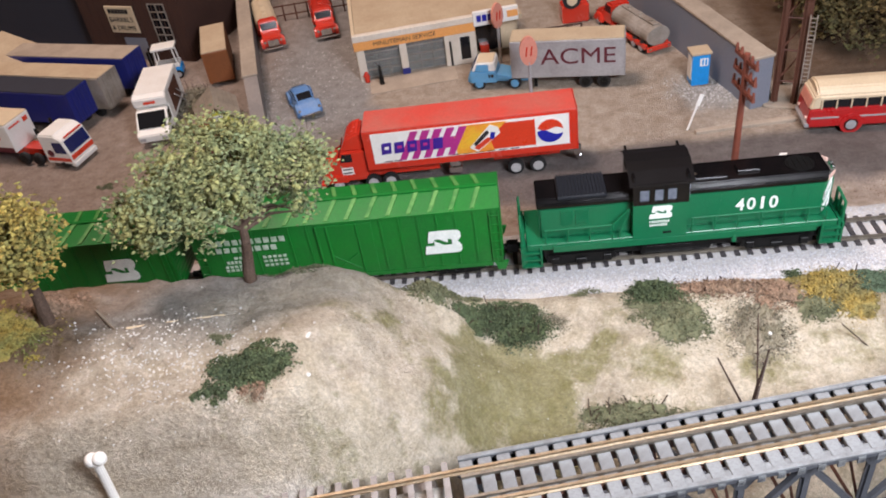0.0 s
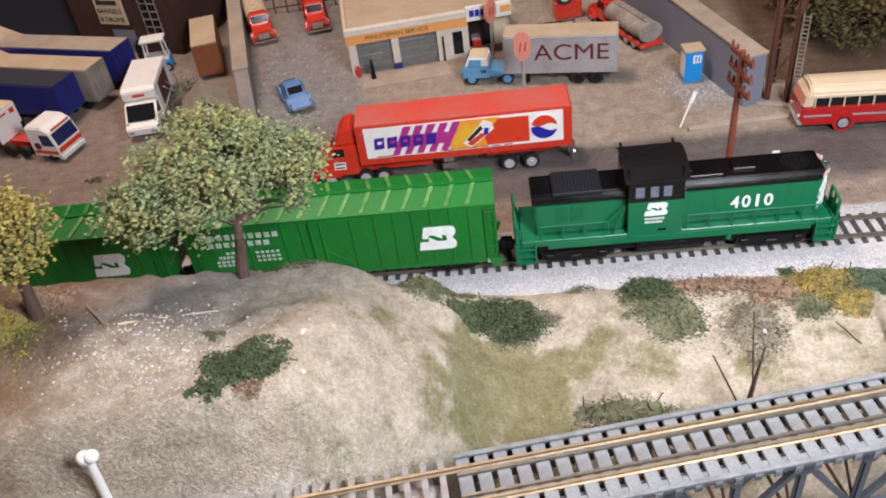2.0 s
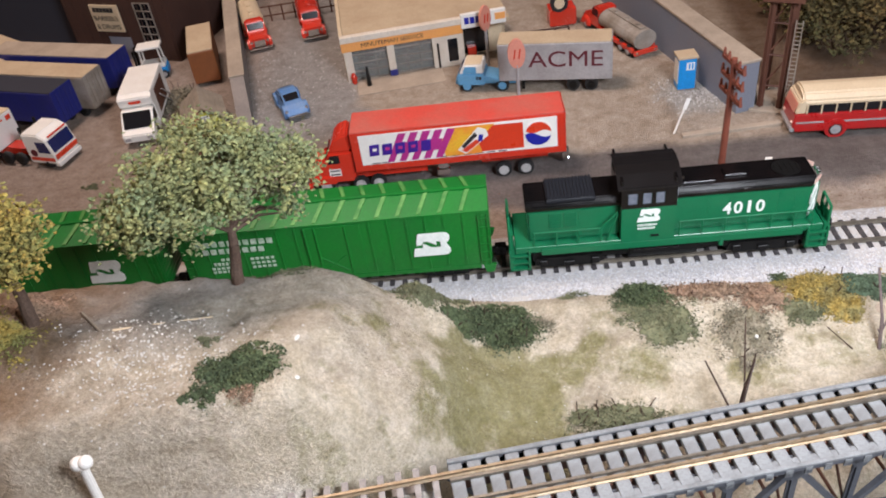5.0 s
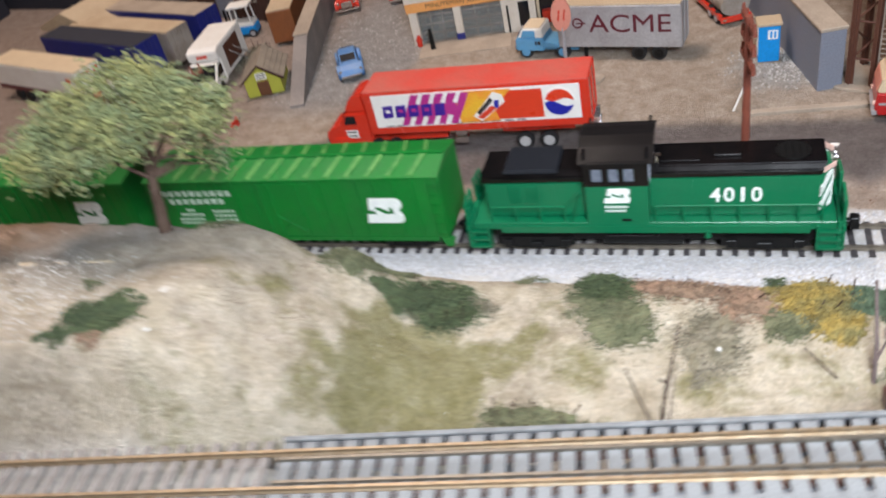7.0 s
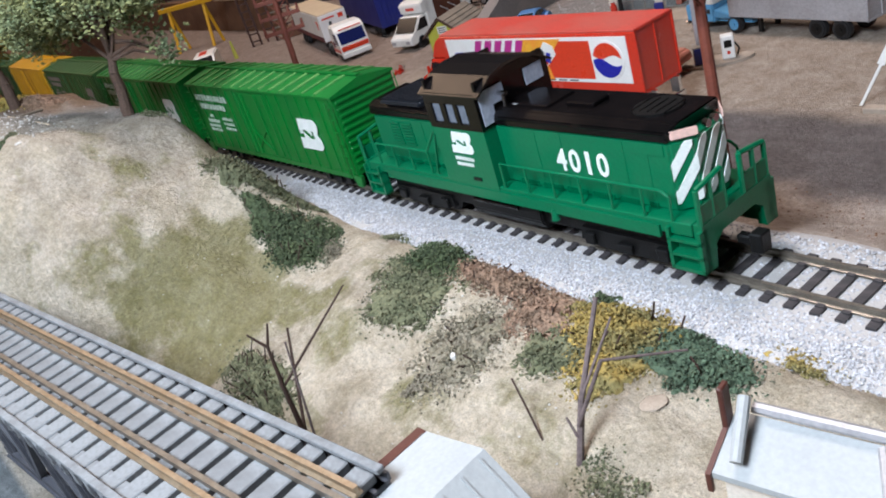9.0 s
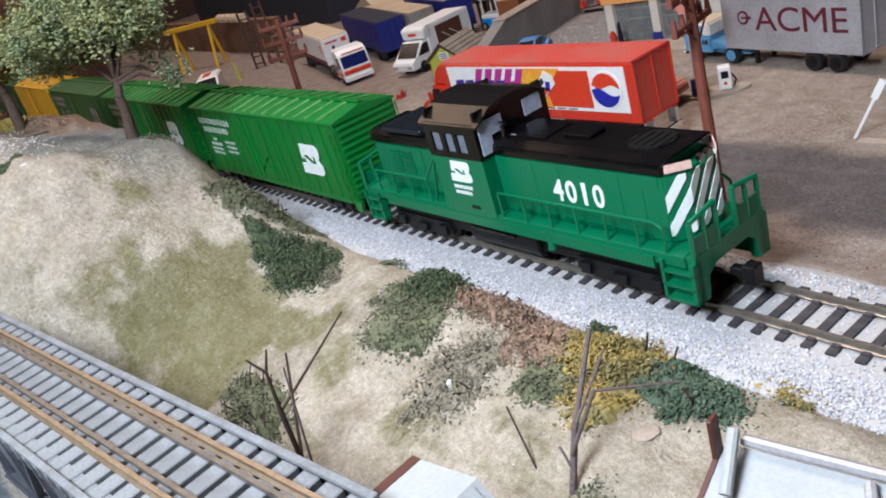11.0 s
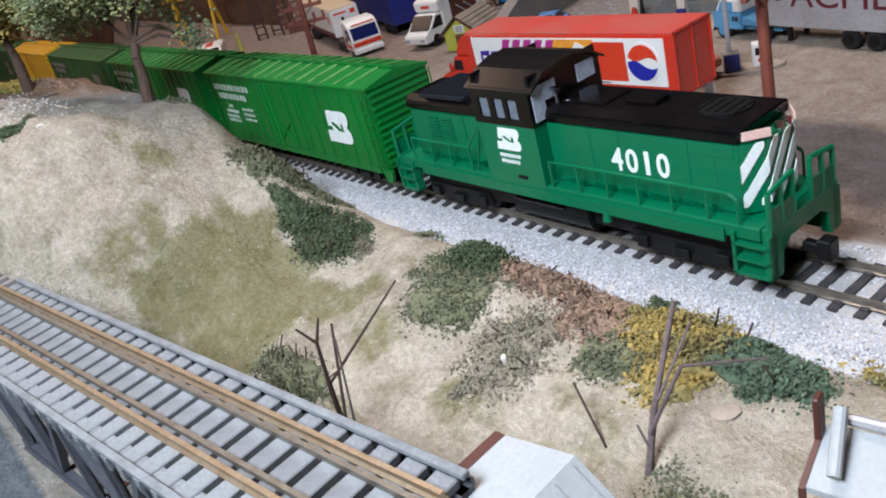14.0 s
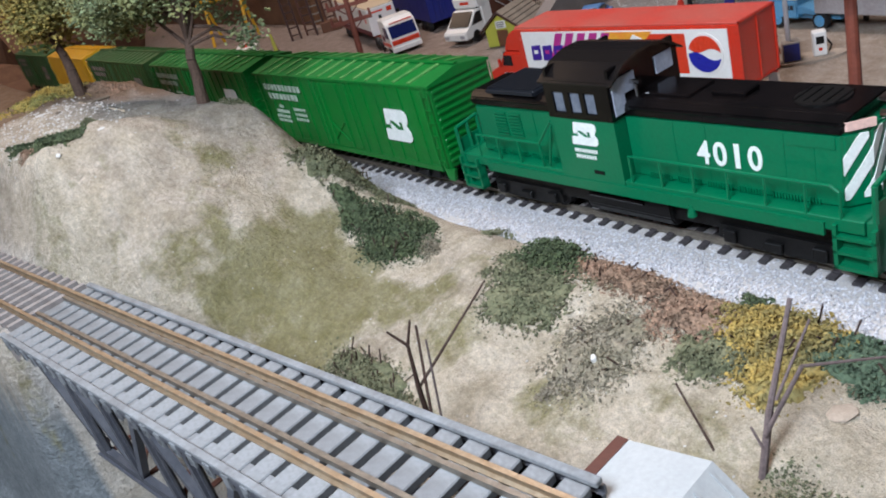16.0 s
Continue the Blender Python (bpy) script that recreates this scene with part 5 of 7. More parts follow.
def cola_truck():
    W = 0.030
    r = root("semi_truck", pose(0.0895, 0.4935, height(0.03, 0.485) + 0.0003, 0, 0, 185.6), "red semi truck with a long red soft drink trailer", "truck")
    b = van_body(r, 0.0, 0.151, W, 0.0165, 0.0490, RED, RED_DUSTY)
    y = W / 2
    part("side_panel", B((0.0055, 0.1450, y, y + 0.0004, 0.0222, 0.0464)), WHITE, b, "white side panel with plain colour blocks")

    def art(name, pts, mat, lift=0.0007):
        part(name, prism(pts, y, y + lift, "y"), mat, b)

    U = lambda a, c: (0.1450 - 0.1395 * a, 0.0222 + 0.0242 * c)
    art("red_band", [U(0.61, 0.08), U(0.83, 0.08), U(0.83, 0.92), U(0.57, 0.92), U(0.54, 0.5)], RED_INK, 0.0006)
    art("yellow_burst", [U(0.43, 0.03), U(0.62, 0.03), U(0.60, 0.45), U(0.69, 0.97), U(0.47, 0.97), U(0.42, 0.6)], YELLOW_INK, 0.0007)
    for i in range(5):
        a = 0.13 + i * 0.062
        art("magenta_stroke", [U(a, 0.04), U(a + 0.035, 0.04), U(a + 0.115, 0.96), U(a + 0.075, 0.96)], MAGENTA, 0.0008)
    art("magenta_wash", [U(0.20, 0.30), U(0.45, 0.30), U(0.47, 0.66), U(0.22, 0.66)], MAGENTA, 0.0006)
    for i in range(5):
        a = 0.045 + i * 0.066
        art("name_block", [U(a, 0.30), U(a + 0.050, 0.32), U(a + 0.056, 0.68), U(a + 0.006, 0.66)], PURPLE, 0.0011)
        if i != 4:
            art("name_block_gap", [U(a + 0.018, 0.47), U(a + 0.040, 0.47), U(a + 0.042, 0.56), U(a + 0.020, 0.56)], WHITE if i == 0 else MAGENTA, 0.0013)
    art("drink_can", [U(0.495, 0.22), U(0.535, 0.06), U(0.655, 0.62), U(0.645, 0.82), U(0.605, 0.92)], WHITE, 0.0011)
    art("can_label", [U(0.515, 0.20), U(0.540, 0.12), U(0.612, 0.44), U(0.590, 0.52)], RED_INK, 0.0013)
    art("can_lettering_bar", [U(0.515, 0.34), U(0.528, 0.26), U(0.600, 0.66), U(0.588, 0.76)], BLACK_INK, 0.0014)
    art("can_mark", [U(0.600, 0.46), U(0.622, 0.44), U(0.630, 0.66), U(0.608, 0.68)], BLUE_INK, 0.0013)
    cx, cz, R = U(0.905, 0.5)[0], U(0, 0.5)[1], 0.0096

    def arc(lo, hi, k, wave):
        pts = [(cx + R * k * math.cos(t), cz + R * k * math.sin(t)) for t in np.linspace(lo, hi, 22)]
        x0, x1 = pts[-1][0], pts[0][0]
        return pts + [(x0 + (x1 - x0) * s, pts[-1][1] + (pts[0][1] - pts[-1][1]) * s + wave * math.sin(6.283 * s)) for s in np.linspace(0.08, 0.92, 10)]

    part("round_badge", tube(bmesh.new(), (cx, y, cz), (cx, y + 0.0008, cz), R * 1.08, 32), WHITE, b, "plain round red, white and blue badge")
    part("badge_top", prism(arc(0.30, math.pi - 0.10, 0.95, 0.0014), y, y + 0.0011, "y"), RED_INK, b)
    part("badge_bottom", prism(arc(math.pi + 0.25, 2 * math.pi + 0.02, 0.95, 0.0014), y, y + 0.0011, "y"), BLUE_INK, b)
    for a in (0.05, 0.10, 0.40, 0.46, 0.52, 0.58, 0.64, 0.70):
        part("small_print_bar", B((0.1390 - 0.1395 * a, 0.1450 - 0.1395 * a, y, y + 0.0007, 0.0228, 0.0234)), BLACK_INK, b)
    part("trailer_chassis", B((0.012, 0.060, -0.008, 0.008, 0.0105, 0.0166)), RED, r)
    part("tractor_chassis", B((0.100, 0.172, -0.006, 0.006, 0.007, 0.0125)), RED, r)
    part("landing_box", B((0.083, 0.0925, y - 0.005, y - 0.0010, 0.0065, 0.0115), (0.084, 0.0915, y - 0.004, y - 0.002, 0.0115, 0.0166), bevel=0.0003), CHROME, r)
    part("rear_bumper", B((-0.0035, -0.0020, -0.012, 0.012, 0.006, 0.0085), (-0.003, 0.002, -0.010, -0.008, 0.0085, 0.0166), (-0.003, 0.002, 0.008, 0.010, 0.0085, 0.0166)), CHROME, r)
    for x in (0.0285, 0.0445, 0.1360, 0.1490):
        axle(r, x, W, 0.0060, rim=RIM)
    axle(r, 0.1745, W - 0.001, 0.0060, rim=RIM)
    cab = part("tractor_cab", prism([(0.1520, 0.0080), (0.1860, 0.0080), (0.1868, 0.0175), (0.1825, 0.0212), (0.1725, 0.0235), (0.1690, 0.0330), (0.1520, 0.0330)], -0.0128, 0.0128, "y", bevel=0.0012), RED, r)
    part("roof_fairing", prism([(0.1520, 0.0325), (0.1695, 0.0325), (0.1640, 0.0425), (0.1580, 0.0462), (0.1530, 0.0465)], -0.0115, 0.0115, "y", bevel=0.0014), RED, cab)
    part("windscreen", prism([(0.1730, 0.0242), (0.1735, 0.0242), (0.1704, 0.0322), (0.1699, 0.0322)], -0.0110, 0.0110, "y"), DARK_GLASS, cab)
    for sy in (-1, 1):
        y0, y1 = sorted((sy * 0.0127, sy * 0.0131))
        part("side_window", prism([(0.1615, 0.0245), (0.1705, 0.0245), (0.1685, 0.0310), (0.1615, 0.0310)], y0, y1), DARK_GLASS, cab)
        part("door_badge", B((0.1620, 0.1705, y0, y1, 0.0140, 0.0200)), WHITE, cab)
        part("door_badge_bars", B(*[(0.1628, 0.1697, min(y0, y1) - 0.0001, max(y0, y1) + 0.0001, z, z + 0.0011) for z in (0.0150, 0.0180)]), BLACK_INK, cab)
        y0, y1 = sorted((sy * 0.0120, sy * 0.0145))
        part("wheel_arch", prism([(0.1665, 0.0080), (0.1825, 0.0080), (0.1810, 0.0145), (0.1680, 0.0145)], y0, y1, bevel=0.0006), RED, cab)
        part("mirror", B((0.1712, 0.1720, *sorted((sy * 0.0135, sy * 0.0155)), 0.0245, 0.0290)), RED, cab)
        part("headlight", B((0.1866, 0.1873, *sorted((sy * 0.0075, sy * 0.0115)), 0.0105, 0.0140)), CHROME, cab)
    part("bumper", B((0.1850, 0.1880, -0.0135, 0.0135, 0.0035, 0.0085), bevel=0.0006), RED, cab)
    part("radiator", B((0.1866, 0.1873, -0.0060, 0.0060, 0.0095, 0.0165)), CHROME, cab)


cola_truck()


def delivery_rig():
    W = 0.0235
    r = root("semi_truck", pose(0.1330, 0.6100, 0.0003, 0, 0, 175.2), "silver lettered trailer behind a pale blue tractor", "truck")
    b = van_body(r, 0.0, 0.093, W, 0.0105, 0.0440, SILVER, TAN_ROOF)
    y = W / 2
    letters("trailer_lettering", "ACME", 0.0610, 0.0138, MAROON, b, pose(0.0375, y + 0.0001, 0.0295, 90, 0, 180), "maroon lettering ACME")
    part("trailer_badge", tube(bmesh.new(), (0.0765, y, 0.0300), (0.0765, y + 0.0003, 0.0300), 0.0042, 18), MAROON, b)
    part("trailer_badge_core", tube(bmesh.new(), (0.0765, y, 0.0300), (0.0765, y + 0.0005, 0.0300), 0.0028, 16), SILVER, b)
    part("trailer_badge_arrow", B((0.0705, 0.0775, y, y + 0.0006, 0.0294, 0.0306)), MAROON, b)
    for x in (0.0165, 0.0315):
        axle(r, x, W, 0.0056, rim=BLACK_MATT)
    part("landing_leg", B((0.072, 0.0745, -0.008, -0.006, 0.001, 0.0105), (0.072, 0.0745, 0.006, 0.008, 0.001, 0.0105)), BLACK_MATT, r)
    part("chassis", B((0.080, 0.132, -0.0055, 0.0055, 0.0055, 0.0090)), BLUE_LIGHT, r)
    part("bed_fairing", prism([(0.0890, 0.0090), (0.1090, 0.0090), (0.1090, 0.0150), (0.0950, 0.0120)], -0.0100, 0.0100, bevel=0.0005), BLUE_LIGHT, r)
    for x in (0.0910, 0.1215):
        axle(r, x, W - 0.002, 0.0056, rim=BLUE_LIGHT)
    cab = part("tractor_cab", prism([(0.1060, 0.0065), (0.1290, 0.0065), (0.1295, 0.0160), (0.1280, 0.0172), (0.1060, 0.0172)], -0.0108, 0.0108, bevel=0.0008), BLUE_LIGHT, r)
    part("cab_top", prism([(0.1065, 0.0168), (0.1275, 0.0168), (0.1235, 0.0245), (0.1075, 0.0250)], -0.0102, 0.0102, bevel=0.0008), WHITE, cab, "white upper cab")
    part("cab_roof", B((0.1085, 0.1225, -0.0088, 0.0088, 0.0245, 0.0256), bevel=0.0004), CREAM, cab)
    part("windscreen", prism([(0.1276, 0.0178), (0.1282, 0.0178), (0.1246, 0.0238), (0.1240, 0.0238)], -0.0090, 0.0090), BLUE_GLASS, cab)
    for sy in (-1, 1):
        part("side_window", prism([(0.1125, 0.0178), (0.1245, 0.0178), (0.1222, 0.0236), (0.1125, 0.0236)], *sorted((sy * 0.0101, sy * 0.0105))), BLUE_LIGHT, cab)
        part("door_number_bar", B((0.1085, 0.1108, *sorted((sy * 0.0107, sy * 0.0111)), 0.0118, 0.0146), (0.1115, 0.1130, *sorted((sy * 0.0107, sy * 0.0111)), 0.0118, 0.0146)), BLACK_INK, cab)
    part("front_bumper", B((0.1285, 0.1305, -0.0112, 0.0112, 0.0045, 0.0068), bevel=0.0004), CHROME, cab)


delivery_rig()


def cab_over(r, x0, W, h, paint, glassm, stripe, roof):
    """A flat-fronted cab ahead of x0, height h."""
    cab = part("cab", prism([(x0, 0.0045), (x0 + 0.0265, 0.0045), (x0 + 0.0275, 0.0125), (x0 + 0.0235, h - 0.004), (x0 + 0.0170, h), (x0, h)], -W / 2, W / 2, bevel=0.0008), paint, r)
    part("windscreen", prism([(x0 + 0.0268, 0.0150), (x0 + 0.0274, 0.0150), (x0 + 0.0246, h - 0.0055), (x0 + 0.0240, h - 0.0055)], -W / 2 + 0.0018, W / 2 - 0.0018), glassm, cab)
    if stripe:
        part("front_stripe", prism([(x0 + 0.0271, 0.0088), (x0 + 0.0277, 0.0088), (x0 + 0.0279, 0.0125), (x0 + 0.0270, 0.0132)], -W / 2 + 0.0010, W / 2 - 0.0010), stripe, cab)
    for sy in (-1, 1):
        ys = sorted((sy * (W / 2 - 0.0002), sy * (W / 2 + 0.0003)))
        part("side_window", prism([(x0 + 0.0125, 0.0150), (x0 + 0.0245, 0.0150), (x0 + 0.0222, h - 0.006), (x0 + 0.0125, h - 0.006)], *ys), glassm, cab)
        if stripe:
            part("side_stripe", B((x0 + 0.002, x0 + 0.026, *ys, 0.0075, 0.0105)), stripe, cab)
    part("bumper", B((x0 + 0.024, x0 + 0.029, -W / 2, W / 2, 0.0025, 0.0068), bevel=0.0006), paint, cab)
    part("cab_roof_panel", B((x0 + 0.001, x0 + 0.0165, -W / 2 + 0.001, W / 2 - 0.001, h - 0.0002, h + 0.0006), bevel=0.0003), roof, cab)
    return cab


def air_show_truck():
    W = 0.0285
    r = root("semi_truck", pose(-0.4363, 0.5563, 0.0008, 0, 0, -12.5), "white semi truck with red stripes and blue windows", "truck")
    b = van_body(r, -0.075, 0.062, W, 0.0120, 0.0385, WHITE, CREAM)
    for sy in (-1, 1):
        ys = sorted((sy * (W / 2), sy * (W / 2 + 0.0003)))
        part("trailer_stripe", B((-0.074, 0.061, *ys, 0.0120, 0.0165)), MAROON, b)
        part("trailer_mark", B((0.046, 0.053, *ys, 0.029, 0.032), (0.048, 0.051, *ys, 0.024, 0.029)), RED_INK, b)
    part("front_mark", B((0.062, 0.0624, -0.011, 0.002, 0.0330, 0.0345), (0.062, 0.0624, 0.006, 0.011, 0.0310, 0.0350)), RED_INK, b)
    cab = cab_over(r, 0.0925, W, 0.0310, WHITE, BLUE_GLASS, RED_INK, WHITE)

    part("visor_lettering_bar", B(*[(0.1157, 0.1172, -0.010 + i * 0.0022, -0.0085 + i * 0.0022, 0.0274, 0.0286) for i in range(10)]), RED_INK, cab)
    for sy in (-1, 1):
        part("door_badge", tube(bmesh.new(), (0.1000, sy * W / 2, 0.0145), (0.1000, sy * (W / 2 + 0.0005), 0.0145), 0.0032, 14), MAROON, cab)
    part("exhaust_stack", T(((0.0890, -0.009, 0.010), (0.0890, -0.009, 0.034), 0.0014), ((0.0890, 0.009, 0.010), (0.0890, 0.009, 0.034), 0.0014)), BLACK_MATT, r)
    part("chassis", B((0.030, 0.095, -0.006, 0.006, 0.006, 0.0120)), RED, r)
    for x in (-0.050, -0.035, 0.066, 0.080, 0.1090):
        axle(r, x, W, 0.0056, rim=BLACK_MATT)


air_show_truck()


def camper():
    W = 0.0285
    r = root("box_truck", pose(-0.2790, 0.6260, 0.0008, 0, 0, -78.0), "white box van with a small red badge", "truck")
    b = van_body(r, 0.0, 0.056, W, 0.0080, 0.0370, WHITE, WHITE)
    part("over_cab", prism([(0.050, 0.0240), (0.060, 0.0270), (0.061, 0.0350), (0.056, 0.0370), (0.050, 0.0370)], -W / 2, W / 2, bevel=0.0008), WHITE, b)
    part("front_badge", B((0.0606, 0.0612, -0.005, 0.005, 0.0300, 0.0322)), RED_INK, b)
    part("side_opening", B((0.012, 0.045, W / 2, W / 2 + 0.0004, 0.012, 0.033)), RUST_DARK, b)
    cab = part("cab", prism([(0.052, 0.0045), (0.0810, 0.0045), (0.0820, 0.0115), (0.0740, 0.0140), (0.0640, 0.0255), (0.052, 0.0260)], -W / 2 + 0.0008, W / 2 - 0.0008, bevel=0.0009), WHITE, r)
    part("windscreen", prism([(0.0742, 0.0146), (0.0750, 0.0146), (0.0658, 0.0252), (0.0650, 0.0252)], -W / 2 + 0.0026, W / 2 - 0.0026), DARK_GLASS, cab)
    for sy in (-1, 1):
        part("side_window", prism([(0.0580, 0.0150), (0.0715, 0.0150), (0.0640, 0.0238), (0.0580, 0.0238)], *sorted((sy * (W / 2 - 0.0009), sy * (W / 2 - 0.0004)))), DARK_GLASS, cab)
        part("headlight", B((0.0816, 0.0823, *sorted((sy * 0.007, sy * 0.0115)), 0.0068, 0.0092)), SILVER, cab)
    for x in (0.014, 0.068):
        axle(r, x, W, 0.0054, rim=BLACK_MATT)
    part("tow_frame", T(((-0.002, 0.015, 0.004), (0.03, 0.017, 0.026), 0.0006), ((0.01, 0.017, 0.004), (0.04, 0.017, 0.026), 0.0006), seg=5), SILVER, r)


camper()


def trailer(m, L, W, z0, z1, side, roof, label):
    r = root("semi_trailer", m, label, "trailer", "parked trailers")
    van_body(r, 0, L, W, z0, z1, side, roof)
    for x in (0.014, 0.029):
        axle(r, x, W, 0.0054, rim=BLACK_MATT)
    part("landing_leg", B((L * 0.75, L * 0.75 + 0.002, -W * 0.3, -W * 0.3 + 0.002, 0.0005, z0), (L * 0.75, L * 0.75 + 0.002, W * 0.3, W * 0.3 + 0.002, 0.0005, z0)), BLACK_MATT, r)
    part("door_bar", T(*[((-0.0012, y, z0 + 0.001), (-0.0012, y, z1 - 0.001), 0.0004) for y in (-W * 0.3, -W * 0.12, W * 0.12, W * 0.3)], seg=5), side, r)
    return r


trailer(pose(-0.3430, 0.5900, 0, 0, 0, 167), 0.150, 0.028, 0.0100, 0.0400, BLUE, NAVY, "dark blue semi trailer parked in the west yard")
trailer(pose(-0.3260, 0.6170, 0, 0, 0, 168), 0.150, 0.026, 0.0085, 0.0400, SILVER_DIRTY, TAN_ROOF, "dirty silver semi trailer with a tan roof")
trailer(pose(-0.3180, 0.6560, 0, 0, 0, 168), 0.150, 0.028, 0.0085, 0.0400, BLUE, CONCRETE, "dark blue semi trailer beside the silver one")
trailer(pose(-0.2600, 0.7180, 0, 0, 0, -70), 0.068, 0.0240, 0.0040, 0.0350, ORANGE_BROWN, TAN_ROOF, "orange-brown box trailer with a tan roof")

bm = tube(bmesh.new(), (0, 0, 0.012), (0.05, 0, 0.012), 0.0115, 24)
bmesh.ops.bevel(bm, geom=[e for e in bm.edges if abs(e.verts[0].co.x - e.verts[1].co.x) < 1e-6], offset=0.003, segments=2, affect="EDGES")
w = root("storage_tank", pose(-0.300, 0.800, 0.0, 0, 0, -70), "grey cylindrical storage tank behind the brown trailer", "tank")
part("tank_shell", bm, SILVER, w, smooth=False)
part("tank_saddle", B((0.008, 0.012, -0.010, 0.010, 0, 0.004), (0.038, 0.042, -0.010, 0.010, 0, 0.004)), RUST_DARK, w)


def tanker(m, tankmat, label, L=0.060):
    r = root("tanker_truck", m, label, "truck", "red tankers")
    bm = bmesh.new()
    prof = [(0.0112 * math.cos(t), 0.0165 + 0.0085 * math.sin(t)) for t in np.linspace(0, 2 * math.pi, 21)[:-1]]
    prism(prof, 0.0, L, "x", bm=bm)
    t = part("tank", bm, tankmat, r)
    for x in (0.001, L * 0.34, L * 0.67, L - 0.001):
        part("tank_band", prism([(y * 1.03, 0.0165 + (z - 0.0165) * 1.03) for y, z in prof], x - 0.0005, x + 0.0005, "x"), tankmat, t)
    part("catwalk", B((0.004, L - 0.004, -0.0030, 0.0030, 0.0250, 0.0262), bevel=0.0002), tankmat, t)
    for k in range(3):
        part("hatch", tube(bmesh.new(), (L * (0.2 + 0.3 * k), 0, 0.0262), (L * (0.2 + 0.3 * k), 0, 0.0275), 0.0022, 10), tankmat, t)
    for sy in (-1, 1):
        part("side_skirt", B((0.002, L - 0.002, *sorted((sy * 0.0090, sy * 0.0118)), 0.0050, 0.0095), bevel=0.0006), RED, r)
    part("rear_bumper", B((-0.002, 0.0, -0.0118, 0.0118, 0.0040, 0.0085), bevel=0.0004), RED, r)
    part("rear_lamp", B((-0.0024, -0.002, -0.0105, -0.0080, 0.0058, 0.0074), (-0.0024, -0.002, 0.0080, 0.0105, 0.0058, 0.0074)), CHROME, r)
    cab = part("cab", prism([(L + 0.002, 0.0050), (L + 0.030, 0.0050), (L + 0.0310, 0.0125), (L + 0.0280, 0.0158), (L + 0.0170, 0.0168), (L + 0.0140, 0.0240), (L + 0.0110, 0.0255), (L + 0.002, 0.0255)], -0.0095, 0.0095, bevel=0.0016), RED, r)
    for sy in (-1, 1):
        part("fender", prism([(L + 0.016, 0.0040), (L + 0.031, 0.0040), (L + 0.0300, 0.0100), (L + 0.0260, 0.0125), (L + 0.0190, 0.0115)], *sorted((sy * 0.0085, sy * 0.0122)), bevel=0.0010), RED, cab)
        part("headlight", tube(bmesh.new(), (L + 0.0300, sy * 0.0080, 0.0110), (L + 0.0318, sy * 0.0080, 0.0110), 0.0013, 10), CHROME, cab)
        part("side_window", prism([(L + 0.0040, 0.0172), (L + 0.0150, 0.0172), (L + 0.0130, 0.0238), (L + 0.0040, 0.0238)], *sorted((sy * 0.0094, sy * 0.0098))), DARK_GLASS, cab)
    part("windscreen", prism([(L + 0.0168, 0.0176), (L + 0.0174, 0.0176), (L + 0.0148, 0.0240), (L + 0.0142, 0.0240)], -0.0082, 0.0082), DARK_GLASS, cab)
    part("grille", B((L + 0.0308, L + 0.0316, -0.0055, 0.0055, 0.0060, 0.0122), bevel=0.0003), CHROME, cab)
    part("front_bumper", B((L + 0.0312, L + 0.0332, -0.0120, 0.0120, 0.0030, 0.0055), bevel=0.0005), CHROME, cab)
    for x in (0.010, 0.022, L + 0.0235):
        axle(r, x, 0.0240, 0.0054)
    return r


tanker(pose(0.1650, 0.6560, 0, 0, 0, 117), SILVER_DIRTY, "red tanker truck with a dirty silver tank")
tanker(pose(-0.2390, 0.8060, 0, 0, 0, -67), CREAM, "red tanker truck with a cream tank facing the drive")
tanker(pose(-0.1800, 0.8260, 0, 0, 0, -72), RED, "all red tanker truck facing the drive")
w = root("red_pump_unit", pose(0.0950, 0.742, 0, 0, 0, 10), "red pump unit with a dark wheel by the tanker", "pump")
part("pump_case", B((-0.013, 0.013, -0.009, 0.009, 0.0, 0.018), bevel=0.0015), RED, w)
part("pump_wheel", tube(bmesh.new(), (-0.004, -0.011, 0.024), (-0.004, -0.007, 0.024), 0.0085, 18), TYRE, w)
part("pump_hub", tube(bmesh.new(), (-0.004, -0.0118, 0.024), (-0.004, -0.0108, 0.024), 0.0050, 14), CREAM, w)


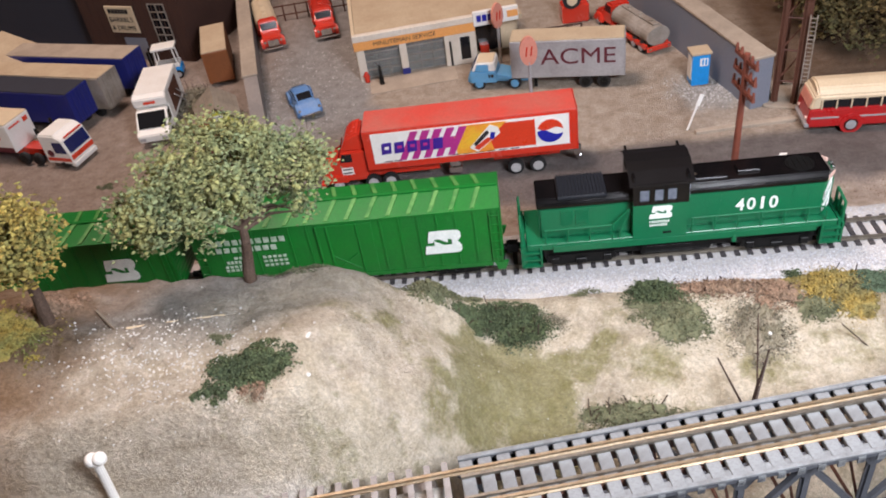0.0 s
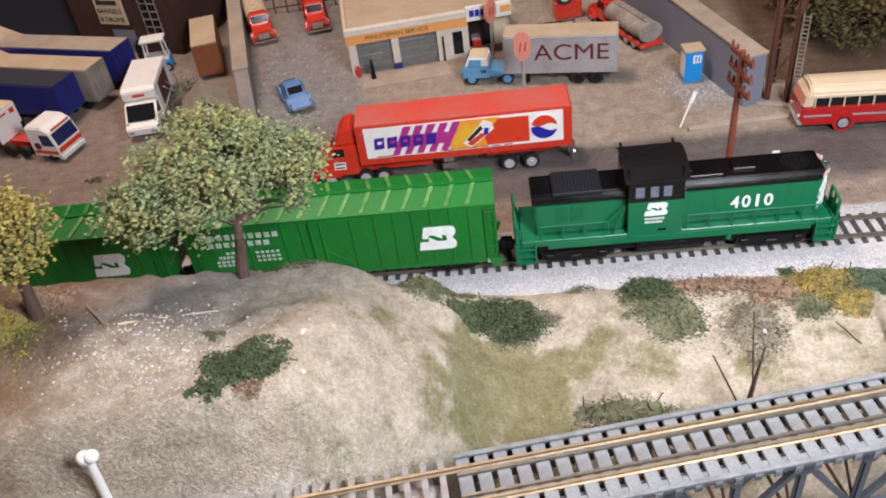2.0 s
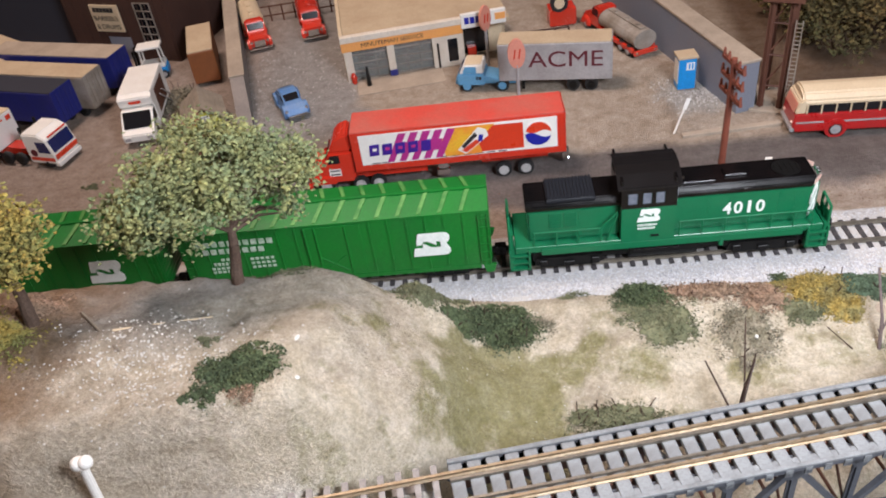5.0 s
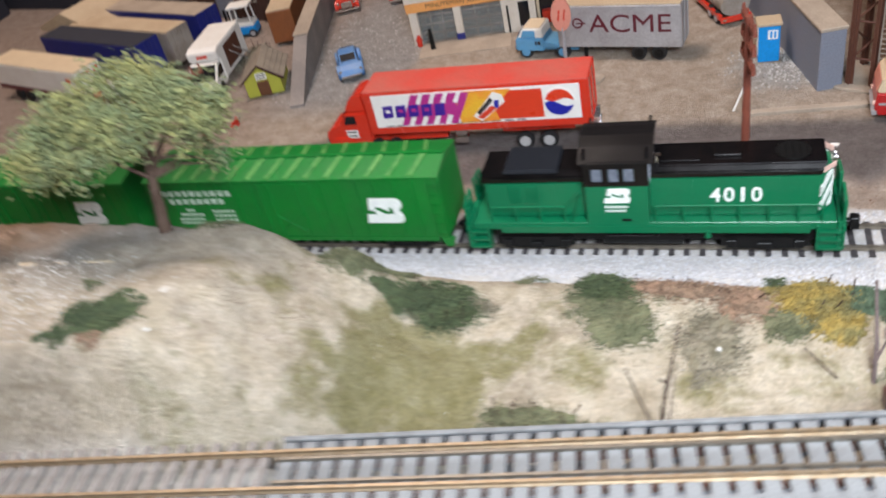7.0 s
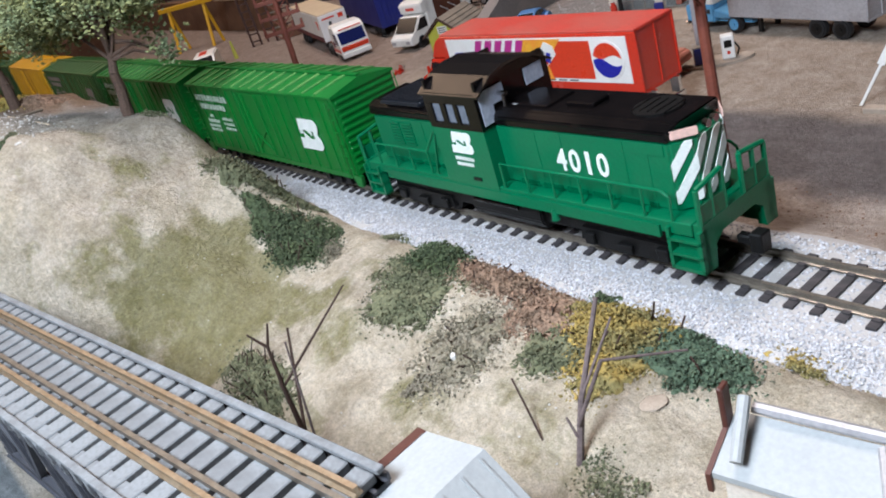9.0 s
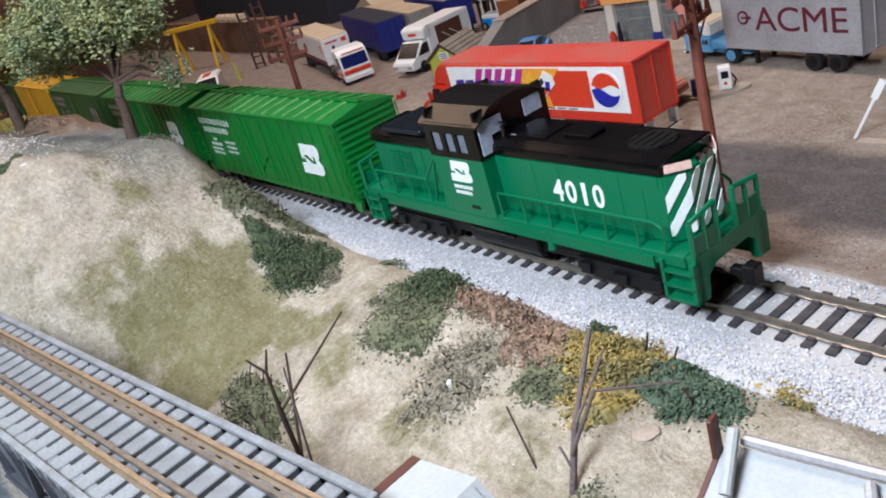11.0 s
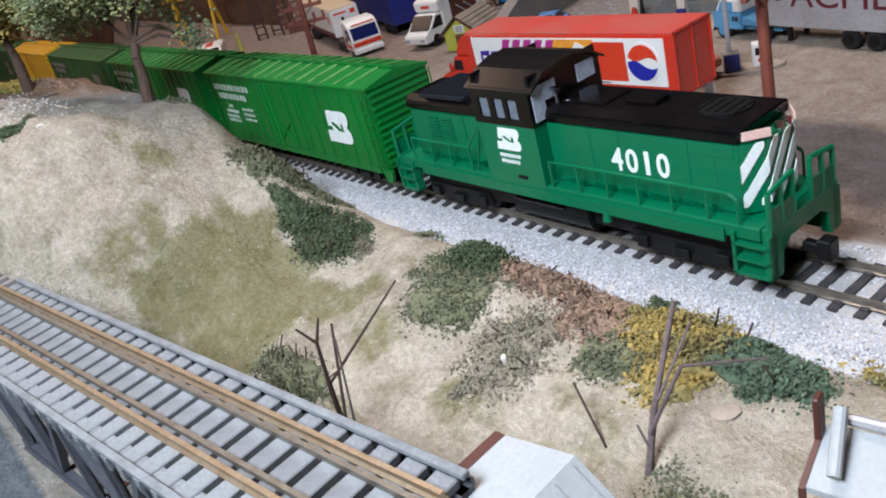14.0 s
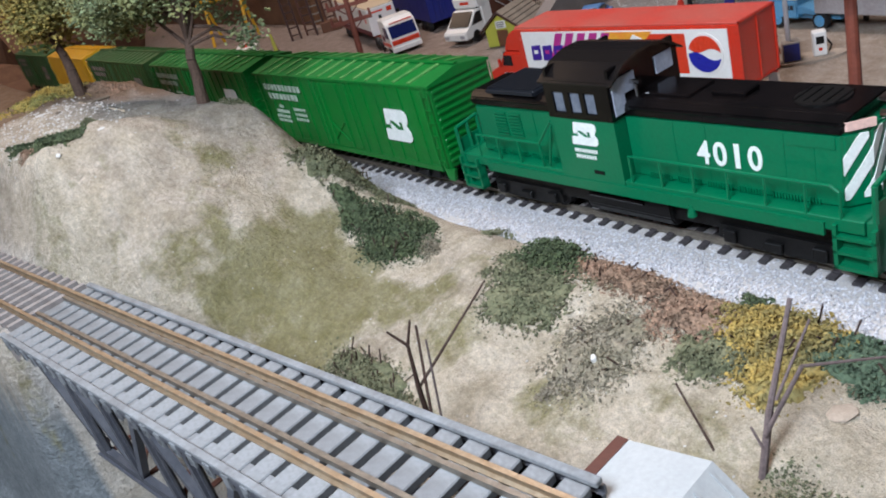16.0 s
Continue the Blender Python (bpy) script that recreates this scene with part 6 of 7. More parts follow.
def beetle():
    r = root("small_car", pose(-0.1540, 0.6180, 0.0003, 0, 0, -61), "faded blue rounded small car on the gravel", "car")
    bm = bmesh.new()
    prof = [(0.0, 0.0055), (0.001, 0.0085), (0.006, 0.0125), (0.013, 0.0175), (0.020, 0.0190), (0.0275, 0.0182), (0.0325, 0.0135), (0.038, 0.0120), (0.0430, 0.0095), (0.0455, 0.0060), (0.0440, 0.0038), (0.002, 0.0038)]
    rings = []
    for k, wv in ((-0.0092, 0.80), (-0.0078, 0.95), (0.0078, 0.95), (0.0092, 0.80)):
        rings.append([bm.verts.new((x, k * (0.82 if z > 0.0130 else 1.0), 0.0038 + (z - 0.0038) * (0.93 if abs(k) > 0.008 else 1.0))) for x, z in prof])
    n = len(prof)
    for a in range(3):
        for i in range(n):
            bm.faces.new((rings[a][i], rings[a][(i + 1) % n], rings[a + 1][(i + 1) % n], rings[a + 1][i]))
    bm.faces.new(rings[0][::-1])
    bm.faces.new(rings[3])
    b = part("car_body", bm, BLUE_CAR, r, smooth=False)
    for sy in (-1, 1):
        part("side_window", prism([(0.0105, 0.0135), (0.0185, 0.0135), (0.0185, 0.0172), (0.0140, 0.0166)], *sorted((sy * 0.0074, sy * 0.0081))), DARK_GLASS, b)
        part("side_window", prism([(0.0195, 0.0135), (0.0300, 0.0135), (0.0270, 0.0172), (0.0195, 0.0174)], *sorted((sy * 0.0074, sy * 0.0081))), DARK_GLASS, b)
        for x in (0.0085, 0.0370):
            bm = tube(bmesh.new(), (x, sy * 0.0078, 0.0062), (x, sy * 0.0112, 0.0062), 0.0062, 16)
            bmesh.ops.bevel(bm, geom=list(bm.edges), offset=0.0006, segments=1, affect="EDGES")
            part("fender", bm, BLUE_CAR, b)
        part("headlight", tube(bmesh.new(), (0.0425, sy * 0.0088, 0.0088), (0.0440, sy * 0.0088, 0.0088), 0.0014, 10), CHROME, b)
    part("windscreen", prism([(0.0328, 0.0138), (0.0333, 0.0138), (0.0284, 0.0178), (0.0279, 0.0178)], -0.0062, 0.0062), DARK_GLASS, b)
    part("rear_window", prism([(0.0078, 0.0145), (0.0083, 0.0145), (0.0130, 0.0178), (0.0125, 0.0178)], -0.0052, 0.0052), DARK_GLASS, b)
    part("running_board", B((0.012, 0.034, -0.0105, 0.0105, 0.0030, 0.0042)), BLUE_CAR, b)
    part("bumper", B((0.0455, 0.0468, -0.0085, 0.0085, 0.0042, 0.0058), (-0.0015, -0.0003, -0.0085, 0.0085, 0.0042, 0.0058)), CHROME, b)
    for x in (0.0085, 0.0370):
        axle(r, x, 0.0205, 0.0048, 0.003)


beetle()


def dusty_car():
    r = root("small_car", pose(0.0560, 0.5440, 0.0015, 0, 0, 183), "dusty pinkish red saloon car at the pumps", "car")
    b = part("car_body", prism([(0, 0.0040), (0.050, 0.0040), (0.0515, 0.0080), (0.0480, 0.0105), (0.002, 0.0110), (-0.0005, 0.0075)], -0.0100, 0.0100, bevel=0.0014), SIGN_PINK, r)
    part("car_roof", prism([(0.008, 0.0105), (0.036, 0.0105), (0.0305, 0.0162), (0.0145, 0.0165)], -0.0088, 0.0088, bevel=0.0016), SIGN_PINK, b)
    for sy in (-1, 1):
        part("side_window", prism([(0.0115, 0.0112), (0.0330, 0.0112), (0.0298, 0.0152), (0.0150, 0.0154)], *sorted((sy * 0.0086, sy * 0.0091))), DARK_GLASS, b)
    for x in (0.0095, 0.0400):
        axle(r, x, 0.0205, 0.0043, 0.003)


dusty_car()


def bus():
    W = 0.0285
    r = root("passenger_bus", pose(0.3620, 0.5235, 0.0013, 0, 0, 180.5), "red bus with a rounded cream roof", "bus")
    part("lower_body", prism([(0.0, 0.0045), (0.1075, 0.0045), (0.1090, 0.0100), (0.1080, 0.0190), (0.0, 0.0190)], -W / 2, W / 2, bevel=0.0010), RED_BUS, r)
    prof = [(-W / 2 + 0.0004, 0.0255), (W / 2 - 0.0004, 0.0255), (W / 2 - 0.0010, 0.0290), (W / 2 - 0.0050, 0.0335), (0.0, 0.0352), (-W / 2 + 0.0050, 0.0335), (-W / 2 + 0.0010, 0.0290)]
    part("roof", prism(prof, 0.0, 0.1040, "x", bevel=0.0012), CREAM, r, "cream rounded roof")
    part("rear_shell", prism([(0.1010, 0.0185), (0.1082, 0.0185), (0.1060, 0.0280), (0.1010, 0.0310)], -W / 2 + 0.0008, W / 2 - 0.0008, bevel=0.0010), CREAM, r)
    part("front_window", prism([(0.1084, 0.0195), (0.1088, 0.0195), (0.1070, 0.0262), (0.1066, 0.0262)], -0.0110, 0.0110), SIGN_PINK, r)
    for sy in (-1, 1):
        ys = sorted((sy * (W / 2 - 0.0014), sy * (W / 2 - 0.0002)))
        for k in range(11):
            x = 0.002 + k * 0.0098
            part("window_pillar", B((x, x + 0.0009, *ys, 0.0190, 0.0256)), CREAM, r)
        part("trim_line", B((0.0, 0.032, *sorted((sy * W / 2, sy * (W / 2 + 0.0005))), 0.0118, 0.0130), (0.046, 0.075, *sorted((sy * W / 2, sy * (W / 2 + 0.0005))), 0.0118, 0.0130), (0.088, 0.107, *sorted((sy * W / 2, sy * (W / 2 + 0.0005))), 0.0118, 0.0130)), SILVER, r)
        for x in (0.024, 0.0790):
            part("wheel_arch", tube(bmesh.new(), (x, sy * (W / 2 - 0.001), 0.0068), (x, sy * (W / 2 + 0.0006), 0.0068), 0.0078, 20), RED_BUS, r)
    part("window_band", B((0.002, 0.104, -W / 2 + 0.0020, W / 2 - 0.0020, 0.0190, 0.0254)), DARK_GLASS, r)
    part("bumper", prism([(0.1070, 0.0045), (0.1100, 0.0045), (0.1105, 0.0075), (0.1070, 0.0080)], -W / 2 + 0.0005, W / 2 - 0.0005, bevel=0.0005), SILVER, r)
    for sy in (-1, 1):
        part("headlight", tube(bmesh.new(), (0.1085, sy * 0.0100, 0.0110), (0.1098, sy * 0.0100, 0.0110), 0.0014, 10), LAMP_GLASS, r)
    for x in (0.024, 0.0790):
        axle(r, x, W + 0.0022, 0.0058)


bus()


def forklift():
    r = root("forklift_truck", pose(-0.3000, 0.6830, 0, 0, 0, 195), "blue and white forklift truck in the yard", "forklift")
    part("chassis", B((-0.013, 0.013, -0.008, 0.008, 0.0030, 0.0110), bevel=0.0010), BLUE_BOOTH, r)
    part("deck", B((-0.012, 0.012, -0.0075, 0.0075, 0.0110, 0.0150), bevel=0.0006), WHITE, r)
    for x in (-0.010, 0.009):
        for y in (-0.0068, 0.0068):
            part("cage_post", T(((x, y, 0.0140), (x * 0.9, y, 0.0305), 0.0008), seg=6), WHITE, r)
    part("cage_roof", B((-0.012, 0.011, -0.0080, 0.0080, 0.0300, 0.0325), bevel=0.0005), WHITE, r)
    part("mast", B((0.0135, 0.0155, -0.0060, -0.0042, 0.0015, 0.0300), (0.0135, 0.0155, 0.0042, 0.0060, 0.0015, 0.0300)), BLACK_MATT, r)
    part("fork", B((0.0155, 0.0290, -0.0055, -0.0040, 0.0020, 0.0028), (0.0155, 0.0290, 0.0040, 0.0055, 0.0020, 0.0028)), BLACK_MATT, r)
    for x in (-0.009, 0.009):
        axle(r, x, 0.0190, 0.0040, 0.003)


forklift()
w = root("delivery_van", pose(-0.545, 0.462, 0.002, 0, 0, -25), "white and red van parked behind the train", "van")
part("van_body", prism([(0.0, 0.004), (0.062, 0.004), (0.063, 0.013), (0.050, 0.016), (0.042, 0.024), (0.0, 0.024)], -0.012, 0.012, bevel=0.0012), WHITE, w)
part("van_stripe", B((0.002, 0.058, -0.0125, -0.012, 0.0095, 0.013), (0.008, 0.030, -0.006, 0.002, 0.024, 0.0244)), RED_INK, w)
part("van_window", prism([(0.0510, 0.0162), (0.0516, 0.0162), (0.0438, 0.0234), (0.0432, 0.0234)], -0.010, 0.010), DARK_GLASS, w)
for x in (0.012, 0.050):
    axle(w, x, 0.0245, 0.0048, 0.0035)

# ---- trees, bushes, sticks, stones ----
def limb_tree(name, pts, mat, label, category):
    """A bare sapling: limbs as (start, end, thickness at start, at end)."""
    bm = bmesh.new()
    for p0, p1, r0, r1 in pts:
        tube(bm, p0, p1, r0, 7, r1)
    return thing(name, bm, mat, label, category)


def leafy_tree(base, trunk_top, lobes, leaf_mat, n, r_leaf, label, lean=(0, 0), seed=1):
    random.seed(seed)
    bx, by, bz = base
    r = root("tree", pose(bx, by, bz), label, "tree", "trees")
    top = Vector((lean[0], lean[1], trunk_top))
    bm = bmesh.new()
    prev, steps = Vector((0, 0, -0.004)), 5
    for k in range(1, steps + 1):
        p = top * (k / steps) + Vector((random.uniform(-0.0012, 0.0012), random.uniform(-0.0012, 0.0012), 0))
        tube(bm, prev, p, 0.0036 - 0.0020 * (k - 1) / steps, 10, 0.0036 - 0.0020 * k / steps)
        prev = p
    for (cx, cy, cz), (rx, ry, rz), _ in lobes:
        for _ in range(3):
            e = Vector((cx - bx + random.uniform(-0.6, 0.6) * rx, cy - by + random.uniform(-0.6, 0.6) * ry, cz - bz + random.uniform(-0.5, 0.5) * rz))
            s = top * random.uniform(0.72, 1.0)
            mid = s.lerp(e, 0.5) + Vector((0, 0, 0.004))
            tube(bm, s, mid, 0.0012, 6, 0.0008)
            tube(bm, mid, e, 0.0008, 6, 0.0003)
    part("trunk", bm, BARK, r)
    vs, fs = [], []
    total = sum(w for _, _, w in lobes)
    for (cx, cy, cz), (rx, ry, rz), w in lobes:
        m = int(n * w / total)
        knots = []
        for _ in range(max(4, m // 48)):
            d = Vector((random.gauss(0, 1), random.gauss(0, 1), random.gauss(0, 1))).normalized() * (random.uniform(0.35, 1.0) ** 0.5)
            knots.append(Vector((cx - bx + d.x * rx, cy - by + d.y * ry, cz - bz + d.z * rz)))
        for _ in range(m):
            k = random.choice(knots)
            p = k + Vector((random.gauss(0, 1), random.gauss(0, 1), random.gauss(0, 0.8))) * 0.0042
            if random.random() < 0.85:
                clump(vs, fs, p, random.uniform(0.6, 1.25) * r_leaf, random.uniform(0.4, 0.8), 0.5)
            else:
                leaf(vs, fs, p, r_leaf * random.uniform(1.0, 1.9))
    raw("crown", vs, fs, leaf_mat, r)
    return r


leafy_tree((-0.079, 0.278, 0.071), 0.046, [((-0.076, 0.279, 0.143), (0.036, 0.032, 0.016), 5), ((-0.108, 0.267, 0.128), (0.019, 0.020, 0.014), 2.0), ((-0.046, 0.288, 0.136), (0.018, 0.022, 0.017), 2.0), ((-0.085, 0.256, 0.136), (0.028, 0.014, 0.014), 2.0), ((-0.055, 0.302, 0.103), (0.006, 0.006, 0.010), 0.25), ((-0.085, 0.306, 0.138), (0.028, 0.014, 0.016), 1.5)], LEAF, 11500, 0.00112, "sage green foliage tree with a slender brown trunk", (0.006, 0.006), 3)
leafy_tree((-0.164, 0.236, height(-0.164, 0.236) - 0.002), 0.040, [((-0.160, 0.235, 0.143), (0.019, 0.018, 0.016), 3), ((-0.154, 0.232, 0.134), (0.012, 0.014, 0.010), 1.4), ((-0.176, 0.240, 0.134), (0.016, 0.016, 0.016), 1.6)], LEAF_AUTUMN, 4600, 0.0012, "orange and green autumn tree on the hilltop", (0.002, 0), 5)


def bush(x, y, rx, ry, h, mat, label, n=500, r=0.0010, seed=0, twigs=0, z=None, fibre=0.45):
    """A low foam or fibre shrub with a ragged outline, hugging the slope."""
    random.seed(100 + seed)
    z0 = height(x, y) if z is None else z
    h = h * 0.8 if h < 0.012 else h
    root_ob = root("bush", pose(x, y, z0), label, "bush", "lineside bushes")
    n, r, rx, ry = int(n * 6.5), r * 0.50, rx * 1.15, ry * 1.18
    knots = [(random.gauss(0, 0.50), random.gauss(0, 0.50), random.uniform(0.08, 0.26), random.uniform(0.35, 1.0)) for _ in range(max(7, n // 70))]
    vs, fs = [], []
    for _ in range(n):
        kx, ky, kr, kh = random.choice(knots)
        if random.random() < 0.09:
            kr, kh = 0.5, 0.12
        u, v = kx + random.gauss(0, kr), ky + random.gauss(0, kr)
        d = u * u + v * v
        if d > 2.2:
            continue
        px, py = u * rx, v * ry
        gz = height(x + px, y + py) - z0
        top = h * kh * max(0.12, 1 - 0.45 * d)
        p = (px, py, gz + random.uniform(-0.0004, 1.0) * top)
        if random.random() < fibre:
            leaf(vs, fs, p, r * random.uniform(1.0, 2.2))
        else:
            clump(vs, fs, p, r * random.uniform(0.6, 1.3), 0.7, 0.5)
    raw("foliage", vs, fs, mat, root_ob)
    if n >= 1300:
        vs, fs, spokes, rings = [(0, 0, 0.4 * h)], [], 56, 9
        for k in range(1, rings + 1):
            for i in range(spokes):
                a, q = 6.28318 * i / spokes, k / rings
                edge = 0.86 + 0.55 * noise.noise((math.cos(a) * 1.3, math.sin(a) * 1.3, seed * 3.1)) + 0.32 * noise.noise((math.cos(a) * 5, math.sin(a) * 5, seed * 1.7))
                px, py = math.cos(a) * rx * edge * q, math.sin(a) * ry * edge * q
                lift = (0.00035 + h * 0.40 * (1 - q ** 2.5)) * (1 + 0.9 * noise.noise((px * 420, py * 420, seed))) if k < rings else -0.0008
                vs.append((px, py, height(x + px, y + py) - z0 + lift))
        fs += [(0, 1 + i, 1 + (i + 1) % spokes) for i in range(spokes)]
        for k in range(rings - 1):
            for i in range(spokes):
                a, b = 1 + k * spokes + i, 1 + k * spokes + (i + 1) % spokes
                fs.append((a, a + spokes, b + spokes, b))
        raw("foam_mat", vs, fs, mat, root_ob)
    if twigs:
        bars_ = []
        for _ in range(twigs):
            a = Vector((random.uniform(-0.8, 0.8) * rx, random.uniform(-0.8, 0.8) * ry, 0))
            a.z = height(x + a.x, y + a.y) - z0
            bars_.append((a, a + Vector((random.uniform(-0.004, 0.004), random.uniform(-0.004, 0.004), random.uniform(0.5, 1.3) * h)), 0.0003))
        part("brushwood", T(*bars_, seg=5), TWIG, root_ob)
    return root_ob


bush(0.009, 0.303, 0.013, 0.012, 0.010, LEAF_OLIVE, "olive green shrub beside the ballast", 520, 0.0011, 1, 8)
bush(0.024, 0.318, 0.008, 0.006, 0.004, LEAF_OLIVE, "small olive tuft beside the ballast", 160, 0.0010, 2)
bush(0.051, 0.300, 0.015, 0.0110, 0.0085, LEAF_DARK, "dense dark green shrub on the bank", 1300, 0.0011, 3, 14)
bush(0.030, 0.294, 0.008, 0.006, 0.005, LEAF_DARK, "dark green shrub trailing down the bank", 200, 0.0010, 4, 6)
bush(0.070, 0.305, 0.008, 0.006, 0.003, LEAF_GREY, "grey dry weed tuft on the bank", 160, 0.0008, 5)
bush(0.092, 0.330, 0.009, 0.005, 0.004, LEAF_OLIVE, "small olive tuft at the ballast edge", 180, 0.0010, 6)
bush(0.127, 0.325, 0.012, 0.009, 0.010, LEAF_DARK, "domed dark green shrub at the ballast edge", 800, 0.0010, 7)
bush(0.128, 0.312, 0.014, 0.010, 0.004, LEAF_OLIVE, "flat olive weeds below the domed shrub", 420, 0.0010, 8)
bush(0.140, 0.303, 0.013, 0.015, 0.004, LEAF_OLIVE, "olive weeds spreading down the slope", 420, 0.0010, 9)
bush(0.158, 0.329, 0.026, 0.008, 0.004, LEAF_BROWN, "brown dry weeds along the ballast", 1000, 0.0009, 10, 20, fibre=0.8)
bush(0.181, 0.299, 0.012, 0.017, 0.004, LEAF_GREY, "grey-brown matted weeds on the slope", 700, 0.0009, 11, 10, fibre=0.7)
bush(0.193, 0.321, 0.012, 0.009, 0.004, LEAF_BROWN, "brown matted weeds on the slope", 420, 0.0009, 12, 6, fibre=0.8)
bush(0.205, 0.338, 0.006, 0.004, 0.005, LEAF_DARK, "small dark tuft at the ballast edge", 140, 0.0009, 13)
bush(0.222, 0.327, 0.015, 0.012, 0.009, LEAF_YELLOW, "yellow autumn shrub by the ballast", 1100, 0.0010, 14, 6)
bush(0.211, 0.311, 0.009, 0.008, 0.004, LEAF_OLIVE, "olive weeds below the yellow shrub", 240, 0.0010, 15)
bush(0.233, 0.311, 0.010, 0.009, 0.005, LEAF_YELLOW, "olive yellow weeds below the yellow shrub", 280, 0.0010, 16)
bush(0.247, 0.329, 0.014, 0.009, 0.006, LEAF_GREEN, "fresh green shrub by the ballast", 700, 0.0010, 17, 4)
bush(0.268, 0.344, 0.012, 0.004, 0.004, LEAF_YELLOW, "yellow green weeds at the ballast edge", 240, 0.0009, 18)
bush(-0.052, 0.205, 0.0135, 0.0085, 0.006, LEAF_DARK, "dark green creeping shrub on the hilltop", 1200, 0.0010, 19)
bush(-0.065, 0.190, 0.006, 0.005, 0.004, LEAF_DARK, "dark trailing end of the hilltop shrub", 160, 0.0009, 20)
bush(-0.048, 0.192, 0.005, 0.004, 0.003, LEAF_BROWN, "brown dead tuft under the hilltop shrub", 120, 0.0008, 21)
bush(-0.058, 0.289, 0.014, 0.005, 0.004, LEAF_OLIVE, "olive tuft at the foot of the tree", 300, 0.0009, 22)
bush(-0.075, 0.224, 0.005, 0.004, 0.003, LEAF_OLIVE, "tiny green tuft on the stony hilltop", 90, 0.0008, 23)
bush(0.108, 0.248, 0.020, 0.008, 0.0062, LEAF_OLIVE, "olive twiggy scrub beside the bridge", 520, 0.0009, 24, 30)
bush(0.262, 0.287, 0.012, 0.008, 0.002, LEAF_OLIVE, "thin olive weeds on the sand", 160, 0.0008, 25)
bush(-0.255, 0.625, 0.014, 0.020, 0.012, LEAF_GREY, "grey-green weeds behind the van", 420, 0.0014, 26, 8)
bush(-0.208, 0.508, 0.004, 0.004, 0.009, RED, "small red weed at the road edge", 50, 0.0009, 28, 4)
bush(-0.285, 0.490, 0.006, 0.004, 0.003, LEAF_OLIVE, "small olive tuft on the road edge", 90, 0.0010, 29)
bush(-0.190, 0.222, 0.028, 0.018, 0.004, LEAF_AUTUMN, "orange and olive scrub on the western hill", 700, 0.0012, 30)
bush(-0.170, 0.250, 0.014, 0.012, 0.004, LEAF_BROWN, "brown dead scrub on the western hill", 240, 0.0010, 31)
rack = root("timber_rack", pose(-0.590, 0.550, 0.0, 0, 0, 55), "dark stacked timber frames in the far yard", "rack")
for k, (x, y, hh) in enumerate(((-0.020, 0.0, 0.070), (-0.002, 0.006, 0.075), (0.012, -0.004, 0.050), (0.026, 0.004, 0.042))):
    for dx in (0.0, 0.011):
        part("upright", B((x + dx - 0.0011, x + dx + 0.0011, y - 0.001, y + 0.001, -0.001, hh)), RUST_DARK if k % 2 else BROWN_WALL, rack)
    for q in range(int(hh / 0.009)):
        part("rung", B((x, x + 0.011, y - 0.0006, y + 0.0006, 0.005 + q * 0.009, 0.0066 + q * 0.009)), GREY_SHINGLE if k == 2 else BROWN_WALL, rack)
part("board_stack", B((0.020, 0.044, -0.010, 0.002, 0.0, 0.012), bevel=0.0006), BROWN_WOOD, rack)

limb_tree("sapling", [((0.1640, 0.2440, -0.012), (0.1672, 0.2440, 0.0300), 0.0010, 0.0008), ((0.1672, 0.2440, 0.0300), (0.1689, 0.2444, 0.0440), 0.0007, 0.0005), ((0.1689, 0.2444, 0.0440), (0.1666, 0.2409, 0.0497), 0.0005, 0.0003), ((0.1689, 0.2444, 0.0440), (0.1705, 0.2467, 0.0515), 0.0005, 0.0003), ((0.1655, 0.2440, 0.0080), (0.1506, 0.2560, 0.0369), 0.0006, 0.0004), ((0.1672, 0.2440, 0.0290), (0.1707, 0.2718, 0.0503), 0.0005, 0.0003)], TWIG, "bare dark twig sapling beside the bridge", "sapling")
limb_tree("dry_stick", [((0.1660, 0.2445, -0.012), (0.1712, 0.2490, 0.0440), 0.0005, 0.0003)], TWIG_PALE, "pale split stick beside the sapling", "stick")


def scatter(name, label, mat, n, region, r, seed, lift=0.4):
    random.seed(seed)
    vs, fs = [], []
    for _ in range(n):
        x, y = region()
        rr = random.uniform(*r)
        clump(vs, fs, (x, y, height(x, y) + rr * lift), rr, 0.8, 0.35)
    tagged(raw(name, vs, fs, mat), label, name.split("_")[-1], kind="stuff")


scatter("white_pebbles", "fine white pebbles strewn on the hilltop", STONE_WHITE, 700, lambda: (random.gauss(-0.098, 0.024), random.gauss(0.212, 0.018)), (0.00025, 0.0007), 11)
scatter("sand_grit", "pale grit on the sandy bank", STONE_WHITE, 260, lambda: (random.uniform(-0.02, 0.30), random.uniform(0.20, 0.335)), (0.0002, 0.0005), 12)
scatter("yard_gravel", "loose grey gravel by the drive and booth", STONE_GREY, 1500, lambda: (random.gauss(0.196, 0.014), random.gauss(0.585, 0.015)) if random.random() < 0.4 else (random.uniform(-0.20, -0.09), random.uniform(0.54, 0.72)), (0.0004, 0.0010), 13)
scatter("road_grit", "sandy grit along the road shoulder", EARTH, 700, lambda: (random.uniform(-0.1, 0.36), random.gauss(0.425, 0.012)), (0.0002, 0.0006), 14)


def rock(x, y, s, mat, label, seed, z=None):
    random.seed(seed)
    bm = bmesh.new()
    bmesh.ops.create_icosphere(bm, subdivisions=2, radius=1)
    for v in bm.verts:
        k = 1 + 0.35 * noise.noise(v.co * 1.6 + Vector((seed, 0, 0)))
        v.co = Vector((v.co.x * s[0] * k, v.co.y * s[1] * k, v.co.z * s[2] * k))
    thing("rock", bm, mat, label, "rock", pose(x, y, (height(x, y) if z is None else z), 0, 0, seed * 40), "rocks")


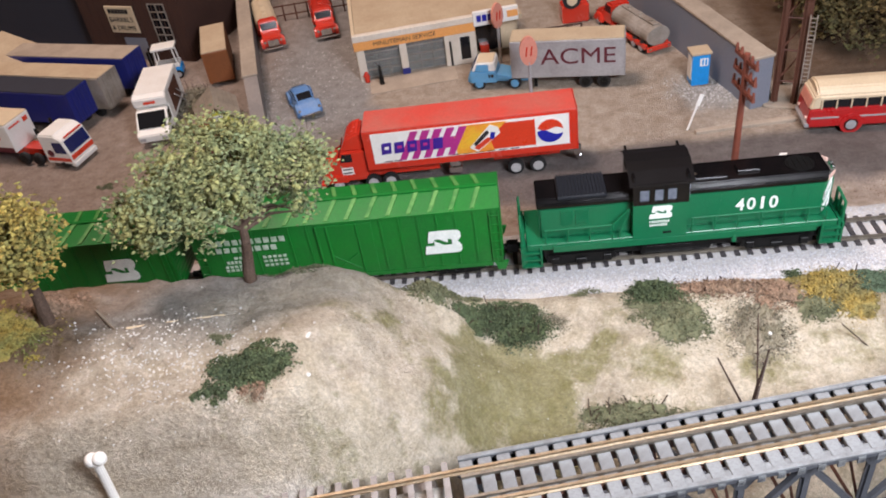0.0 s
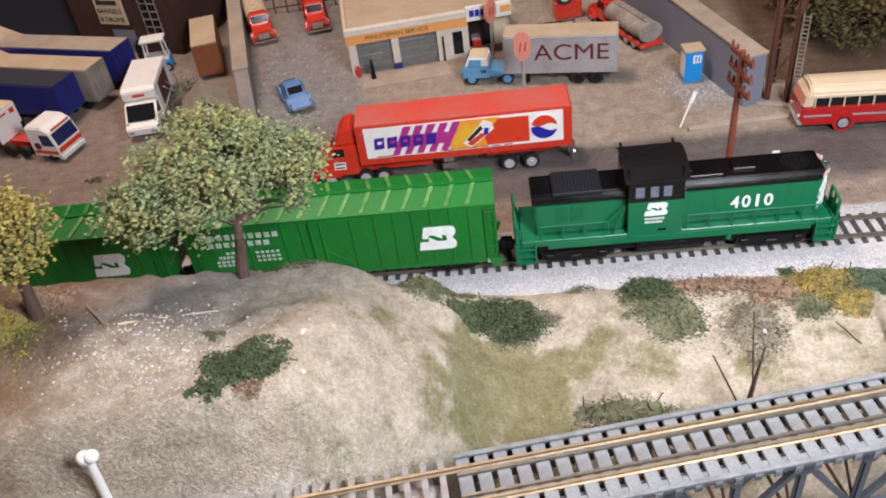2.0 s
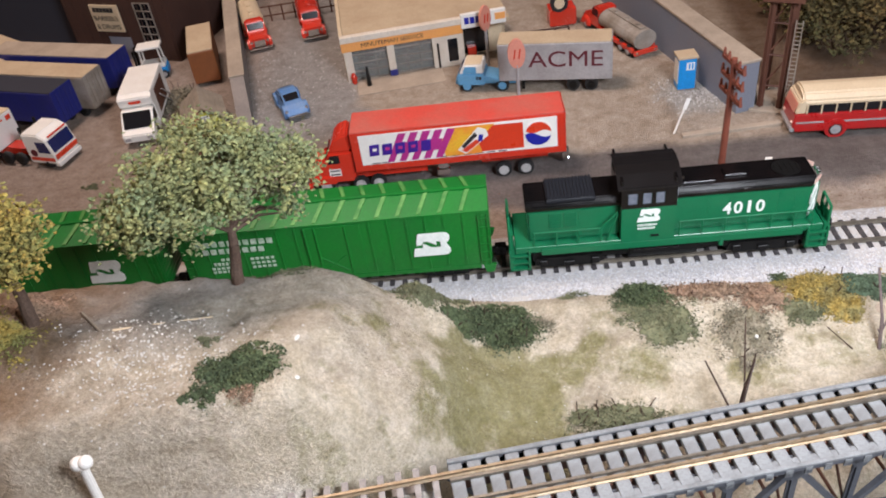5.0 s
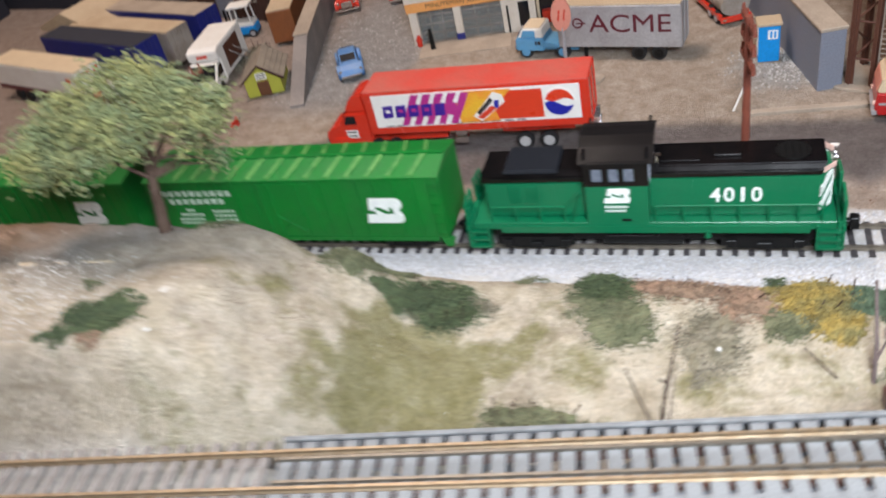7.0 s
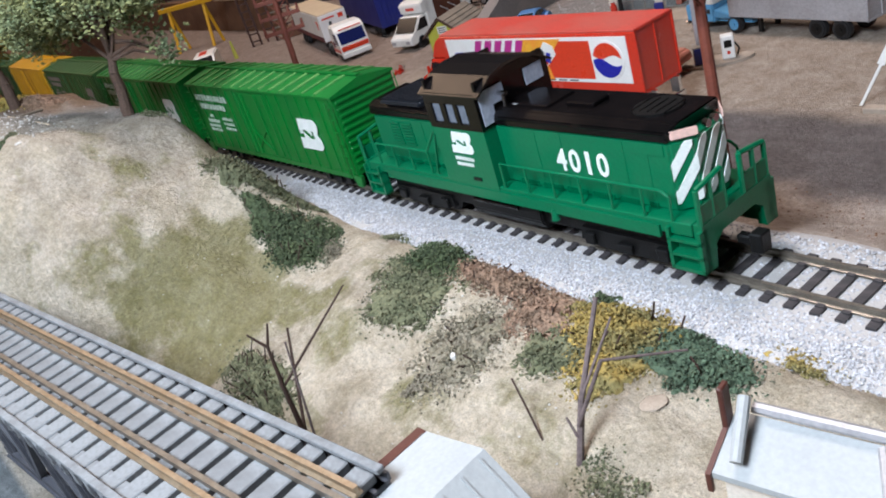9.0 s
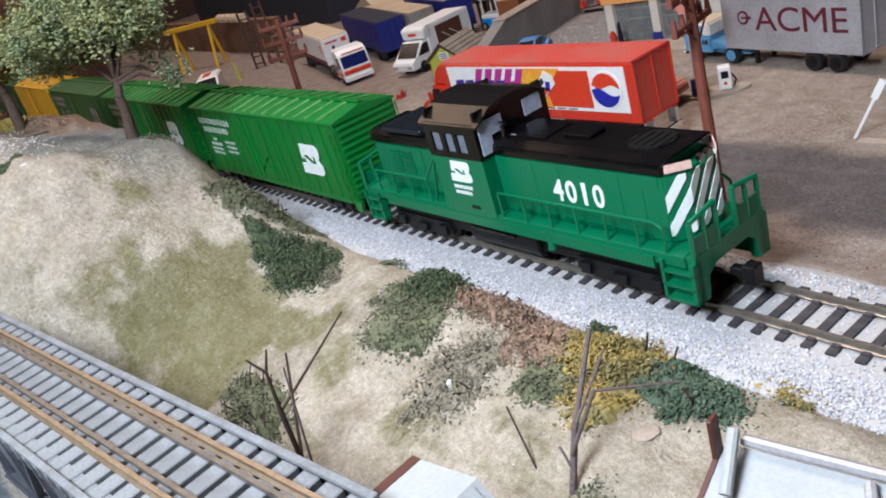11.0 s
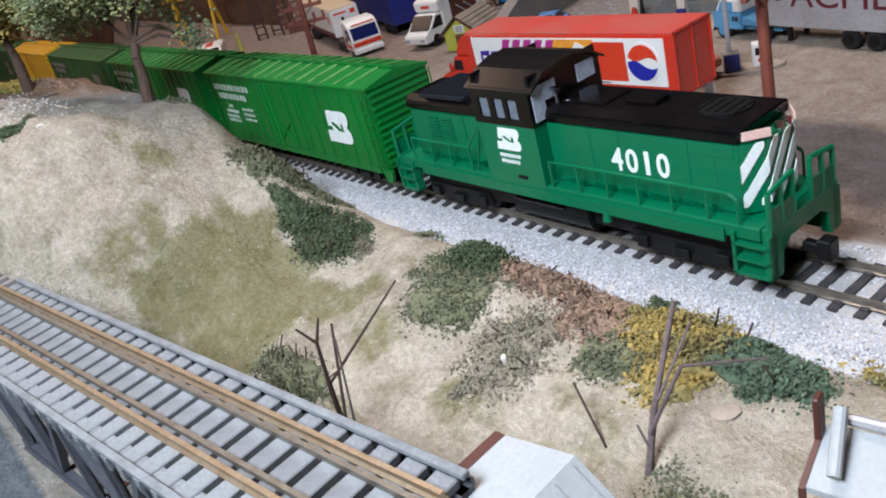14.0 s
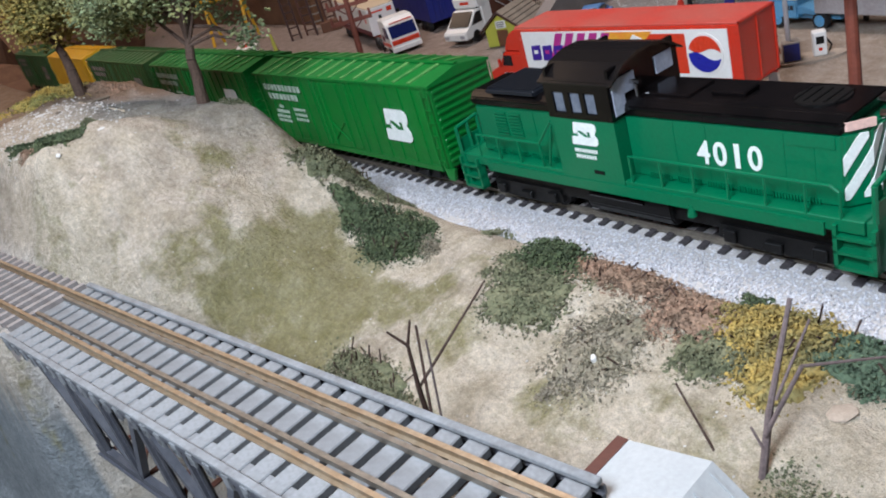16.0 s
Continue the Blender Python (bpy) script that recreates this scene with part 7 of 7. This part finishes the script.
rock(-0.027, 0.201, (0.0012, 0.0011, 0.0010), STONE_WHITE, "small white stone on the hill", 1)
rock(-0.031, 0.222, (0.0018, 0.0010, 0.0006), STONE_WHITE, "flat white stone on the hill", 2)
rock(0.184, 0.292, (0.0013, 0.0010, 0.0016), STONE_WHITE, "small white stone among weeds", 3, height(0.184, 0.292) + 0.002)
# Very flat lump added for a subtle brown mark in the sand.
rock(0.250, 0.3105, (0.0040, 0.0036, 0.0005), CONCRETE, "flat tan bump in the sand", 6, height(0.25, 0.3105) + 0.0004)
for k, (x, y, z) in enumerate(((-1.05, 0.36, 0.05), (-1.20, 0.30, 0.10), (-1.15, 0.42, 0.12), (-0.98, 0.22, 0.02), (-0.62, 0.20, 0.01), (-0.45, 0.235, 0.02))):
    rock(x, y, (0.11, 0.08, 0.08 if k < 3 else 0.035), EARTH, "rugged brown rock outcrop in the west", 20 + k, z)


def stick(p, q, r, mat, label):
    thing("dry_stick", tube(bmesh.new(), p, q, r, 6, r * 0.7), mat, label, "stick", group="fallen sticks")


stick((-0.145, 0.247, height(-0.145, 0.247) + 0.001), (-0.111, 0.215, height(-0.111, 0.215) + 0.001), 0.0009, GREY_SHINGLE, "grey weathered stick on the hilltop")
stick((-0.119, 0.228, height(-0.119, 0.228) + 0.001), (-0.077, 0.241, height(-0.077, 0.241) + 0.001), 0.0006, CREAM, "pale dry stick on the hilltop")

w = root("signal_post", pose(-0.108, 0.158, 0.040, 0, 5, 0), "white signal post with a round head", "signal")
part("mast", tube(bmesh.new(), (0, 0, 0), (0, 0, 0.046), 0.0021, 12, 0.0018), WHITE, w)
bm = bmesh.new()
for x, z, k in ((-0.0016, 0.0480, 0.0031), (0.0018, 0.0492, 0.0030)):
    bmesh.ops.create_icosphere(bm, subdivisions=2, radius=k, matrix=Matrix.Translation((x, 0, z)))
part("signal_head", bm, WHITE, w, "rounded two-lobed white head", smooth=True)


# ---- woods at the eastern edge ----
def woods():
    random.seed(77)
    vs, fs = [], []
    for _ in range(900):
        cx, cy = random.uniform(0.275, 0.60), random.gauss(0.675, 0.035)
        hh = random.uniform(0.008, 0.085)
        for _ in range(22):
            p = (cx + random.gauss(0, 0.006), cy + random.gauss(0, 0.006), hh + random.gauss(0, 0.005))
            clump(vs, fs, p, random.uniform(0.0008, 0.0024), 0.8, 0.5)
    ob = raw("autumn_woods", vs, fs, FOREST)
    tagged(ob, "dark autumn woods of orange and green foam", "woods", kind="stuff")


woods()
thing("backdrop", B((-1.7, 1.0, 1.28, 1.30, -0.05, 0.9)), NAVY, "dark backdrop board behind the layout", "backdrop", kind="structure")
thing("backdrop", B((-1.70, -1.68, -0.05, 1.28, -0.05, 0.7)), BROWN_WALL, "dark brown backdrop board at the western end", "backdrop", kind="structure")

# ---- cabins beside the bridge ----
w = root("cabin", pose(0.2458, 0.2451, -0.004, 0, 0, 10), "white roofed lineside cabin at the bridge end", "cabin")
part("cabin_wall", prism([(0.001, -0.05), (0.028, -0.05), (0.028, 0.044), (0.0187, 0.0500), (0.001, 0.0490)], -0.010, 0.006, "y"), ROOF_WHITE, w)
part("cabin_roof", prism([(0.0, 0.0510), (0.0187, 0.0540), (0.0300, 0.0440), (0.0300, 0.0425), (0.0185, 0.0522), (0.0, 0.0495)], -0.013, 0.0075, "y"), ROOF_WHITE, w, "pale white cabin roof")
for k in range(4):
    part("roof_rib", prism([(0.0195, 0.0538), (0.0295, 0.0448), (0.0295, 0.0442), (0.0195, 0.0530)], -0.0115 + k * 0.0055, -0.0110 + k * 0.0055, "y"), ROOF_WHITE, w)
part("gable_board", B((-0.0026, 0.0, -0.013, 0.0075, 0.0440, 0.0512)), BROWN_TRIM, w)
w = root("house", pose(0.2805, 0.3037, -0.019, 0, 0, 15), "white roofed house with red-brown gable trim", "house")
part("house_wall", prism([(-0.0088, 0.0), (0.002, 0.0), (0.002, 0.0485), (-0.0088, 0.0435)], 0.002, 0.078, "x"), WALL_WHITE, w)
part("roof_slope", prism([(0.004, 0.0505), (-0.0100, 0.0450), (-0.0100, 0.0435), (0.004, 0.0490)], 0.0, 0.080, "x"), ROOF_WHITE, w, "pale white roof")
part("gable_trim", prism([(0.002, 0.0502), (-0.0108, 0.0450), (-0.0108, 0.0400), (-0.0098, 0.0400), (-0.0098, 0.0440), (0.002, 0.0486)], -0.0012, 0.0, "x"), BROWN_TRIM, w)
part("corner_board", B((-0.0014, 0.0, -0.0005, 0.0030, 0.0480, 0.0595), bevel=0.0003), BROWN_TRIM, w)
part("ridge_pipe", T(((0.004, 0.0042, 0.0525), (0.078, 0.0042, 0.0525), 0.0013)), SILVER, w)
part("roof_pipe", T(((0.0030, 0.0030, 0.0560), (0.0050, -0.0085, 0.0482), 0.0014), seg=10), ROOF_WHITE, w)
part("chimney_pipe", T(((0.030, 0.002, 0.0515), (0.034, -0.009, 0.0485), 0.0012), seg=8), SILVER, w)
limb_tree("sapling", [((0.2444, 0.2840, -0.0022), (0.2439, 0.2935, 0.0268), 0.0011, 0.0009), ((0.2439, 0.2935, 0.0268), (0.2420, 0.3066, 0.0490), 0.0008, 0.0006), ((0.2442, 0.2905, 0.0208), (0.2509, 0.2970, 0.0398), 0.0006, 0.0005), ((0.2464, 0.2930, 0.0308), (0.2474, 0.3055, 0.0458), 0.0004, 0.0003), ((0.2509, 0.2970, 0.0398), (0.2589, 0.3166, 0.0336), 0.0004, 0.0003), ((0.2441, 0.2895, 0.0178), (0.2414, 0.2895, 0.0228), 0.0004, 0.0003)], TWIG_PALE, "bare grey-brown sapling with forked twigs", "sapling")
limb_tree("dry_stick", [((0.2434, 0.2835, -0.0002), (0.2175, 0.2910, 0.0234), 0.0004, 0.0003)], TWIG, "thin dark stick leaning beside the sapling", "stick")
